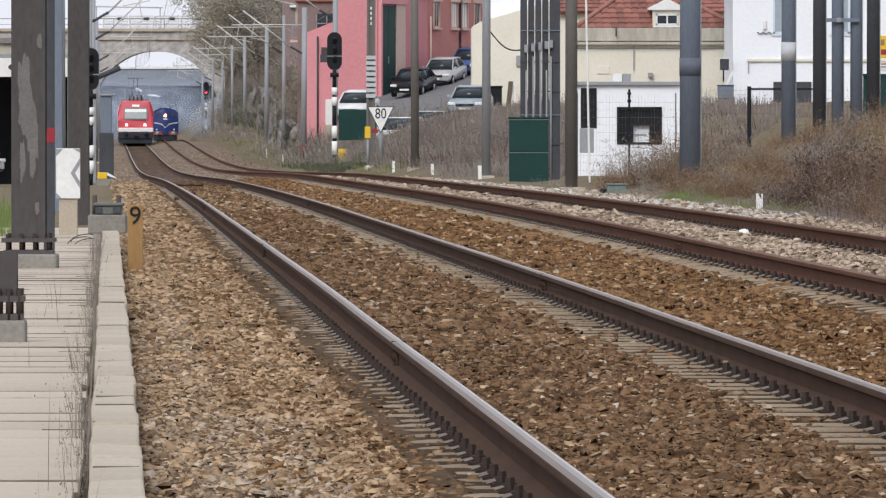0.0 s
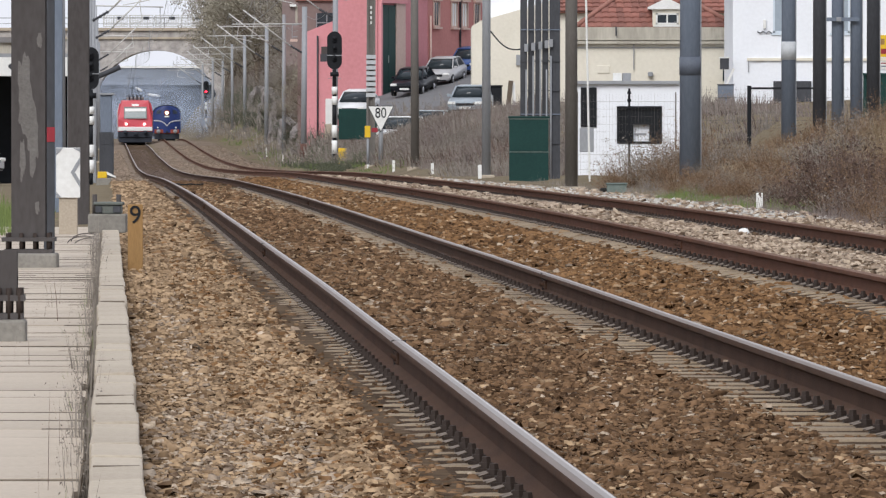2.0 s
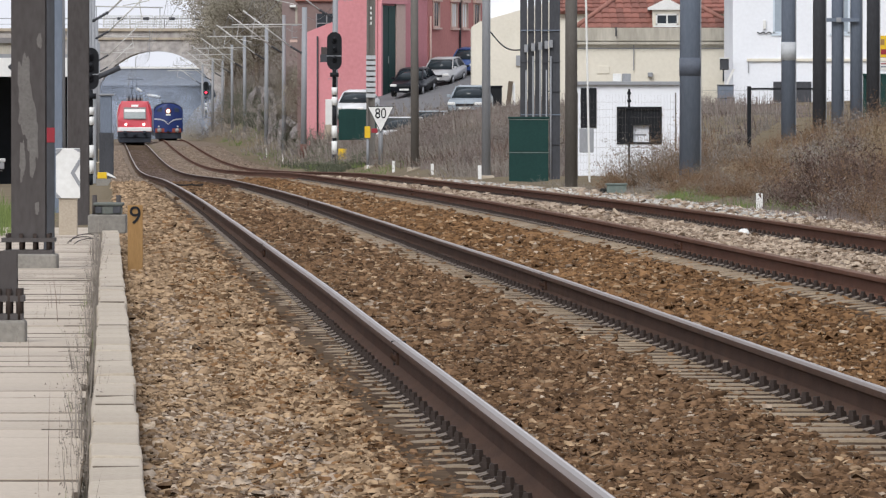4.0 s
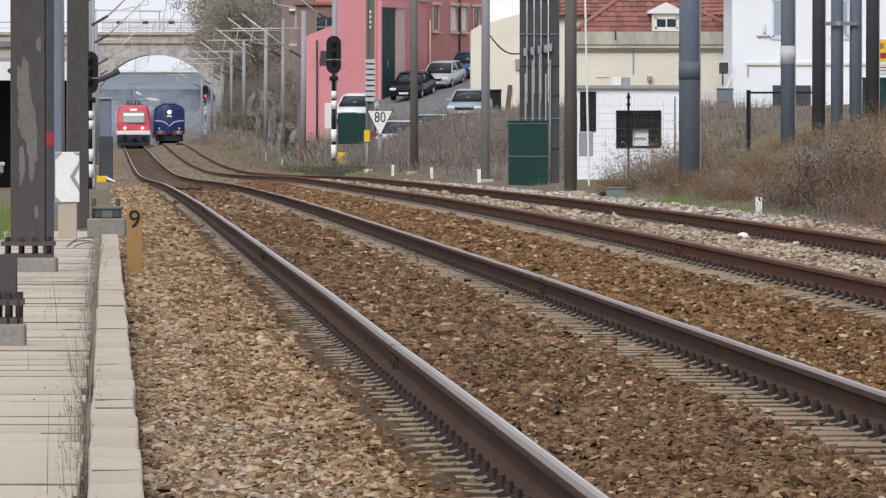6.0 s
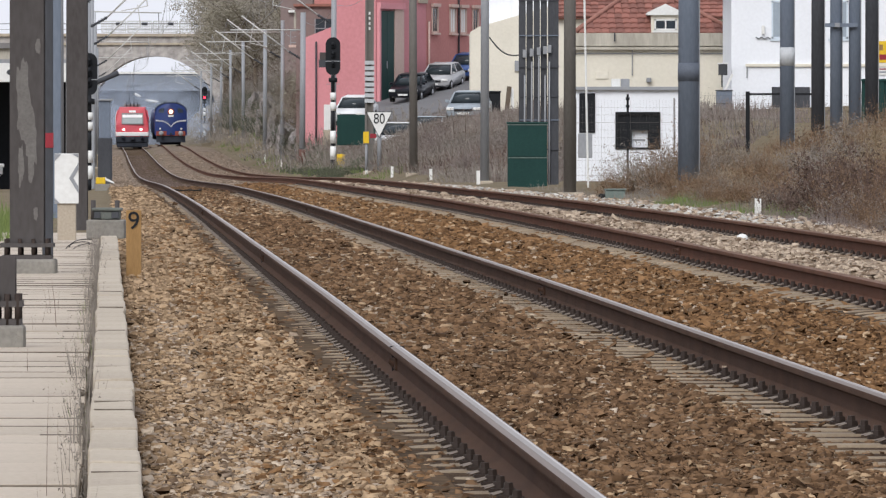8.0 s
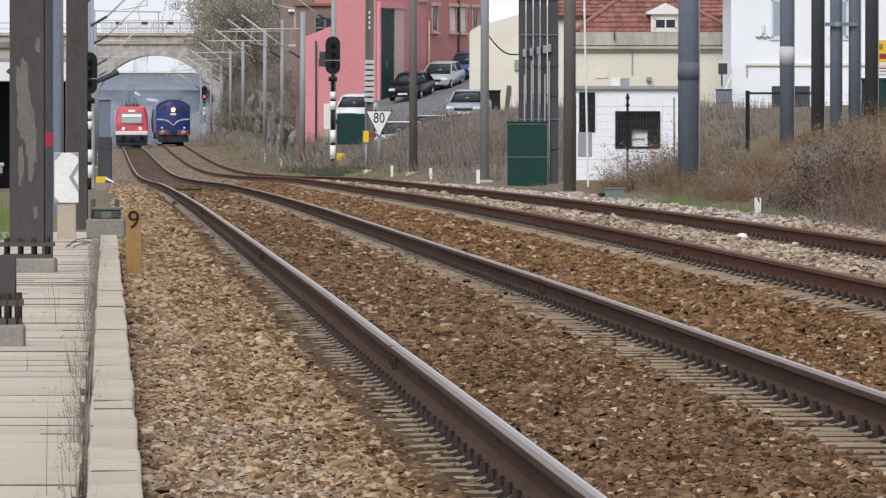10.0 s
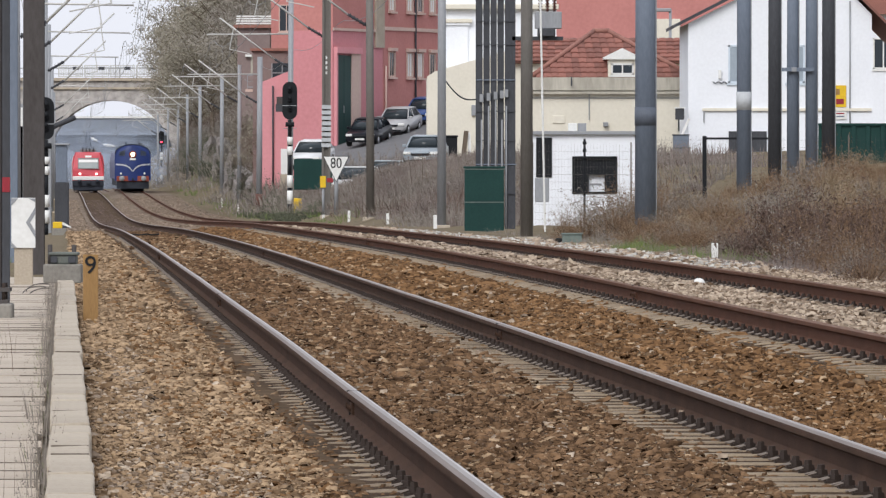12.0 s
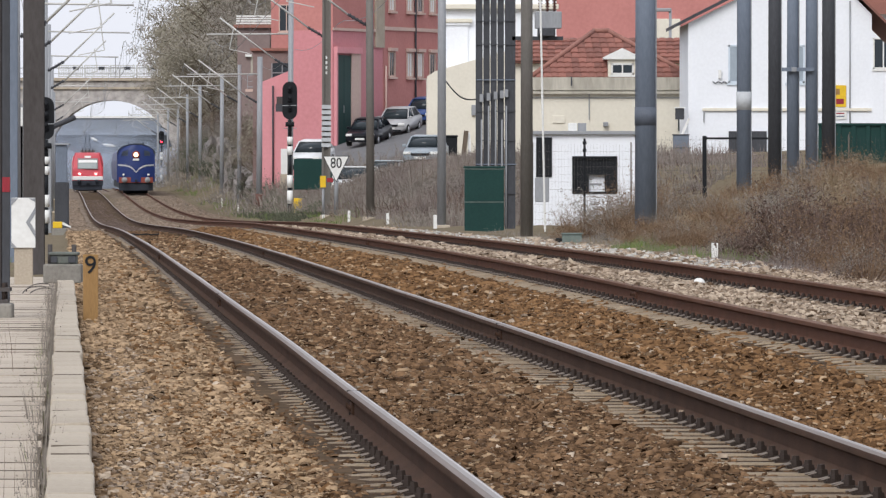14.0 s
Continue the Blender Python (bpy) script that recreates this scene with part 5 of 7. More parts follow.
for i, s in enumerate((10.0, 13.15, 15.0, 17.2, 19.9)):
    for z in (6.4, 10.1):
        w = window(terrace, s, z, 0.85, 1.40, -0.03, TRIM_PINK, bars=1, glass=SIGN_WHITE if (i + (z > 8)) % 3 else None)
        part("lintel", boxed(s - 0.65, s + 0.65, -0.22, -0.035, z + 1.43, z + 1.62, bevel=0.01), TRIM_PINK, w)
        part("sill", boxed(s - 0.6, s + 0.6, -0.22, -0.035, z - 0.14, z - 0.03, bevel=0.01), TRIM_PINK, w)
        for q in (-0.56, 0.46):
            part("jamb", boxed(s + q, s + q + 0.1, -0.1, -0.035, z, z + 1.40), TRIM_PINK, w)
t = thing("building", "older red plastered block with clay roof edge", "building", pose(0, 500, 0))
part("wall", boxed(-7.5, -2.0, 0, 8, -1, 13.5), BRICK_RED, t)
part("string_course", boxed(-7.5, -2.0, -0.12, -0.003, 8.0, 8.2), TRIM_PINK, t)
for i in range(3):
    window(t, -6.6 + 2.0 * i, 9.3, 0.9, 1.6, 0.0, TRIM_PINK)
part("balcony_rail", boxed(-8.9, -6.4, -0.9, -0.86, 6.0, 6.06), STEEL_GREY, t)
part("balcony_rail", boxed(-8.9, -6.4, -0.9, -0.86, 6.7, 6.76), STEEL_GREY, t)
part("balcony_slab", boxed(-9.0, -6.3, -1.0, -0.003, 5.75, 5.9), TRIM_PINK, t)
for i in range(6):
    part("baluster", boxed(-8.9 + 0.5 * i, -8.86 + 0.5 * i, -0.9, -0.86, 5.9, 6.75), STEEL_GREY, t)
t = thing("building", "stained mauve house end above the rock cutting", "building", pose(0, 540, 0))
part("wall", boxed(-10.25, -8.2, 0, 9, 0, 10.2), MAUVE, t)
part("roof", boxed(-10.5, -8.1, -0.3, 9.3, 10.2, 10.4), TILE_RIDGE, t)
part("patch", boxed(-9.4, -8.6, -0.02, -0.003, 7.3, 8.4), GREY_RENDER, t, "pale plaster repair")
part("wall_lamp", boxed(-9.75, -9.35, -0.3, -0.003, 8.35, 8.5), SIGN_WHITE, t)
t = thing("pergola", "white slatted pergola on the upper terrace", "pergola", pose(-10.35, 540.5, 10.4))
for k in range(4):
    part("slat", boxed(0.0, 2.4, -0.06 + 0.5 * k, 0.02 + 0.5 * k, 0.05 + 0.16 * k, 0.14 + 0.16 * k), SIGN_WHITE, t)
for px in (0.05, 1.2, 2.3):
    part("post", boxed(px - 0.04, px + 0.04, -0.05, 1.55, -0.06, 0.08), STEEL_GREY, t)
# added annex: its dull mauve stands for the brownish shadows left of the workshop
t = thing("building", "mauve annex added for the shadows beside the pink workshop", "building", pose(0, 481, 0))
part("wall", boxed(-8.25, -5.98, 0, 6, -1, 7.9), MAUVE, t)
part("roof", boxed(-8.4, -5.9, -0.2, 6.2, 7.9, 8.05), TILE_RIDGE, t)
f = part("window", boxed(-7.2, -5.98, -0.03, -0.003, 6.1, 7.2), GLASS, t, "grey barred window")
for k in range(3):
    part("window_bar", boxed(-7.2 + 0.58 * k, -7.14 + 0.58 * k, -0.07, -0.032, 6.1, 7.2), STEEL_GREY, f)
part("window_bar", boxed(-7.2, -5.98, -0.07, -0.032, 6.62, 6.68), STEEL_GREY, f)

# cream corner building beside the street
t = thing("building", "pale cream corner building with sloping parapet", "building", pose(0, 400, 0))
bm = bmesh.new()
prism(bm, [(1.36, -0.5), (5.6, -0.5), (5.6, 6.9), (1.75, 5.8), (1.36, 5.55)], 0, 14)
part("wall", bm, CREAM, t)
part("upper_storey", boxed(2.15, 7.5, 2.0, 14, 5.0, 12.5), WHITE, t, "whiter upper storey")
part("pilaster", boxed(2.3, 3.3, 1.9, 2.0, 5.0, 8.0), WHITE, t)
part("ledge", boxed(2.2, 3.4, 1.8, 2.0, 8.0, 8.12, bevel=0.02), WHITE, t)
part("ledge", boxed(2.1, 3.5, 1.72, 2.0, 8.12, 8.3, bevel=0.03), CREAM, t)
part("cornice", boxed(1.9, 7.6, 1.65, 2.0, 8.75, 9.0, bevel=0.04), CREAM, t)
part("meter_box", boxed(3.45, 3.72, -0.12, -0.003, 3.7, 4.2, bevel=0.01), STEEL_GREY, t)
t = thing("wheelie_bin", "dark plastic wheeled bin beside the wall", "bin", pose(2.48, 397, 1.72))
part("tub", boxed(-0.28, 0.28, -0.3, 0.3, 0.06, 0.95, bevel=0.03), BLACK, t)
part("lid", boxed(-0.32, 0.32, -0.36, 0.34, 0.95, 1.04, bevel=0.03), BLACK, t)
for sx in (-0.22, 0.22):
    part("wheel", rodded((sx - 0.03, 0.26, 0.1), (sx + 0.03, 0.26, 0.1), 0.1, n=12), RUBBER, t)
t = thing("plank", "weathered wooden plank leaning on the wall", "plank", pose(3.05, 398.6, 1.7, -8, 6))
part("board", boxed(-0.1, 0.12, -0.03, 0.03, 0, 1.3, bevel=0.02), BARK, t)
t = thing("plank", "white board leaning on the wall", "plank", pose(3.35, 398.8, 1.7, -8, -2))
part("board", boxed(-0.06, 0.08, -0.03, 0.03, 0, 1.2, bevel=0.01), SIGN_WHITE, t)


# ---- street and parked cars ----
def street_z(x, y):
    return 2.5 + 0.181 * (x + 1.7) + 0.0584 * (y - 463)


bm = bmesh.new()
corners = [(-3.0, 438), (9, 425), (9, 500), (-5.0, 500), (-5.0, 462)]
top = [bm.verts.new((px, py, street_z(px, py))) for px, py in corners]
low = [bm.verts.new((px, py, street_z(px, py) - 1.5)) for px, py in corners]
bm.faces.new(top)
for i in range(5):
    bm.faces.new((top[i - 1], low[i - 1], low[i], top[i]))
bmesh.ops.recalc_face_normals(bm, faces=bm.faces)
tagged(new("road", mesh_of("road", bm, TARMAC)), "grey asphalt street climbing between houses", "road", kind="structure")


def car(label, at, paint, length=4.3, width=1.72, height=1.45, hatch=True):
    t = thing("car", label, "car", at, group="parked cars")
    l, h = length, height
    rear = l * (0.97 if hatch else 0.84)
    bm = bmesh.new()
    low = [(0.05, 0.28), (0.0, 0.45), (0.06, 0.66), (0.30, 0.76), (1.05, 0.90), (rear, 0.95), (l - 0.03, 0.88), (l, 0.5), (l - 0.08, 0.28)]
    prism(bm, low, -width / 2, width / 2, axis="x")
    bmesh.ops.bevel(bm, geom=bm.edges[:], offset=0.07, segments=2, affect="EDGES")
    for v in bm.verts:
        if v.co.y < 0.35:
            v.co.x *= 0.90 + 0.1 * max(0.0, v.co.y) / 0.35
    for f in bm.faces:
        f.smooth = True
    body = part("body", bm, paint, t)
    for name, ins, mat in (("glasshouse", 0.0, CAR_GLASS), ("roof", 0.0, paint)):
        bm = bmesh.new()
        if name == "glasshouse":
            prof = [(1.0, 0.88), (1.85, h - 0.05), (rear - 0.75 if hatch else rear - 1.0, h - 0.05), (rear - 0.1, 0.92)]
        else:
            prof = [(1.80, h - 0.06), (1.95, h), (rear - 0.9, h), (rear - 0.68 if hatch else rear - 0.95, h - 0.06)]
        prism(bm, prof, -width / 2 + 0.07, width / 2 - 0.07, axis="x")
        for v in bm.verts:
            v.co.x *= 1 - 0.20 * (v.co.z - 0.88) / (h - 0.88)
        bmesh.ops.bevel(bm, geom=bm.edges[:], offset=0.03 if name == "roof" else 0.055, segments=3, affect="EDGES")
        for f in bm.faces:
            f.smooth = True
        part(name, bm, mat, t)
    for sx in (-1, 1):
        for a, b in (((1.02, 0.90), (1.86, h - 0.04)), ((2.45, 0.92), (2.5, h - 0.04)), ((rear - 0.12, 0.93), (rear - 0.76, h - 0.04))):
            xa, xb = sx * (width / 2 - 0.07), sx * (width / 2 - 0.07) * 0.80
            part("pillar", rodded((xa, a[0], a[1]), (xb, b[0], b[1]), 0.035, n=6), paint, t)
        for yy in (0.80, l - 0.80):
            w = part("wheel", rodded((sx * (width / 2 - 0.2), yy, 0.31), (sx * (width / 2 + 0.01), yy, 0.31), 0.31, n=18), RUBBER, t)
            part("rim", rodded((sx * (width / 2 - 0.02), yy, 0.31), (sx * (width / 2 + 0.018), yy, 0.31), 0.20, n=14), CHROME, w)
        part("headlight", boxed(sx * 0.62 - 0.17, sx * 0.62 + 0.17, 0.0, 0.2, 0.60, 0.73, bevel=0.03), SIGN_WHITE, body)
        part("mirror", boxed(sx * (width / 2 + 0.05) - 0.08, sx * (width / 2 + 0.05) + 0.08, 1.15, 1.25, 0.92, 1.05, bevel=0.02), paint, t)
    part("grille", boxed(-0.42, 0.42, -0.02, 0.1, 0.55, 0.66, bevel=0.02), BLACK, body)
    part("number_plate", boxed(-0.26, 0.26, -0.03, 0.05, 0.40, 0.50), SIGN_WHITE, body)
    part("bumper_gap", boxed(-0.6, 0.6, -0.012, 0.1, 0.30, 0.36), BLACK, body)
    return t


def paint(name, c):
    return node_material(name, c, tuple(v * 0.85 for v in c), 0.3, scale=0.6, fine=4, bump=0.0, gloss=0.12 if max(c) < 0.05 else 0.25)


CAR_GREY = paint("blue_grey_car_paint", (0.30, 0.345, 0.385))
CAR_BLACK, CAR_SILVER, CAR_BLUE, CAR_WHITE, CAR_PALE = paint("black_car_paint", (0.012, 0.013, 0.018)), paint("silver_car_paint", (0.42, 0.42, 0.43)), paint("blue_car_paint", (0.035, 0.075, 0.22)), paint("white_car_paint", (0.72, 0.73, 0.74)), paint("pale_blue_car_paint", (0.42, 0.48, 0.53))
HEAD = -13.0


def parked(label, x, y, mat, turn=HEAD, **k):
    car(label, pose(x, y, street_z(x, y), 4.5, 0, turn), mat, **k)


parked("black hatchback parked along the terrace wall", -2.1, 462.0, CAR_BLACK)
parked("silver hatchback parked behind a black car", -0.45, 467.3, CAR_SILVER)
parked("dark blue hatchback parked uphill", 1.05, 472.8, CAR_BLUE)
car("blue-grey car parked before the cream wall", pose(1.0, 390, spot(16.4, 390)[2] + 0.05, 2, 0, -7), CAR_GREY, height=1.42, width=1.66)
parked("white car parked before the pink workshop", -4.95, 449.0, CAR_WHITE, turn=-10)
car("white van partly hidden by dry grass", pose(-2.35, 394, -0.2, 0, 0, -12), CAR_WHITE, length=4.4, height=1.5)
car("pale hatchback half hidden by the verge", pose(-1.0, 402, 0.15, 0, 0, -14), CAR_PALE)

# green container and skip beside the street
t = thing("container", "dark green steel container behind the signal", "container", pose(-4.2, 402, 0.2))
part("body", boxed(-0.75, 1.05, -0.5, 0.5, 0, 1.46, bevel=0.02), GREEN_PAINT, t)
for i in range(5):
    part("rib", boxed(-0.66 + 0.3 * i, -0.60 + 0.3 * i, -0.53, -0.503, 0.05, 1.38), GREEN_PAINT, t)
t = thing("meter_cabinet", "pale grey street meter cabinet on a post", "cabinet", pose(-6.2, 466, 0.9))
part("body", boxed(-0.26, 0.26, -0.2, 0.2, 0.0, 1.4, bevel=0.02), SIGN_WHITE, t)
part("base", boxed(-0.3, 0.3, -0.24, 0.24, -0.8, 0.0), CONCRETE, t)


# ---- fences ----
def mesh_fence(label, x0, x1, y, z0, z1, pitch=0.05, mat=SIGN_WHITE):
    t = thing("mesh_fence", label, "fence", pose(x0, y, z0))
    n = int((x1 - x0) / pitch)
    bm = bmesh.new()
    for i in range(n + 1):
        box(bm, i * pitch - 0.0013, i * pitch + 0.0013, -0.003, 0.003, 0, z1 - z0)
    k = 0
    while k * 0.2 < z1 - z0:
        box(bm, 0, x1 - x0, -0.006, -0.003, k * 0.2, k * 0.2 + 0.004)
        k += 1
    tagged(part("wire_mesh", bm, mat, t), kind="stuff")
    px = 0.0
    while px <= x1 - x0 + 0.01:
        part("post", boxed(px - 0.018, px + 0.018, 0.006, 0.042, -1.6, z1 - z0 + 0.05), STEEL_TAUPE, t)
        px += 2.6
    return t


t = mesh_fence("grey welded wire mesh fence before the white hut", 3.55, 6.6, 224, -0.6, 1.80, pitch=0.085, mat=STEEL_TAUPE)
part("post", boxed(1.34, 1.40, -0.07, -0.01, -1.0, 2.55, bevel=0.01), BLACK, t, "black post with stacked insulators")
for z in (2.0, 2.2, 2.4):
    part("insulator", rodded((1.37, -0.04, z), (1.37, -0.04, z + 0.07), 0.055, n=10), BLACK, t)
mesh_fence("thin dark wire mesh fence behind the scrub", 6.6, 16.0, 222, 0.9, 2.0, pitch=0.10, mat=STEEL_DARK)
t = thing("gate", "black steel gate frame in the fence", "gate", pose(7.55, 209, 0.6))
part("post", boxed(-0.05, 0.05, -0.05, 0.05, -1.2, 1.36), BLACK, t)
part("post", boxed(1.7, 1.76, -0.05, 0.05, -1.2, 1.3), BLACK, t)
part("top_rail", boxed(0.05, 1.7, -0.03, 0.03, 1.27, 1.32), BLACK, t)
t = thing("hoarding", "dark green corrugated steel hoarding", "hoarding", pose(11.5, 232, 0.8))
part("sheet", boxed(0, 5.5, 0, 0.05, 0, 1.54), GREEN_PAINT, t)
for i in range(14):
    part("rib", boxed(0.1 + 0.4 * i, 0.22 + 0.4 * i, -0.05, -0.003, 0, 1.53, bevel=0.01), GREEN_PAINT, t)
part("cap", boxed(-0.05, 5.55, -0.07, 0.09, 1.54, 1.60), GREEN_PAINT, t)
part("stripe", boxed(0, 5.5, -0.058, -0.052, 0.42, 0.45), GREEN_EDGE, t)

# ---- bridge over the line and the dark wall beyond ----
bridge = thing("bridge", "old stone arch bridge with railings over the line", "bridge", pose(-33.9, 1000, 0))
bm = bmesh.new()
R, SPR, TOP = 7.5, 1.9, 11.7
arc = [(R * math.cos(a), SPR + R * math.sin(a)) for a in [math.pi * i / 24 for i in range(25)]]
prism(bm, [(40, TOP), (40, -3), (R, -3)] + arc + [(-R, -3), (-40, -3), (-40, TOP)], 0, 7)
part("spandrel_wall", bm, STONE_WALL, bridge)
for (xa, za), (xb, zb) in zip(arc, arc[1:]):
    ka, kb = [(p[0] * 1.05, SPR + (p[1] - SPR) * 1.05) for p in ((xa, za), (xb, zb))]
    part("voussoir", prism(bmesh.new(), [(xa, za), (xb, zb), kb, ka], -0.12, -0.003), STONE_WALL, bridge)
part("deck_edge", boxed(-40, 40, -0.3, 0.5, TOP, TOP + 0.35), CONCRETE, bridge)
part("string_course", boxed(-40, 40, -0.25, -0.003, TOP - 1.0, TOP - 0.75), CONCRETE, bridge)
part("parapet_rail", boxed(-40, 40, -0.1, 0.0, 13.15, 13.25), STEEL_GREY, bridge)
part("parapet_rail", boxed(-40, 40, -0.1, 0.0, 12.5, 12.56), STEEL_GREY, bridge)
for i in range(40):
    part("railing_post", boxed(-39 + 2 * i, -38.92 + 2 * i, -0.1, 0.0, 12.05, 13.2), STEEL_GREY, bridge)
for xx in (-4.8, -1.75, 1.3, 4.35):
    bm = bmesh.new()
    for a, b, c, d in ((-1.4, 1.5, 12.15, 12.25), (-1.4, 1.5, 13.45, 13.55), (-1.4, -1.3, 12.25, 13.45), (1.4, 1.5, 12.25, 13.45)):
        box(bm, xx + a, xx + b, -0.2, -0.12, c, d)
    for k in range(13):
        box(bm, xx - 1.22 + 0.2 * k, xx - 1.165 + 0.2 * k, -0.17, -0.15, 12.25, 13.45)
    for k in range(5):
        box(bm, xx - 1.3, xx + 1.4, -0.19, -0.172, 12.42 + 0.21 * k, 12.465 + 0.21 * k)
    part("screen_panel", bm, TUBE, bridge, "pale open mesh safety screen")
    part("warning_plate", boxed(xx + 0.3, xx + 1.0, -0.26, -0.21, 13.0, 13.35), STEEL_DARK, bridge)
for xx in (-7, 0.5, 5.2):
    part("lamp_post", rodded((xx, 1, 11.7), (xx, 1, 14.6), 0.06, n=6), STEEL_GREY, bridge)
for dx, dz, ln, tilt in ((-1.6, 4.75, 0.95, 28), (0.1, 4.05, 1.7, 8)):
    t = thing("section_insulator", "pale elongated insulator hanging under the bridge", "insulator", pose(u_to_x(5.2, 990) + dx, 990, dz, 0, tilt))
    part("rod", ball(bmesh.new(), (0, 0, 0), ln / 2, 0.14, 0.17, n=14), SIGN_WHITE, t)
    part("hanger", rodded((0, 0, 0.1), (-0.3, 0, 3.2), 0.02, n=5), STEEL_GREY, t)
t = thing("overpass", "far overpass beyond the arch, coloured grey-blue for haze", "bridge", pose(-42, 1260, 0))
part("deck", boxed(-40, 40, 0, 6, 6.4, 8.9), HAZE_GREY, t)
part("abutment", boxed(-40, 40, 6, 8, -3, 6.4), HAZE_GREY, t)
part("parapet", boxed(-40, 40, -0.2, 0.1, 8.9, 9.2), SIGN_WHITE, t)

# warehouse beyond the columns
t = thing("warehouse", "white-banded warehouse with a dark open bay", "warehouse", pose(-17.5, 335, 0))
part("fascia", boxed(-4, 3.3, -0.3, 0.2, 2.85, 3.6, bevel=0.02), SIGN_WHITE, t, "white fascia band")
part("roof", boxed(-4.2, 3.4, -0.3, 9, 3.6, 3.75), STEEL_GREY, t)
# back wall and added board are near black for the shade in the bay
part("back_wall", boxed(-4, 3.2, 8.6, 9, -1.5, 3.6), DARK, t)
part("side_wall", boxed(2.9, 3.2, 0.2, 8.6, -1.5, 3.6), SIGN_WHITE, t)
part("bay_shadow_board", boxed(-4, 2.9, 6.0, 6.1, -1.5, 2.85), DARK, t)
bm = ball(bmesh.new(), (0.75, -0.32, 3.24), 0.42, 0.02, 0.17, n=20)
part("emblem", bm, STEEL_DARK, t, "dark oval emblem")
part("emblem", boxed(2.25, 2.45, -0.33, -0.3, 3.05, 3.4), STEEL_DARK, t)
car("white car parked beside the warehouse", pose(-15.9, 300, -0.95, 0, 0, 60), CAR_WHITE)
car("silver car parked beside the warehouse", pose(-16.3, 306, -0.75, 0, 0, 70), CAR_SILVER)
t = thing("hillside_house", "grey far hillside house row", "building", pose(-40, 620, 0))
part("wall", boxed(-12, 8.5, 0, 8, -2, 6.8), GREY_RENDER, t)
part("roof", boxed(-12.3, 8.8, -0.3, 8.3, 6.8, 7.2), TRAIN_GREY, t)
for i in range(9):
    window(t, -10.5 + 2.1 * i, 4.2, 0.9, 1.3, 0.0, SIGN_WHITE)


# ---- trains ----
CAB_PANE = node_material("dull_cab_pane", (0.10, 0.125, 0.17), (0.06, 0.075, 0.11), 0.2, bump=0)
# windscreen base colour is paled to carry the sky's reflection
SHINY_PANE = node_material("sky_lit_pane", (0.34, 0.38, 0.38), (0.22, 0.25, 0.26), 0.12, bump=0)

def body_shell(w, h0, h1, y0, y1, crown=0.35, tumble=0.06, n=10):
    """A coach body: near upright sides and a curved roof."""
    half = w / 2
    outline = [(-half * 0.97, h0), (-half, h0 + 0.7), (-half, h1 - crown - 0.6), (-half + tumble, h1 - crown)]
    outline += [((-half + tumble) * math.cos(math.pi * i / n), h1 - crown + crown * math.sin(math.pi * i / n)) for i in range(1, n)]
    outline += [(half - tumble, h1 - crown), (half, h1 - crown - 0.6), (half, h0 + 0.7), (half * 0.97, h0)]
    return prism(bmesh.new(), outline, y0, y1)


x, y = left_x(715), 715
red_train = thing("passenger_train", "red electric passenger train with white bumper band", "train", pose(x, y, left_z(y), 0, 0, TURN))
W = 3.0
for i in range(3):
    y0 = 0.9 + i * 22.6
    part("coach_body", body_shell(W, 1.0, 3.72, y0, y0 + 22.0, 0.42, 0.12), TRAIN_RED if i == 0 else TRAIN_WHITE, red_train)
    part("underframe", boxed(-1.42, 1.42, y0 + 0.2, y0 + 21, 0.25, 1.0), TRAIN_DARK, red_train)
    for yy in (y0 + 2.2, y0 + 4.6, y0 + 17.0, y0 + 19.4):
        part("wheelset", rodded((-0.9, yy, 0.44), (0.9, yy, 0.44), 0.44, n=18), TRAIN_DARK, red_train)
# the raked cab front
bm = bmesh.new()
half = W / 2
ring = lambda y, k, z0, z1: [bm.verts.new(p) for p in ((-half * k, y + 0.05, z0), (half * k, y + 0.05, z0), (half * k, y, (z0 + z1) / 2), (half * k * 0.80, y + 0.05, z1), (-half * k * 0.80, y + 0.05, z1), (-half * k, y, (z0 + z1) / 2))]
r0 = ring(0.95, 1.0, 1.0, 3.70)
r1 = [bm.verts.new(p) for p in ((-half * 0.95, 0.12, 1.0), (half * 0.95, 0.12, 1.0), (half * 0.97, 0.16, 2.05), (half * 0.74, 0.75, 3.62), (-half * 0.74, 0.75, 3.62), (-half * 0.97, 0.16, 2.05))]
for i in range(6):
    bm.faces.new((r0[i - 1], r0[i], r1[i], r1[i - 1]))
bm.faces.new(r1)
bmesh.ops.recalc_face_normals(bm, faces=bm.faces)
cab = part("cab", bm, TRAIN_RED, red_train, "red raked cab front")


def on_front(x0, x1, z0, z1, lift, mat, name, parent, label=""):
    """A panel lying on the sloping front."""
    def dep(z):
        return (0.12 + 0.04 * (z - 1.0) / 1.05 if z < 2.05 else 0.16 + 0.59 * (z - 2.05) / 1.57) - lift
    bm = bmesh.new()
    v = [bm.verts.new(p) for p in ((x0, dep(z0), z0), (x1, dep(z0), z0), (x1, dep(z1), z1), (x0, dep(z1), z1))]
    b = [bm.verts.new((p.co.x, p.co.y + 0.05, p.co.z)) for p in v]
    bm.faces.new(v)
    for i in range(4):
        bm.faces.new((v[i - 1], b[i - 1], b[i], v[i]))
    bmesh.ops.recalc_face_normals(bm, faces=bm.faces)
    return part(name, bm, mat, parent, label)


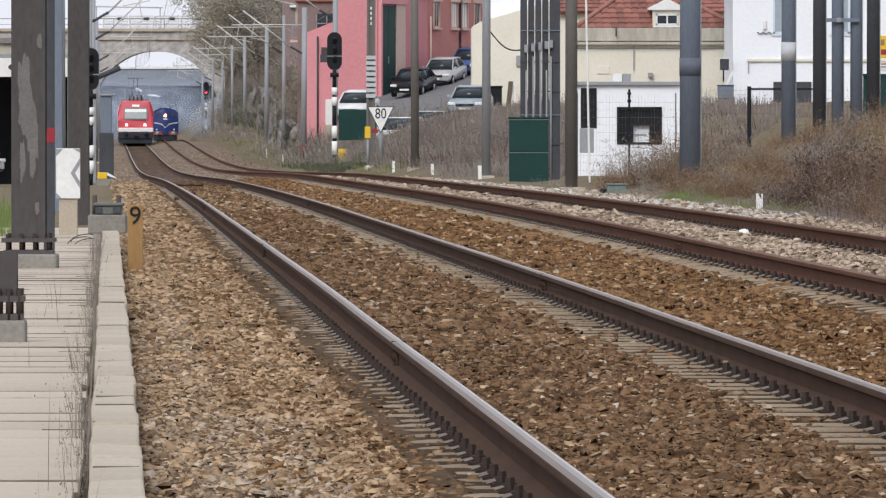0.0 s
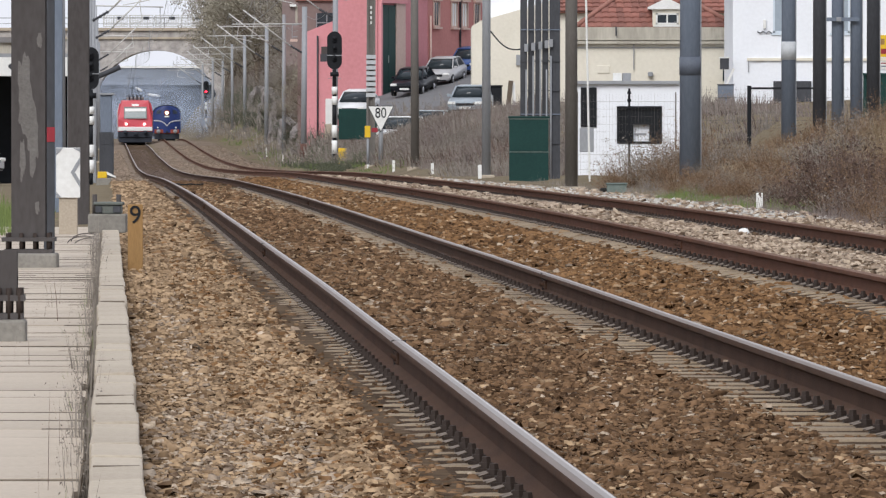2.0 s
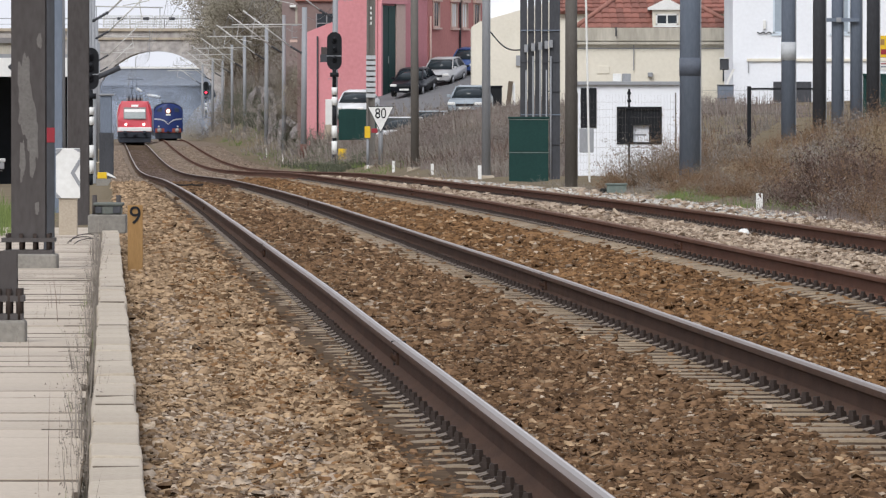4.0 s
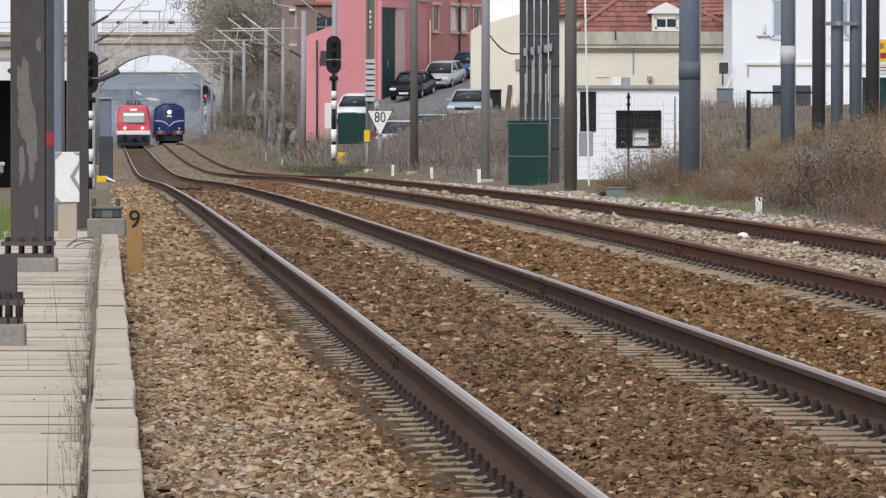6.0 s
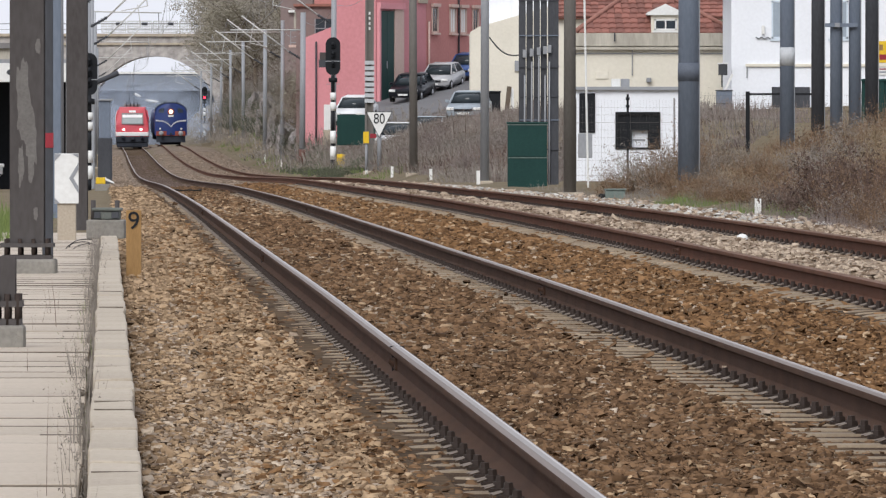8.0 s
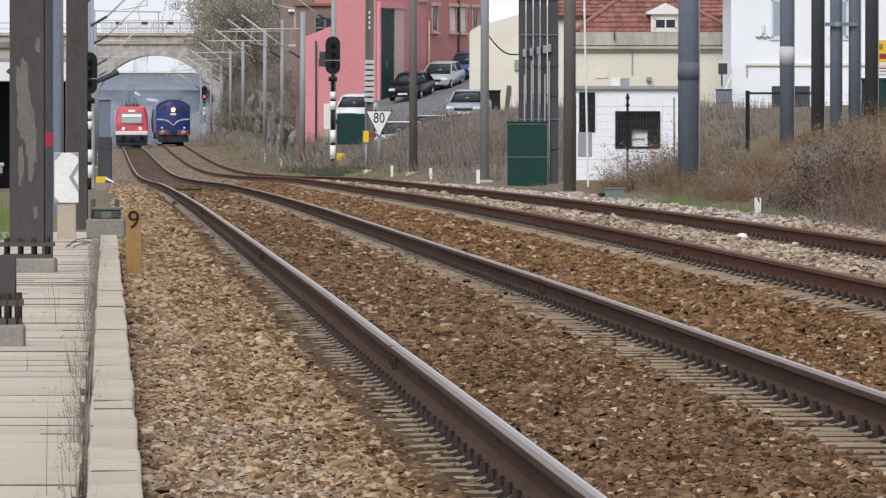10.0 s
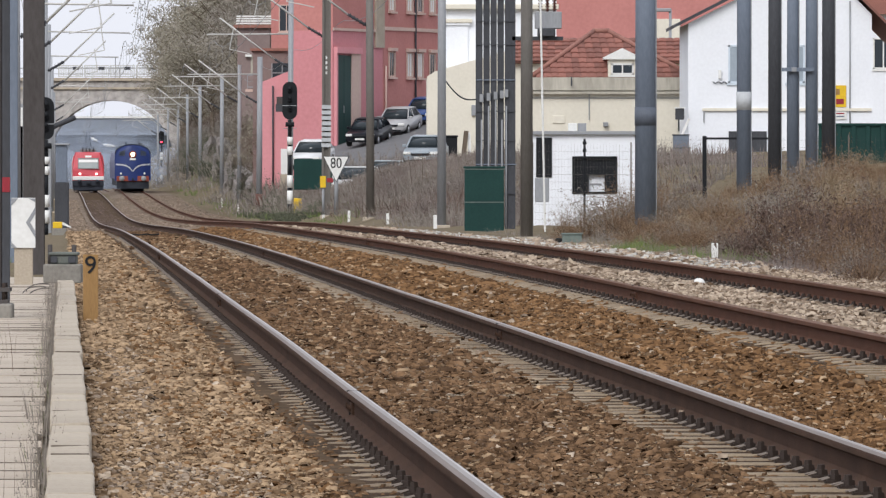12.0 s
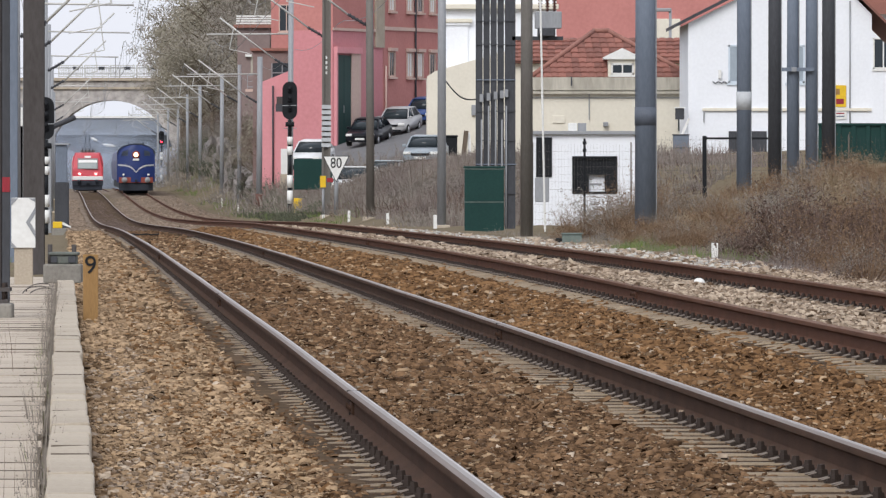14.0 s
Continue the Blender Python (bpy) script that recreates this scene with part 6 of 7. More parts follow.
on_front(-0.98, 0.98, 2.12, 3.15, 0.012, TRAIN_GREY, "windscreen_surround", cab, "grey windscreen surround")
on_front(-0.90, 0.90, 2.20, 2.72, 0.03, SHINY_PANE, "windscreen", cab, "windscreen coloured pale grey for reflected sky")
on_front(-0.90, 0.90, 2.74, 3.0, 0.03, TRAIN_WHITE, "destination_panel", cab, "pale panel over the windscreen")
on_front(-0.3, 0.3, 3.2, 3.38, 0.02, TRAIN_WHITE, "destination_panel", cab, "small pale display")
part("bumper_band", boxed(-1.47, 1.47, 0.02, 0.5, 1.06, 1.42, bevel=0.05), TRAIN_WHITE, cab, "white bumper band")
part("skirt", boxed(-1.46, 1.46, 0.1, 0.6, 0.5, 1.02, bevel=0.05), TRAIN_DARK, cab, "dark lower skirt")
part("obstacle_deflector", boxed(-1.40, 1.40, 0.2, 0.9, 0.08, 0.56, bevel=0.05), TRAIN_DARK, red_train)
for sx in (-1, 1):
    part("headlight", rodded((sx * 0.78, 0.05, 1.66), (sx * 0.78, 0.18, 1.66), 0.12, n=16), TAIL, cab, "lit headlight")
    part("mirror", boxed(sx * 1.36 - 0.06, sx * 1.36 + 0.06, 0.6, 0.7, 2.2, 2.6, bevel=0.02), TRAIN_DARK, cab)
    part("buffer", rodded((sx * 0.85, -0.25, 0.95), (sx * 0.85, 0.15, 0.95), 0.16, n=14), TRAIN_DARK, red_train)
part("coupler", boxed(-0.18, 0.18, -0.3, 0.2, 0.72, 0.96, bevel=0.03), TRAIN_DARK, red_train)
part("roof_equipment", boxed(-0.75, 0.75, 5.0, 9.0, 3.66, 3.98, bevel=0.05), TRAIN_GREY, red_train)
bm = bmesh.new()
for sx in (-0.35, 0.35):
    rod(bm, (sx, 6.0, 3.95), (sx * 0.6, 7.6, 4.7), 0.025, n=6)
    rod(bm, (sx * 0.6, 7.6, 4.7), (sx * 0.4, 6.3, 5.6), 0.018, n=6)
rod(bm, (-0.75, 6.3, 5.62), (0.75, 6.3, 5.62), 0.02, n=6)
part("pantograph", bm, TRAIN_DARK, red_train, "dark raised pantograph")
for i in range(4):
    part("roof_insulator", rodded((-0.5 + 0.33 * i, 4.6, 3.75), (-0.5 + 0.33 * i, 4.6, 4.15), 0.06, n=8), TRAIN_DARK, red_train)

# blue diesel locomotive
locomotive = thing("locomotive", "dark blue diesel locomotive with white front stripes", "locomotive", pose(right_x(930), 930, right_z(930), 0, 0, TURN))
W = 2.9
bm = body_shell(W, 0.95, 3.72, 0.35, 14.5, 0.62, 0.10, n=12)
part("body", bm, TRAIN_BLUE, locomotive)
bm = bmesh.new()
cols, rows = 14, 10
gridv = []
for j in range(rows + 1):
    z = 0.85 + 2.82 * j / rows
    line = []
    for i in range(cols + 1):
        s = -1 + 2 * i / cols
        lim = 1.45 if z < 3.0 else 1.45 * math.sqrt(max(0.02, 1 - ((z - 3.0) / 0.74) ** 2))
        bulge = 0.42 * s * s + (0.10 * (z - 1.9) if z > 1.9 else 0.0)
        line.append(bm.verts.new((s * lim, bulge - 0.08, z)))
    gridv.append(line)
for j in range(rows):
    for i in range(cols):
        f = bm.faces.new((gridv[j][i], gridv[j][i + 1], gridv[j + 1][i + 1], gridv[j + 1][i]))
        f.smooth = True
nose = part("cab_front", bm, TRAIN_BLUE, locomotive, "rounded blue cab front")


def nose_y(x, z):
    s = min(1.0, abs(x) / 1.45)
    return 0.42 * s * s + (0.10 * (z - 1.9) if z > 1.9 else 0.0) - 0.08


# white wing stripes that meet in a point
bm = bmesh.new()
for sx in (-1, 1):
    pts = [(0.02, 1.62), (0.22, 1.86), (0.48, 2.03), (0.80, 2.12), (1.38, 2.16)]
    for (xa, za), (xb, zb) in zip(pts, pts[1:]):
        for k in range(3):
            a, b = k / 3, (k + 1) / 3
            x0, x1, z0, z1 = xa + (xb - xa) * a, xa + (xb - xa) * b, za + (zb - za) * a, za + (zb - za) * b
            v = [bm.verts.new((sx * q, nose_y(q, r) - 0.03, r)) for q, r in ((x0, z0 - 0.065), (x1, z1 - 0.065), (x1, z1 + 0.065), (x0, z0 + 0.065))]
            bm.faces.new(v if sx > 0 else v[::-1])
bmesh.ops.solidify(bm, geom=bm.faces[:], thickness=0.03)
part("stripe", bm, TRAIN_WHITE, nose, "white winged stripe")
for sx in (-1, 1):
    bm = bmesh.new()
    v = [bm.verts.new((sx * q, nose_y(q, r) - 0.03, r)) for q, r in ((0.62, 2.86), (1.10, 2.86), (1.06, 3.18), (0.62, 3.32))]
    bm.faces.new(v if sx > 0 else v[::-1])
    bmesh.ops.solidify(bm, geom=bm.faces[:], thickness=0.02)
    part("cab_window", bm, CAB_PANE, nose, "dull grey cab window")
    part("buffer", rodded((sx * 0.88, -0.55, 1.02), (sx * 0.88, 0.2, 1.02), 0.09, n=12), TRAIN_DARK, locomotive)
    part("buffer_head", rodded((sx * 0.88, -0.62, 1.02), (sx * 0.88, -0.55, 1.02), 0.22, n=18), STEEL_GREY, locomotive, "grey round buffer head")
    part("marker_lamp", rodded((sx * 0.95, -0.02, 1.42), (sx * 0.95, 0.3, 1.42), 0.09, n=12), SIGN_WHITE, nose)
bm = bmesh.new()
edge = [(1.42 * math.cos(a), 0.30 + 0.12, 3.02 + 0.74 * math.sin(a)) for a in [math.pi * i / 16 for i in range(17)]]
for a, b in zip(edge, edge[1:]):
    rod(bm, a, b, 0.055, n=6)
part("roof_edge", bm, TRAIN_DARK, nose, "dark roof edge")
part("headlight", rodded((0, -0.12, 2.95), (0, 0.3, 2.95), 0.17, n=20), LAMP, nose, "bright lit headlamp")
# warm glow round the headlamp, painted as a dull red disc
part("lamp_halo", rodded((0, -0.05, 2.95), (0, 0.28, 2.95), 0.30, n=20), node_material("dull_red", (0.28, 0.06, 0.04), (0.18, 0.04, 0.03), 0.6), nose, "dull red disc for the headlamp's halo")
part("number_plate", boxed(-0.24, 0.24, -0.08, 0.3, 2.50, 2.66, bevel=0.01), TRAIN_WHITE, nose, "pale plate")
part("buffer_beam", boxed(-1.3, 1.3, -0.05, 0.4, 0.80, 1.22, bevel=0.02), bpy.data.materials["dull_red"], locomotive, "dull red buffer beam")
part("coupling_hook", boxed(-0.08, 0.08, -0.35, 0.0, 0.88, 1.06, bevel=0.02), TRAIN_DARK, locomotive)
part("pilot", boxed(-1.30, 1.30, 0.05, 0.5, 0.2, 0.80, bevel=0.03), TRAIN_DARK, locomotive, "dark pilot")
part("underframe", boxed(-1.2, 1.2, 1.0, 13.6, 0.35, 0.95), TRAIN_DARK, locomotive)
for yy in (2.0, 4.4, 9.8, 12.2):
    part("wheelset", rodded((-0.9, yy, 0.5), (0.9, yy, 0.5), 0.5, n=18), TRAIN_DARK, locomotive)
for sx in (-0.55, 0.55):
    part("horn", rodded((sx, 0.8, 3.65), (sx, 0.8, 3.95), 0.06, n=8), TRAIN_DARK, locomotive)
for i in range(3):
    y0 = 16.0 + i * 23.5
    part("coach_body", body_shell(2.8, 1.0, 3.6, y0, y0 + 22.8, 0.5, 0.1), TRAIN_BLUE, locomotive, "dark blue coach behind")
    part("coach_underframe", boxed(-1.2, 1.2, y0 + 1, y0 + 21.8, 0.4, 1.0), TRAIN_DARK, locomotive)


# ---- plants ----
def blades(name, label, material, seed, roots, height, width, lean, category="grass", leaves=0):
    """Many thin stems, each a tapered strip of two pieces, with optional small leaves; roots is an array of x, y, z, scale."""
    rng = np.random.default_rng(seed)
    n = len(roots)
    a = rng.uniform(0, 6.283, n)
    h = height * roots[:, 3] * rng.uniform(0.45, 1.2, n)
    d = (np.stack((np.cos(a), np.sin(a)), -1) * 0.35 + roots[:, 4:6]) * (lean * h * rng.uniform(0.3, 1.0, n))[:, None]
    w = width * rng.uniform(0.6, 1.3, n)
    b = rng.uniform(0, 6.283, n)
    side = np.stack((np.cos(b), np.sin(b) * 0.3, np.zeros(n)), -1) * w[:, None]
    p0 = roots[:, :3]
    p1 = p0 + np.concatenate((d * 0.4, (h * 0.6)[:, None]), 1)
    p2 = p0 + np.concatenate((d, h[:, None]), 1)
    v = np.stack((p0 - side, p0 + side, p1 + side * 0.8, p1 - side * 0.8, p2), 1).reshape(-1, 3)
    k = 5 * np.arange(n)[:, None]
    quads = (np.array([[0, 1, 2, 3]]) + k)
    tris = (np.array([[3, 2, 4]]) + k)
    verts, faces = [v], []
    loops = [quads.reshape(-1), tris.reshape(-1)]
    starts = np.concatenate((np.arange(n) * 4, n * 4 + np.arange(n) * 3))
    if leaves:
        m = n * leaves
        i = np.repeat(np.arange(n), leaves)
        f = rng.uniform(0.25, 1.05, m)[:, None]
        c = p0[i] * (1 - f) + p2[i] * f + rng.normal(0, 0.02, (m, 3)) * (roots[i, 3:4])
        e1 = rng.normal(0, 1, (m, 3))
        e1 /= np.linalg.norm(e1, axis=1)[:, None]
        e2 = np.cross(e1, rng.normal(0, 1, (m, 3)))
        e2 /= np.linalg.norm(e2, axis=1)[:, None]
        s = (width * rng.uniform(1.2, 3.0, m))[:, None]
        lv = np.stack((c - e1 * s, c + e2 * s * 0.9, c + e1 * s), 1).reshape(-1, 3)
        verts.append(lv)
        base = len(v)
        loops.append(base + np.arange(3 * m))
        starts = np.concatenate((starts, n * 7 + np.arange(m) * 3))
    verts = np.concatenate(verts)
    loops = np.concatenate(loops)
    me = bpy.data.meshes.new(name)
    me.vertices.add(len(verts))
    me.vertices.foreach_set("co", verts.reshape(-1))
    me.loops.add(len(loops))
    me.loops.foreach_set("vertex_index", loops)
    me.polygons.add(len(starts))
    me.polygons.foreach_set("loop_start", starts)
    me.update(calc_edges=True)
    me.materials.append(material)
    return tagged(new(name, me), label, category, kind="stuff")


def clumps(seed, count, area, per, spread, tall=None):
    """Roots in clumps over a stretch of the plan: area is u0, u1, y0, y1."""
    rng = np.random.default_rng(seed)
    out = []
    u0, u1, y0, y1 = area
    while len(out) < count:
        u, y = rng.uniform(u0, u1), rng.uniform(y0, y1)
        k = tall(u, y) if tall else 1.0
        if k <= 0.02:
            if rng.random() < 0.999:
                count -= 1
                continue
        z = ground(u, y) - 0.04
        sc = k * rng.uniform(0.6, 1.25)
        r = rng.normal(0, spread, (per, 2)) * (0.6 + 0.5 * sc)
        fall = np.exp(-(r ** 2).sum(1) / (2 * (spread * 1.2) ** 2))
        out.append(np.column_stack((u_to_x(u, y) + r[:, 0], y + r[:, 1], np.full(per, z), sc * (0.12 + 0.98 * fall), r / (spread * 1.5))))
    return np.concatenate(out)


def bank_tall(u, y):
    """Where scrub grows: nothing on the stones, low at the edge, tall on the bank."""
    edge = 10.5 + 0.45 * noise.noise((y * 0.08, 0, 0)) + float(np.interp(y, [140, 170, 185, 215], [0, 0.3, 1.0, 3.0]))
    lump = 0.75 + 0.75 * noise.noise((u * 0.55, y * 0.12, 4.0))
    return max(0.0, float(np.interp(u - edge, [0, 0.7, 2.0, 6], [0, 0.55, 1.0, 0.9])) * lump)


def patchy(u, y):
    return max(0.0, 0.35 + 1.6 * noise.noise((u * 0.9, y * 0.13, 2.0)))


blades("dry_scrub", "low brown dry scrub covering the bank", SCRUB_DARK, 11, clumps(21, 560, (10.4, 19.5, 100, 215), 40, 0.42, bank_tall), 0.46, 0.004, 0.8, "scrub", leaves=5)
blades("dry_grass", "straw coloured dry tufts on the bank", STRAW, 12, clumps(22, 420, (10.4, 19.5, 100, 215), 30, 0.26, bank_tall), 0.55, 0.004, 0.7, "grass", leaves=4)


def bush_mesh(seed, material):
    """A twiggy dome: bent stems spread from the foot, each with small dry leaves."""
    rng = np.random.default_rng(seed)
    vs, fs = [], []
    for i in range(210):
        a, e = rng.uniform(0, 6.283), math.acos(rng.uniform(0.12, 0.98))
        far = rng.uniform(0.65, 1.08) * (1 + 0.22 * math.sin(3 * a + seed))
        tip = np.array((math.cos(a) * math.sin(e) * 0.95, math.sin(a) * math.sin(e) * 0.95, 0.10 + math.cos(e) * 0.92)) * far
        mid = tip * (0.55, 0.55, 0.42)
        w = np.array((math.sin(a), -math.cos(a), 0)) * 0.0045
        n = len(vs)
        vs += [tuple(q) for q in (mid * 0.1 - w, mid * 0.1 + w, mid + w, mid - w, tip)]
        fs += [(n, n + 1, n + 2, n + 3), (n + 3, n + 2, n + 4)]
        for k in range(11):
            f = rng.uniform(0.15, 1.05)
            c = mid + (tip - mid) * f + rng.normal(0, 0.035, 3)
            e1, e2 = rng.normal(0, 0.014, 3), rng.normal(0, 0.011, 3)
            n = len(vs)
            vs += [tuple(c - e1), tuple(c + e2), tuple(c + e1)]
            fs.append((n, n + 1, n + 2))
    me = bpy.data.meshes.new("foliage")
    me.from_pydata(vs, [], fs)
    me.materials.append(material)
    return me


BUSHES = [(bush_mesh(1, SCRUB_DARK), "reddish brown dry bush on the bank"), (bush_mesh(2, SCRUB_GREY), "grey-brown twiggy bush on the bank"), (bush_mesh(3, SCRUB_DARK), "low brown dry bush on the bank"), (bush_mesh(4, STRAW), "straw coloured dry bush on the bank")]
brng = random.Random(12)
placed = []
while len(placed) < 150:
    u, y = (brng.uniform(10.7, 18.5), 119 + 92 * brng.random() ** 1.3) if len(placed) % 3 else (brng.uniform(10.6, 13.2), brng.uniform(98, 172))
    k = bank_tall(u, y)
    if k < 0.12 or any(abs(u - a) < 0.5 and abs(y - b) < 1.3 for a, b in placed):
        continue
    placed.append((u, y))
    x, _, z = spot(u, y)
    me, label = BUSHES[(len(placed) * 7) % 10 % 4 if u > 12.5 else (0, 2, 1)[len(placed) % 3]]
    s = brng.uniform(0.5, 0.85) * (0.6 + 0.4 * k)
    t = thing("bush", label, "bush", pose(x, y, z - 0.03, 0, 0, brng.uniform(0, 360)) @ Matrix.Diagonal((s * 1.15, s * 1.15, s, 1)), group="dry bushes on the bank")
    tagged(part("foliage", me, None, t), kind="stuff")
# darker bushes at the foot of the bank, and scrub in front of the hut
DARK_BUSH = (bush_mesh(5, DARK_TWIGS), "dark purplish brown bush at the foot of the bank")
for k, (u, y, s) in enumerate(((10.35, 121.5, 1.2), (10.75, 119, 1.1), (10.2, 127.5, 0.7), (11.0, 124, 1.05), (10.6, 114, 0.8), (11.1, 116, 0.95), (10.5, 109, 0.8), (10.9, 105, 0.9), (11.4, 120, 1.0), (11.5, 111, 0.9), (10.95, 128, 0.85), (11.3, 133, 0.8), (9.95, 112, 0.7), (10.35, 115, 0.75), (10.55, 117.5, 0.8), (9.8, 109, 0.7), (10.6, 120, 0.9), (9.6, 106, 0.65), (8.35, 88, 0.45), (8.7, 92, 0.55), (8.5, 90, 0.45), (8.9, 95, 0.6), (9.1, 98, 0.65), (9.15, 101, 0.65), (8.8, 97, 0.45), (9.35, 104, 0.65), (9.3, 107, 0.6), (9.6, 110, 0.65))):
    x, _, z = spot(u, y)
    me, label = DARK_BUSH if k in (0, 1, 2, 3, 5, 6, 10, 12, 13, 20, 23, 26, 29) else BUSHES[(2, 0, 2, 1)[k % 4]]
    t = thing("bush", label, "bush", pose(x, y, z - 0.05, 0, 0, brng.uniform(0, 360)) @ Matrix.Diagonal((s, s, s * 1.05, 1)), group="dry bushes on the bank")
    tagged(part("foliage", me, None, t), kind="stuff")
for k, (u, y, s) in enumerate(((11.0, 184, 0.70), (11.4, 186, 0.95), (11.9, 185, 1.15), (12.5, 187, 1.2), (13.1, 188, 1.2), (12.1, 190, 1.2), (11.8, 181, 0.75), (12.5, 180, 0.8), (13.0, 183, 0.9))):
    x, _, z = spot(u, y)
    me, label = BUSHES[(0, 2, 1)[k % 3]]
    t = thing("bush", label, "bush", pose(x, y, z - 0.05, 0, 0, brng.uniform(0, 360)) @ Matrix.Diagonal((s, s, s, 1)), group="dry bushes on the bank")
    tagged(part("foliage", me, None, t), kind="stuff")
VERGE_BUSHES = [bush_mesh(6, SCRUB_MAUVE), bush_mesh(7, SCRUB_GREY)]
for i in range(22):
    u, y = brng.uniform(10.9, 14.5), brng.uniform(250, 345)
    x, _, z = spot(u, y)
    me = VERGE_BUSHES[i % 2]
    s = brng.uniform(0.6, 1.1)
    t = thing("bush", "dull mauve-brown bush on the far verge", "bush", pose(x, y, z - 0.03, 0, 0, brng.uniform(0, 360)) @ Matrix.Diagonal((s * 1.15, s * 1.15, s, 1)), group="dry bushes on the verge")
    tagged(part("foliage", me, None, t), kind="stuff")
blades("green_grass", "green grass tufts at the edge of the stones", GRASS, 14, clumps(24, 800, (9.5, 11.0, 121, 160), 26, 0.13, patchy), 0.24, 0.004, 0.9)
blades("dry_grass", "dull mauve-brown grass on the far verge", SCRUB_MAUVE, 15, clumps(25, 800, (10.6, 22, 242, 440), 34, 0.5, lambda u, y: float(np.interp(u, [10.6, 12, 22], [0.35, 0.9, 0.8])) * (0.8 + 0.5 * noise.noise((u * 0.4, y * 0.05, 1.0)))), 0.75, 0.011, 0.7, leaves=3)
blades("dry_scrub", "grey-brown scrub on the far verge", SCRUB_GREY, 16, clumps(26, 900, (10.6, 20, 242, 430), 36, 0.5, lambda u, y: max(0.0, 0.6 + 0.9 * noise.noise((u * 0.5, y * 0.06, 6.0)))), 0.8, 0.012, 0.8, "scrub", leaves=3)
blades("dry_scrub", "dark brown scrub on the far verge", DARK_TWIGS, 37, clumps(38, 260, (10.6, 20, 242, 430), 36, 0.5, patchy), 0.85, 0.011, 0.8, "scrub", leaves=4)
blades("green_grass", "green weeds at the foot of the cutting", GRASS, 17, clumps(27, 300, (9.4, 11.4, 300, 700), 24, 0.3, patchy), 0.35, 0.012, 0.9, leaves=2)
blades("green_weeds", "dull green weeds under the signal", SHRUB, 47, clumps(48, 420, (9.7, 11.6, 345, 470), 26, 0.3, patchy), 0.55, 0.012, 0.9, "weeds", leaves=4)
blades("dry_scrub", "grey-brown scrub over the rock cutting", SCRUB_GREY, 18, clumps(28, 800, (9.8, 22, 425, 900), 22, 0.9, lambda u, y: float(np.interp(u, [9.8, 12], [0.35, 1])) * (0.9 + 0.6 * noise.noise((u * 0.3, y * 0.03, 1.0)))), 1.4, 0.022, 0.8, "scrub", leaves=5)
blades("green_grass", "bright green grass beyond the columns", GRASS, 19, clumps(29, 160, (-2.6, -1.15, 92, 150), 40, 0.14), 0.42, 0.007, 0.5)
blades("dry_weeds", "thin grey dry weed stalks in the kerb gap", SCRUB_GREY, 20, clumps(30, 210, (-0.15, -0.065, 24, 92), 11, 0.024, lambda u, y: 0.5 + 0.9 * abs(noise.noise((y * 0.9, 0, 5.0)))), 0.60, 0.0028, 0.30, "weeds", leaves=6)
blades("dry_weeds", "sparse grey stalks between walkway slabs", DARK_TWIGS, 31, clumps(32, 14, (-0.6, -0.15, 25, 60), 2, 0.02), 0.65, 0.0018, 0.2, "weeds", leaves=7)
blades("dry_grass", "short dry grass beside the pale stones", SCRUB_GREY, 41, clumps(42, 420, (9.9, 12.0, 92, 200), 22, 0.25, lambda u, y: 0.5 + 0.5 * noise.noise((u, y * 0.2, 8.0))), 0.30, 0.004, 0.8, leaves=3)
blades("dry_grass", "short dry grass at the foot of the bank", SCRUB_MAUVE, 51, clumps(52, 260, (8.4, 9.9, 84, 114), 22, 0.2), 0.22, 0.004, 0.8, leaves=3)
blades("green_weeds", "small green weeds in the kerb gap", GRASS, 33, clumps(34, 26, (-0.16, -0.07, 24, 60), 16, 0.03), 0.26, 0.003, 0.6, "weeds")


def tree_meshes(seed, leaf_mat, tall=9.0, wide=3.2, leaf=0.135, clumps_n=105, per=23):
    rng = random.Random(seed)
    bm = bmesh.new()
    rod(bm, (0, 0, -0.5), (0.15, 0, tall * 0.45), 0.22, 0.13, n=8)
    rod(bm, (0.15, 0, tall * 0.45), (0.0, 0.1, tall * 0.8), 0.13, 0.04, n=7)
    tips = []
    for i in range(16):
        z = tall * rng.uniform(0.22, 0.72)
        a = rng.uniform(0, 6.283)
        r = wide * rng.uniform(0.45, 0.9)
        p = Vector((0.1, 0, z))
        q = p + Vector((math.cos(a) * r, math.sin(a) * r, tall * rng.uniform(0.12, 0.3)))
        rod(bm, p, q, 0.07, 0.02, n=5)
        tips.append(q)
        for k in range(3):
            s = p.lerp(q, rng.uniform(0.4, 0.9))
            e = s + Vector((rng.uniform(-1, 1), rng.uniform(-1, 1), rng.uniform(0.2, 1.2)))
            rod(bm, s, e, 0.03, 0.01, n=4)
            tips.append(e)
    trunk = mesh_of("trunk", bm, BARK)
    vs, fs = [], []
    for i in range(clumps_n):
        c = rng.choice(tips) + Vector((rng.gauss(0, 0.5), rng.gauss(0, 0.5), rng.gauss(0, 0.5)))
        rad = rng.uniform(0.35, 0.9)
        for k in range(per):
            p = c + Vector((rng.gauss(0, 0.5), rng.gauss(0, 0.5), rng.gauss(0, 0.4))) * rad
            e1 = Vector((rng.gauss(0, 1), rng.gauss(0, 1), rng.gauss(0, 1))).normalized() * leaf * rng.uniform(0.5, 1.3)
            e2 = e1.orthogonal().normalized() * leaf * 0.45
            n = len(vs)
            vs += [p - e1, p + e2 * 1.4, p + e1]
            fs.append((n, n + 1, n + 2))
    crown = bpy.data.meshes.new("crown")
    crown.from_pydata(vs, [], fs)
    crown.materials.append(leaf_mat)
    return trunk, crown


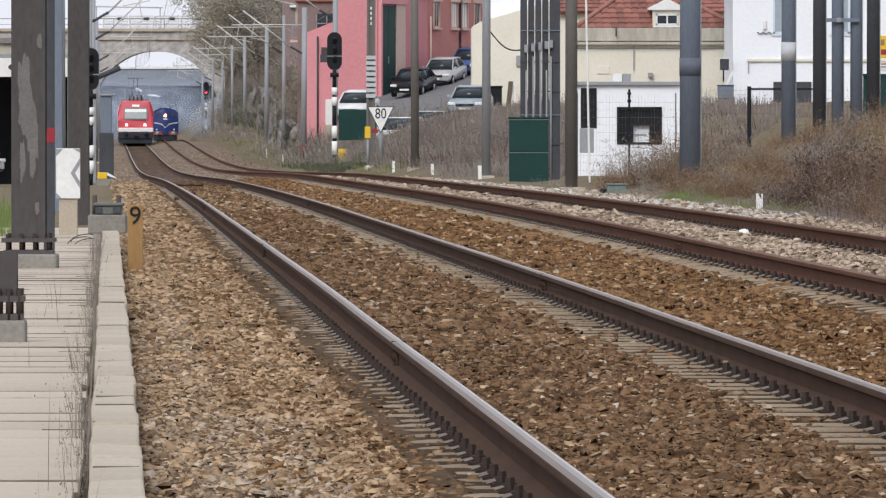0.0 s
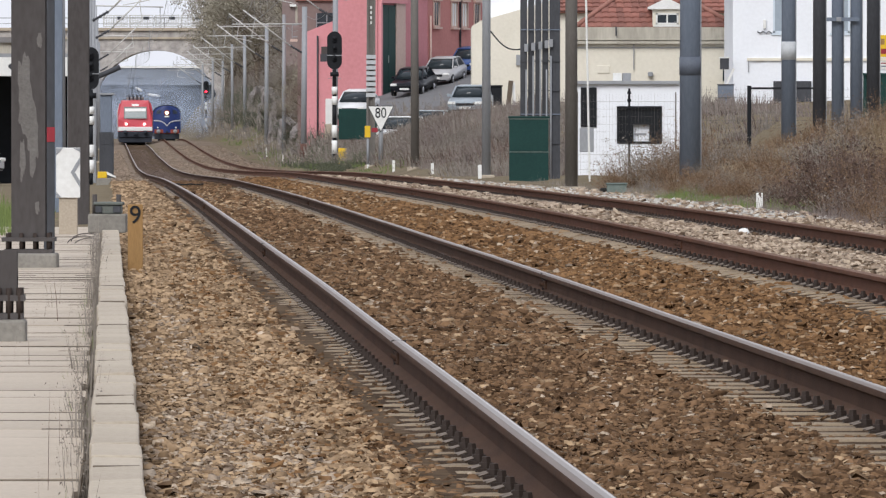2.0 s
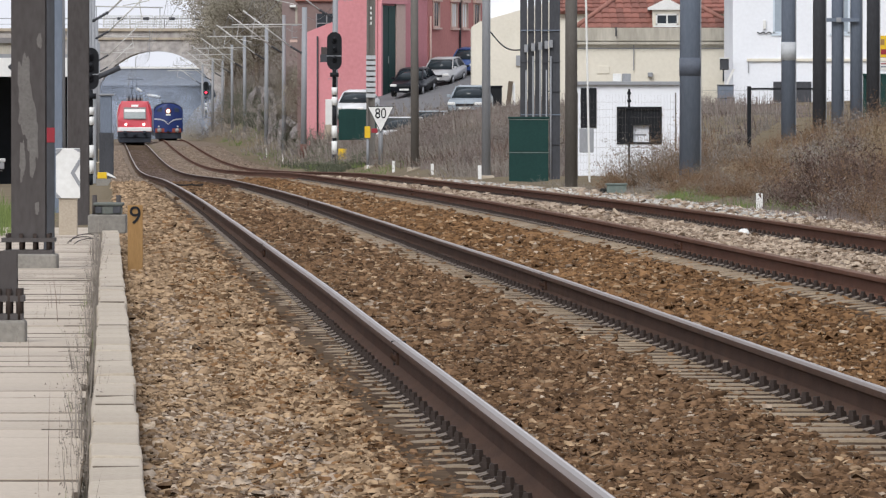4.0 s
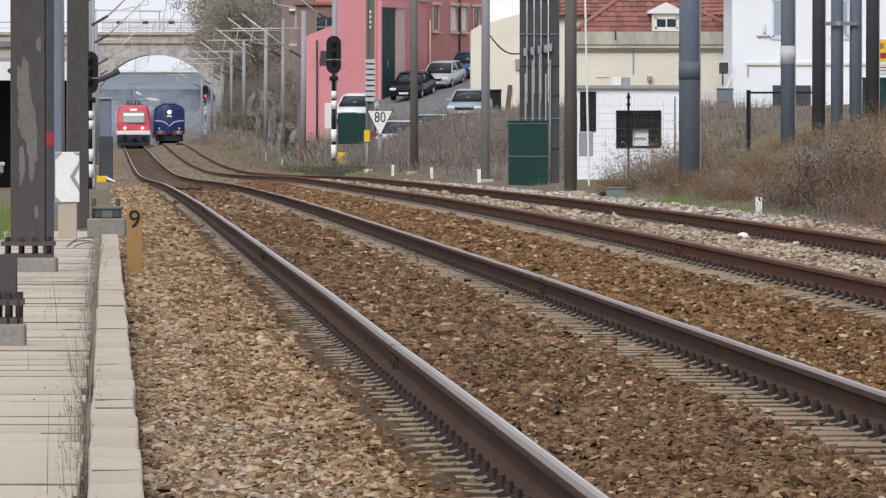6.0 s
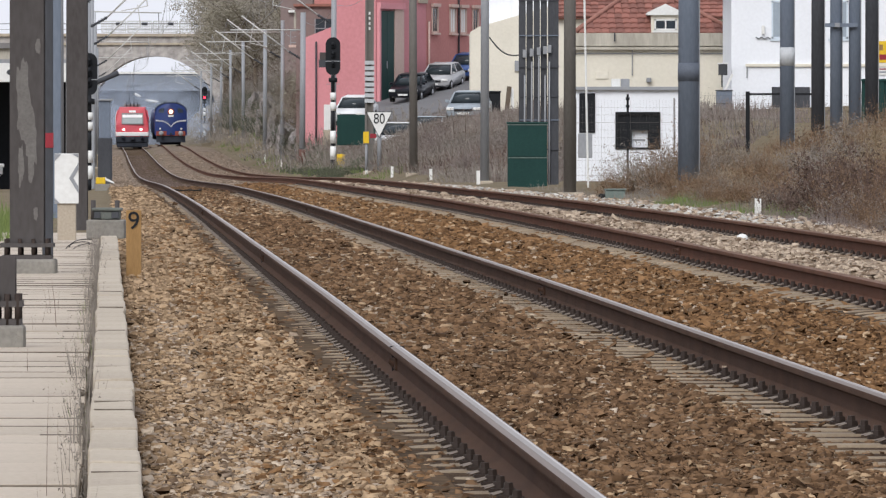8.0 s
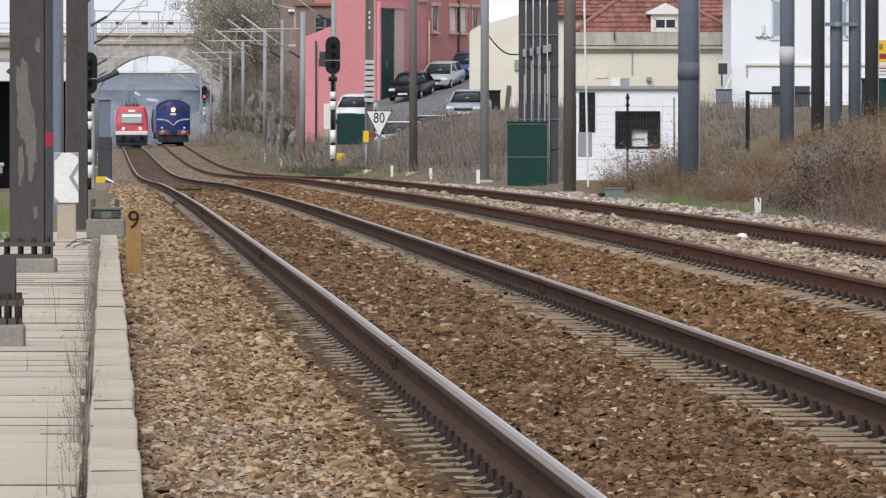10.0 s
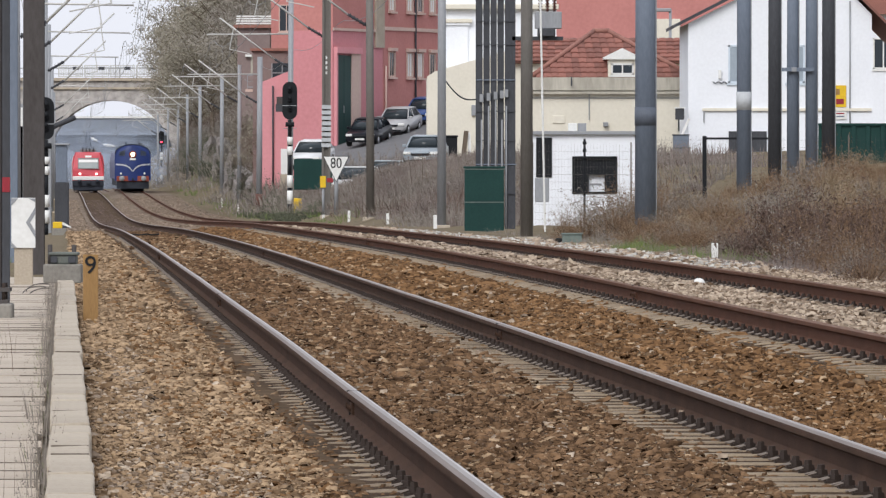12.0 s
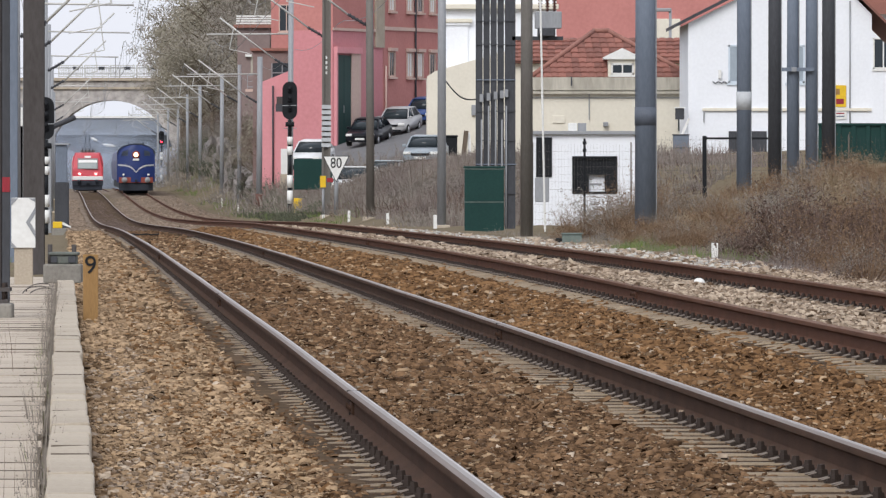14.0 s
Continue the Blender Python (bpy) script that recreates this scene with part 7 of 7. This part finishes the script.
TREES = [tree_meshes(1, LEAF, 10, 3.3, 0.10, 210, 36), tree_meshes(2, LEAF_GREY, 9, 3.0, 0.095, 200, 36), tree_meshes(3, LEAF, 8, 3.6, 0.10, 210, 36), tree_meshes(4, LEAF_GREY, 11, 3.2, 0.09, 170, 28)]
TREE_LABELS = ["winter tree with thin olive foliage above the cutting", "nearly bare grey-brown winter tree above the cutting", "low spreading olive-brown tree on the slope", "tall sparse grey winter tree on the slope"]


def tree(k, u, y, scale=1.0):
    x, _, z = spot(u, y)
    t = thing("tree", TREE_LABELS[k], "tree", pose(x, y, z - 0.2, 0, 0, random.uniform(0, 360)) @ Matrix.Scale(scale, 4), group="trees on the cutting")
    part("trunk", TREES[k][0], None, t)
    tagged(part("crown", TREES[k][1], None, t), kind="stuff")


rng = random.Random(5)
for i in range(46):
    y = 545 + i * 8.9
    u = rng.uniform(11.5, 14.0) + (i % 3) * 3.0 + float(np.interp(y, [545, 700, 800, 950], [1.5, 0.4, 1.0, 1.6]))
    tree(i % 4, u, y, rng.uniform(0.75, 1.1))
for i in range(7):
    tree((i + 1) % 4, 11.6 + 0.25 * (i % 3), 478 + i * 9, 0.5 + 0.05 * (i % 3))
for i in range(16):
    tree(i % 4, -7 - rng.uniform(0, 18), 480 + i * 26, rng.uniform(0.6, 0.85))
# the tallest ones crowd the edge of the cutting near the bridge
for i in range(20):
    y = 975 - i * 11.5
    tree((0, 2, 1, 0, 3)[i % 5], 13.3 + (i % 2) * 2.6 + float(np.interp(y, [750, 850, 975], [1.6, 0.5, 0.0])) + rng.uniform(-0.3, 0.3), y, rng.uniform(1.35, 1.6))
for i in range(9):
    tree((1, 3, 0)[i % 3], 17.5 + rng.uniform(0, 3), 620 + i * 22, rng.uniform(1.25, 1.5))
for i in range(10):
    tree(i % 4, 16 + rng.uniform(0, 12), 960 + i * 9, rng.uniform(0.9, 1.3))


# ---- rock face and evergreen shrubs of the cutting ----
for k, (u0, u1, y0, h) in enumerate(((10.9, 13.0, 500, 3.0), (10.8, 12.6, 532, 3.4), (10.9, 12.6, 570, 3.6), (10.9, 13.0, 615, 4.0), (11.0, 13.2, 668, 4.2))):
    x, _, z = spot(u0, y0)
    t = thing("rock_outcrop", "grey-brown cut rock face beside the line", "rock", pose(x, y0, z - 0.4), group="rocks of the cutting")
    bm = bmesh.new()
    bmesh.ops.create_icosphere(bm, subdivisions=4, radius=1.0)
    for v in bm.verts:
        v.co *= 1 + 0.32 * noise.noise(v.co * 1.7 + Vector((k * 7, 0, 0))) + 0.14 * noise.noise(v.co * 5 + Vector((0, k * 3, 0)))
        v.co = Vector(((v.co.x + 0.9) * (u1 - u0) / 2, v.co.y * 14, (v.co.z + 0.35) * h * 0.62))
    part("face", bm, ROCK, t)
SHRUBS = [bush_mesh(31, SHRUB), bush_mesh(32, SHRUB), bush_mesh(33, SCRUB_GREY), bush_mesh(34, DARK_TWIGS)]
srng = random.Random(44)
for i in range(84):
    y = 468 + 4.4 * i
    u = srng.uniform(10.9, 11.6) + (i % 4) * 0.75
    x, _, z = spot(u, y)
    sc = srng.uniform(0.9, 1.7)
    t = thing("shrub", ("dark evergreen shrub on the rock cutting", "dark evergreen shrub on the rock cutting", "grey-brown twiggy shrub on the rock cutting", "dark bare shrub on the rock cutting")[i % 4], "shrub", pose(x, y, z + (0.5 if i % 4 > 1 else 0.0), 0, 0, srng.uniform(0, 360)) @ Matrix.Diagonal((sc, sc, sc * 1.25, 1)), group="shrubs of the cutting")
    tagged(part("foliage", SHRUBS[i % 4], None, t), kind="stuff")


# ---- thin diesel smoke under the bridge and added distance haze: flat wisps that thin out towards their rims ----
m = bpy.data.materials.new("thin_blue_smoke_haze")
m.use_nodes = True
n, l = m.node_tree.nodes, m.node_tree.links
mixer, clear, soft = n.new("ShaderNodeMixShader"), n.new("ShaderNodeBsdfTransparent"), n.new("ShaderNodeBsdfDiffuse")
soft.inputs["Color"].default_value = (0.40, 0.47, 0.60, 1)
co, flat, size = n.new("ShaderNodeTexCoord"), n.new("ShaderNodeVectorMath"), n.new("ShaderNodeVectorMath")
flat.operation, size.operation = "MULTIPLY", "LENGTH"
flat.inputs[1].default_value = (1, 0, 1)
tex, thin, dense, both = n.new("ShaderNodeTexNoise"), n.new("ShaderNodeMapRange"), n.new("ShaderNodeMapRange"), n.new("ShaderNodeMath")
tex.inputs["Scale"].default_value, tex.inputs["Detail"].default_value = 2.2, 3
thin.interpolation_type = "SMOOTHSTEP"
thin.inputs["From Min"].default_value, thin.inputs["From Max"].default_value, thin.inputs["To Min"].default_value, thin.inputs["To Max"].default_value = 0.05, 0.97, 0.60, 0.0
dense.inputs["From Min"].default_value, dense.inputs["From Max"].default_value = 0.25, 0.7
both.operation = "MULTIPLY"
l.new(co.outputs["Object"], flat.inputs[0])
l.new(flat.outputs[0], size.inputs[0])
l.new(size.outputs["Value"], thin.inputs["Value"])
l.new(co.outputs["Object"], tex.inputs["Vector"])
l.new(tex.outputs["Fac"], dense.inputs["Value"])
l.new(thin.outputs["Result"], both.inputs[0])
l.new(dense.outputs["Result"], both.inputs[1])
l.new(both.outputs[0], mixer.inputs["Fac"])
l.new(clear.outputs[0], mixer.inputs[1])
l.new(soft.outputs[0], mixer.inputs[2])
l.new(mixer.outputs[0], n["Material Output"].inputs["Surface"])
bm = bmesh.new()
bmesh.ops.create_grid(bm, x_segments=16, y_segments=16, size=1.0, matrix=Matrix.Rotation(radians(90), 4, "X"))
for v in bm.verts:
    v.co.y = 0.5 * (v.co.x ** 2 + v.co.z ** 2)
for f in bm.faces:
    f.smooth = True
WISP = mesh_of("wisp", bm, m)
smoke = thing("exhaust_smoke", "thin blue-grey diesel smoke and distance haze over the line", "smoke")
for u, y, z, rx, rz in ((-1.6, 838, 2.4, 4.0, 3.6), (10.6, 866, 1.6, 4.4, 3.4), (5.0, 942, 3.2, 9.0, 4.6), (0.5, 958, 3.2, 7.5, 5.0), (8.6, 972, 2.8, 6.5, 4.8), (4.2, 990, 2.6, 10.0, 5.0)):
    tagged(part("wisp", WISP, None, smoke, at=pose(u_to_x(u, y), y, z, 0, 0, 0) @ Matrix.Diagonal((rx, 1.5, rz, 1))), kind="stuff")


# ---- the moving trains ----
def motions():
    red_rows, blue_rows = [], []
    for t, y in ((0.0, 715), (1.5, 724), (3.0, 733), (5.5, 749), (8.0, 767), (10.5, 785), (12.5, 802), (14.0, 815)):
        red_rows.append((t, pose(left_x(y), y, left_z(y), 0, 0, TURN)))
    for t, y in ((0.0, 930), (1.5, 899), (3.0, 868), (4.2, 843), (5.5, 815), (6.8, 787), (8.0, 760), (9.3, 733), (10.5, 710), (11.5, 692), (12.5, 674), (14.0, 648)):
        blue_rows.append((t, pose(right_x(y), y, right_z(y), 0, 0, TURN)))
    walk(red_train, red_rows)
    walk(locomotive, blue_rows)


motions()
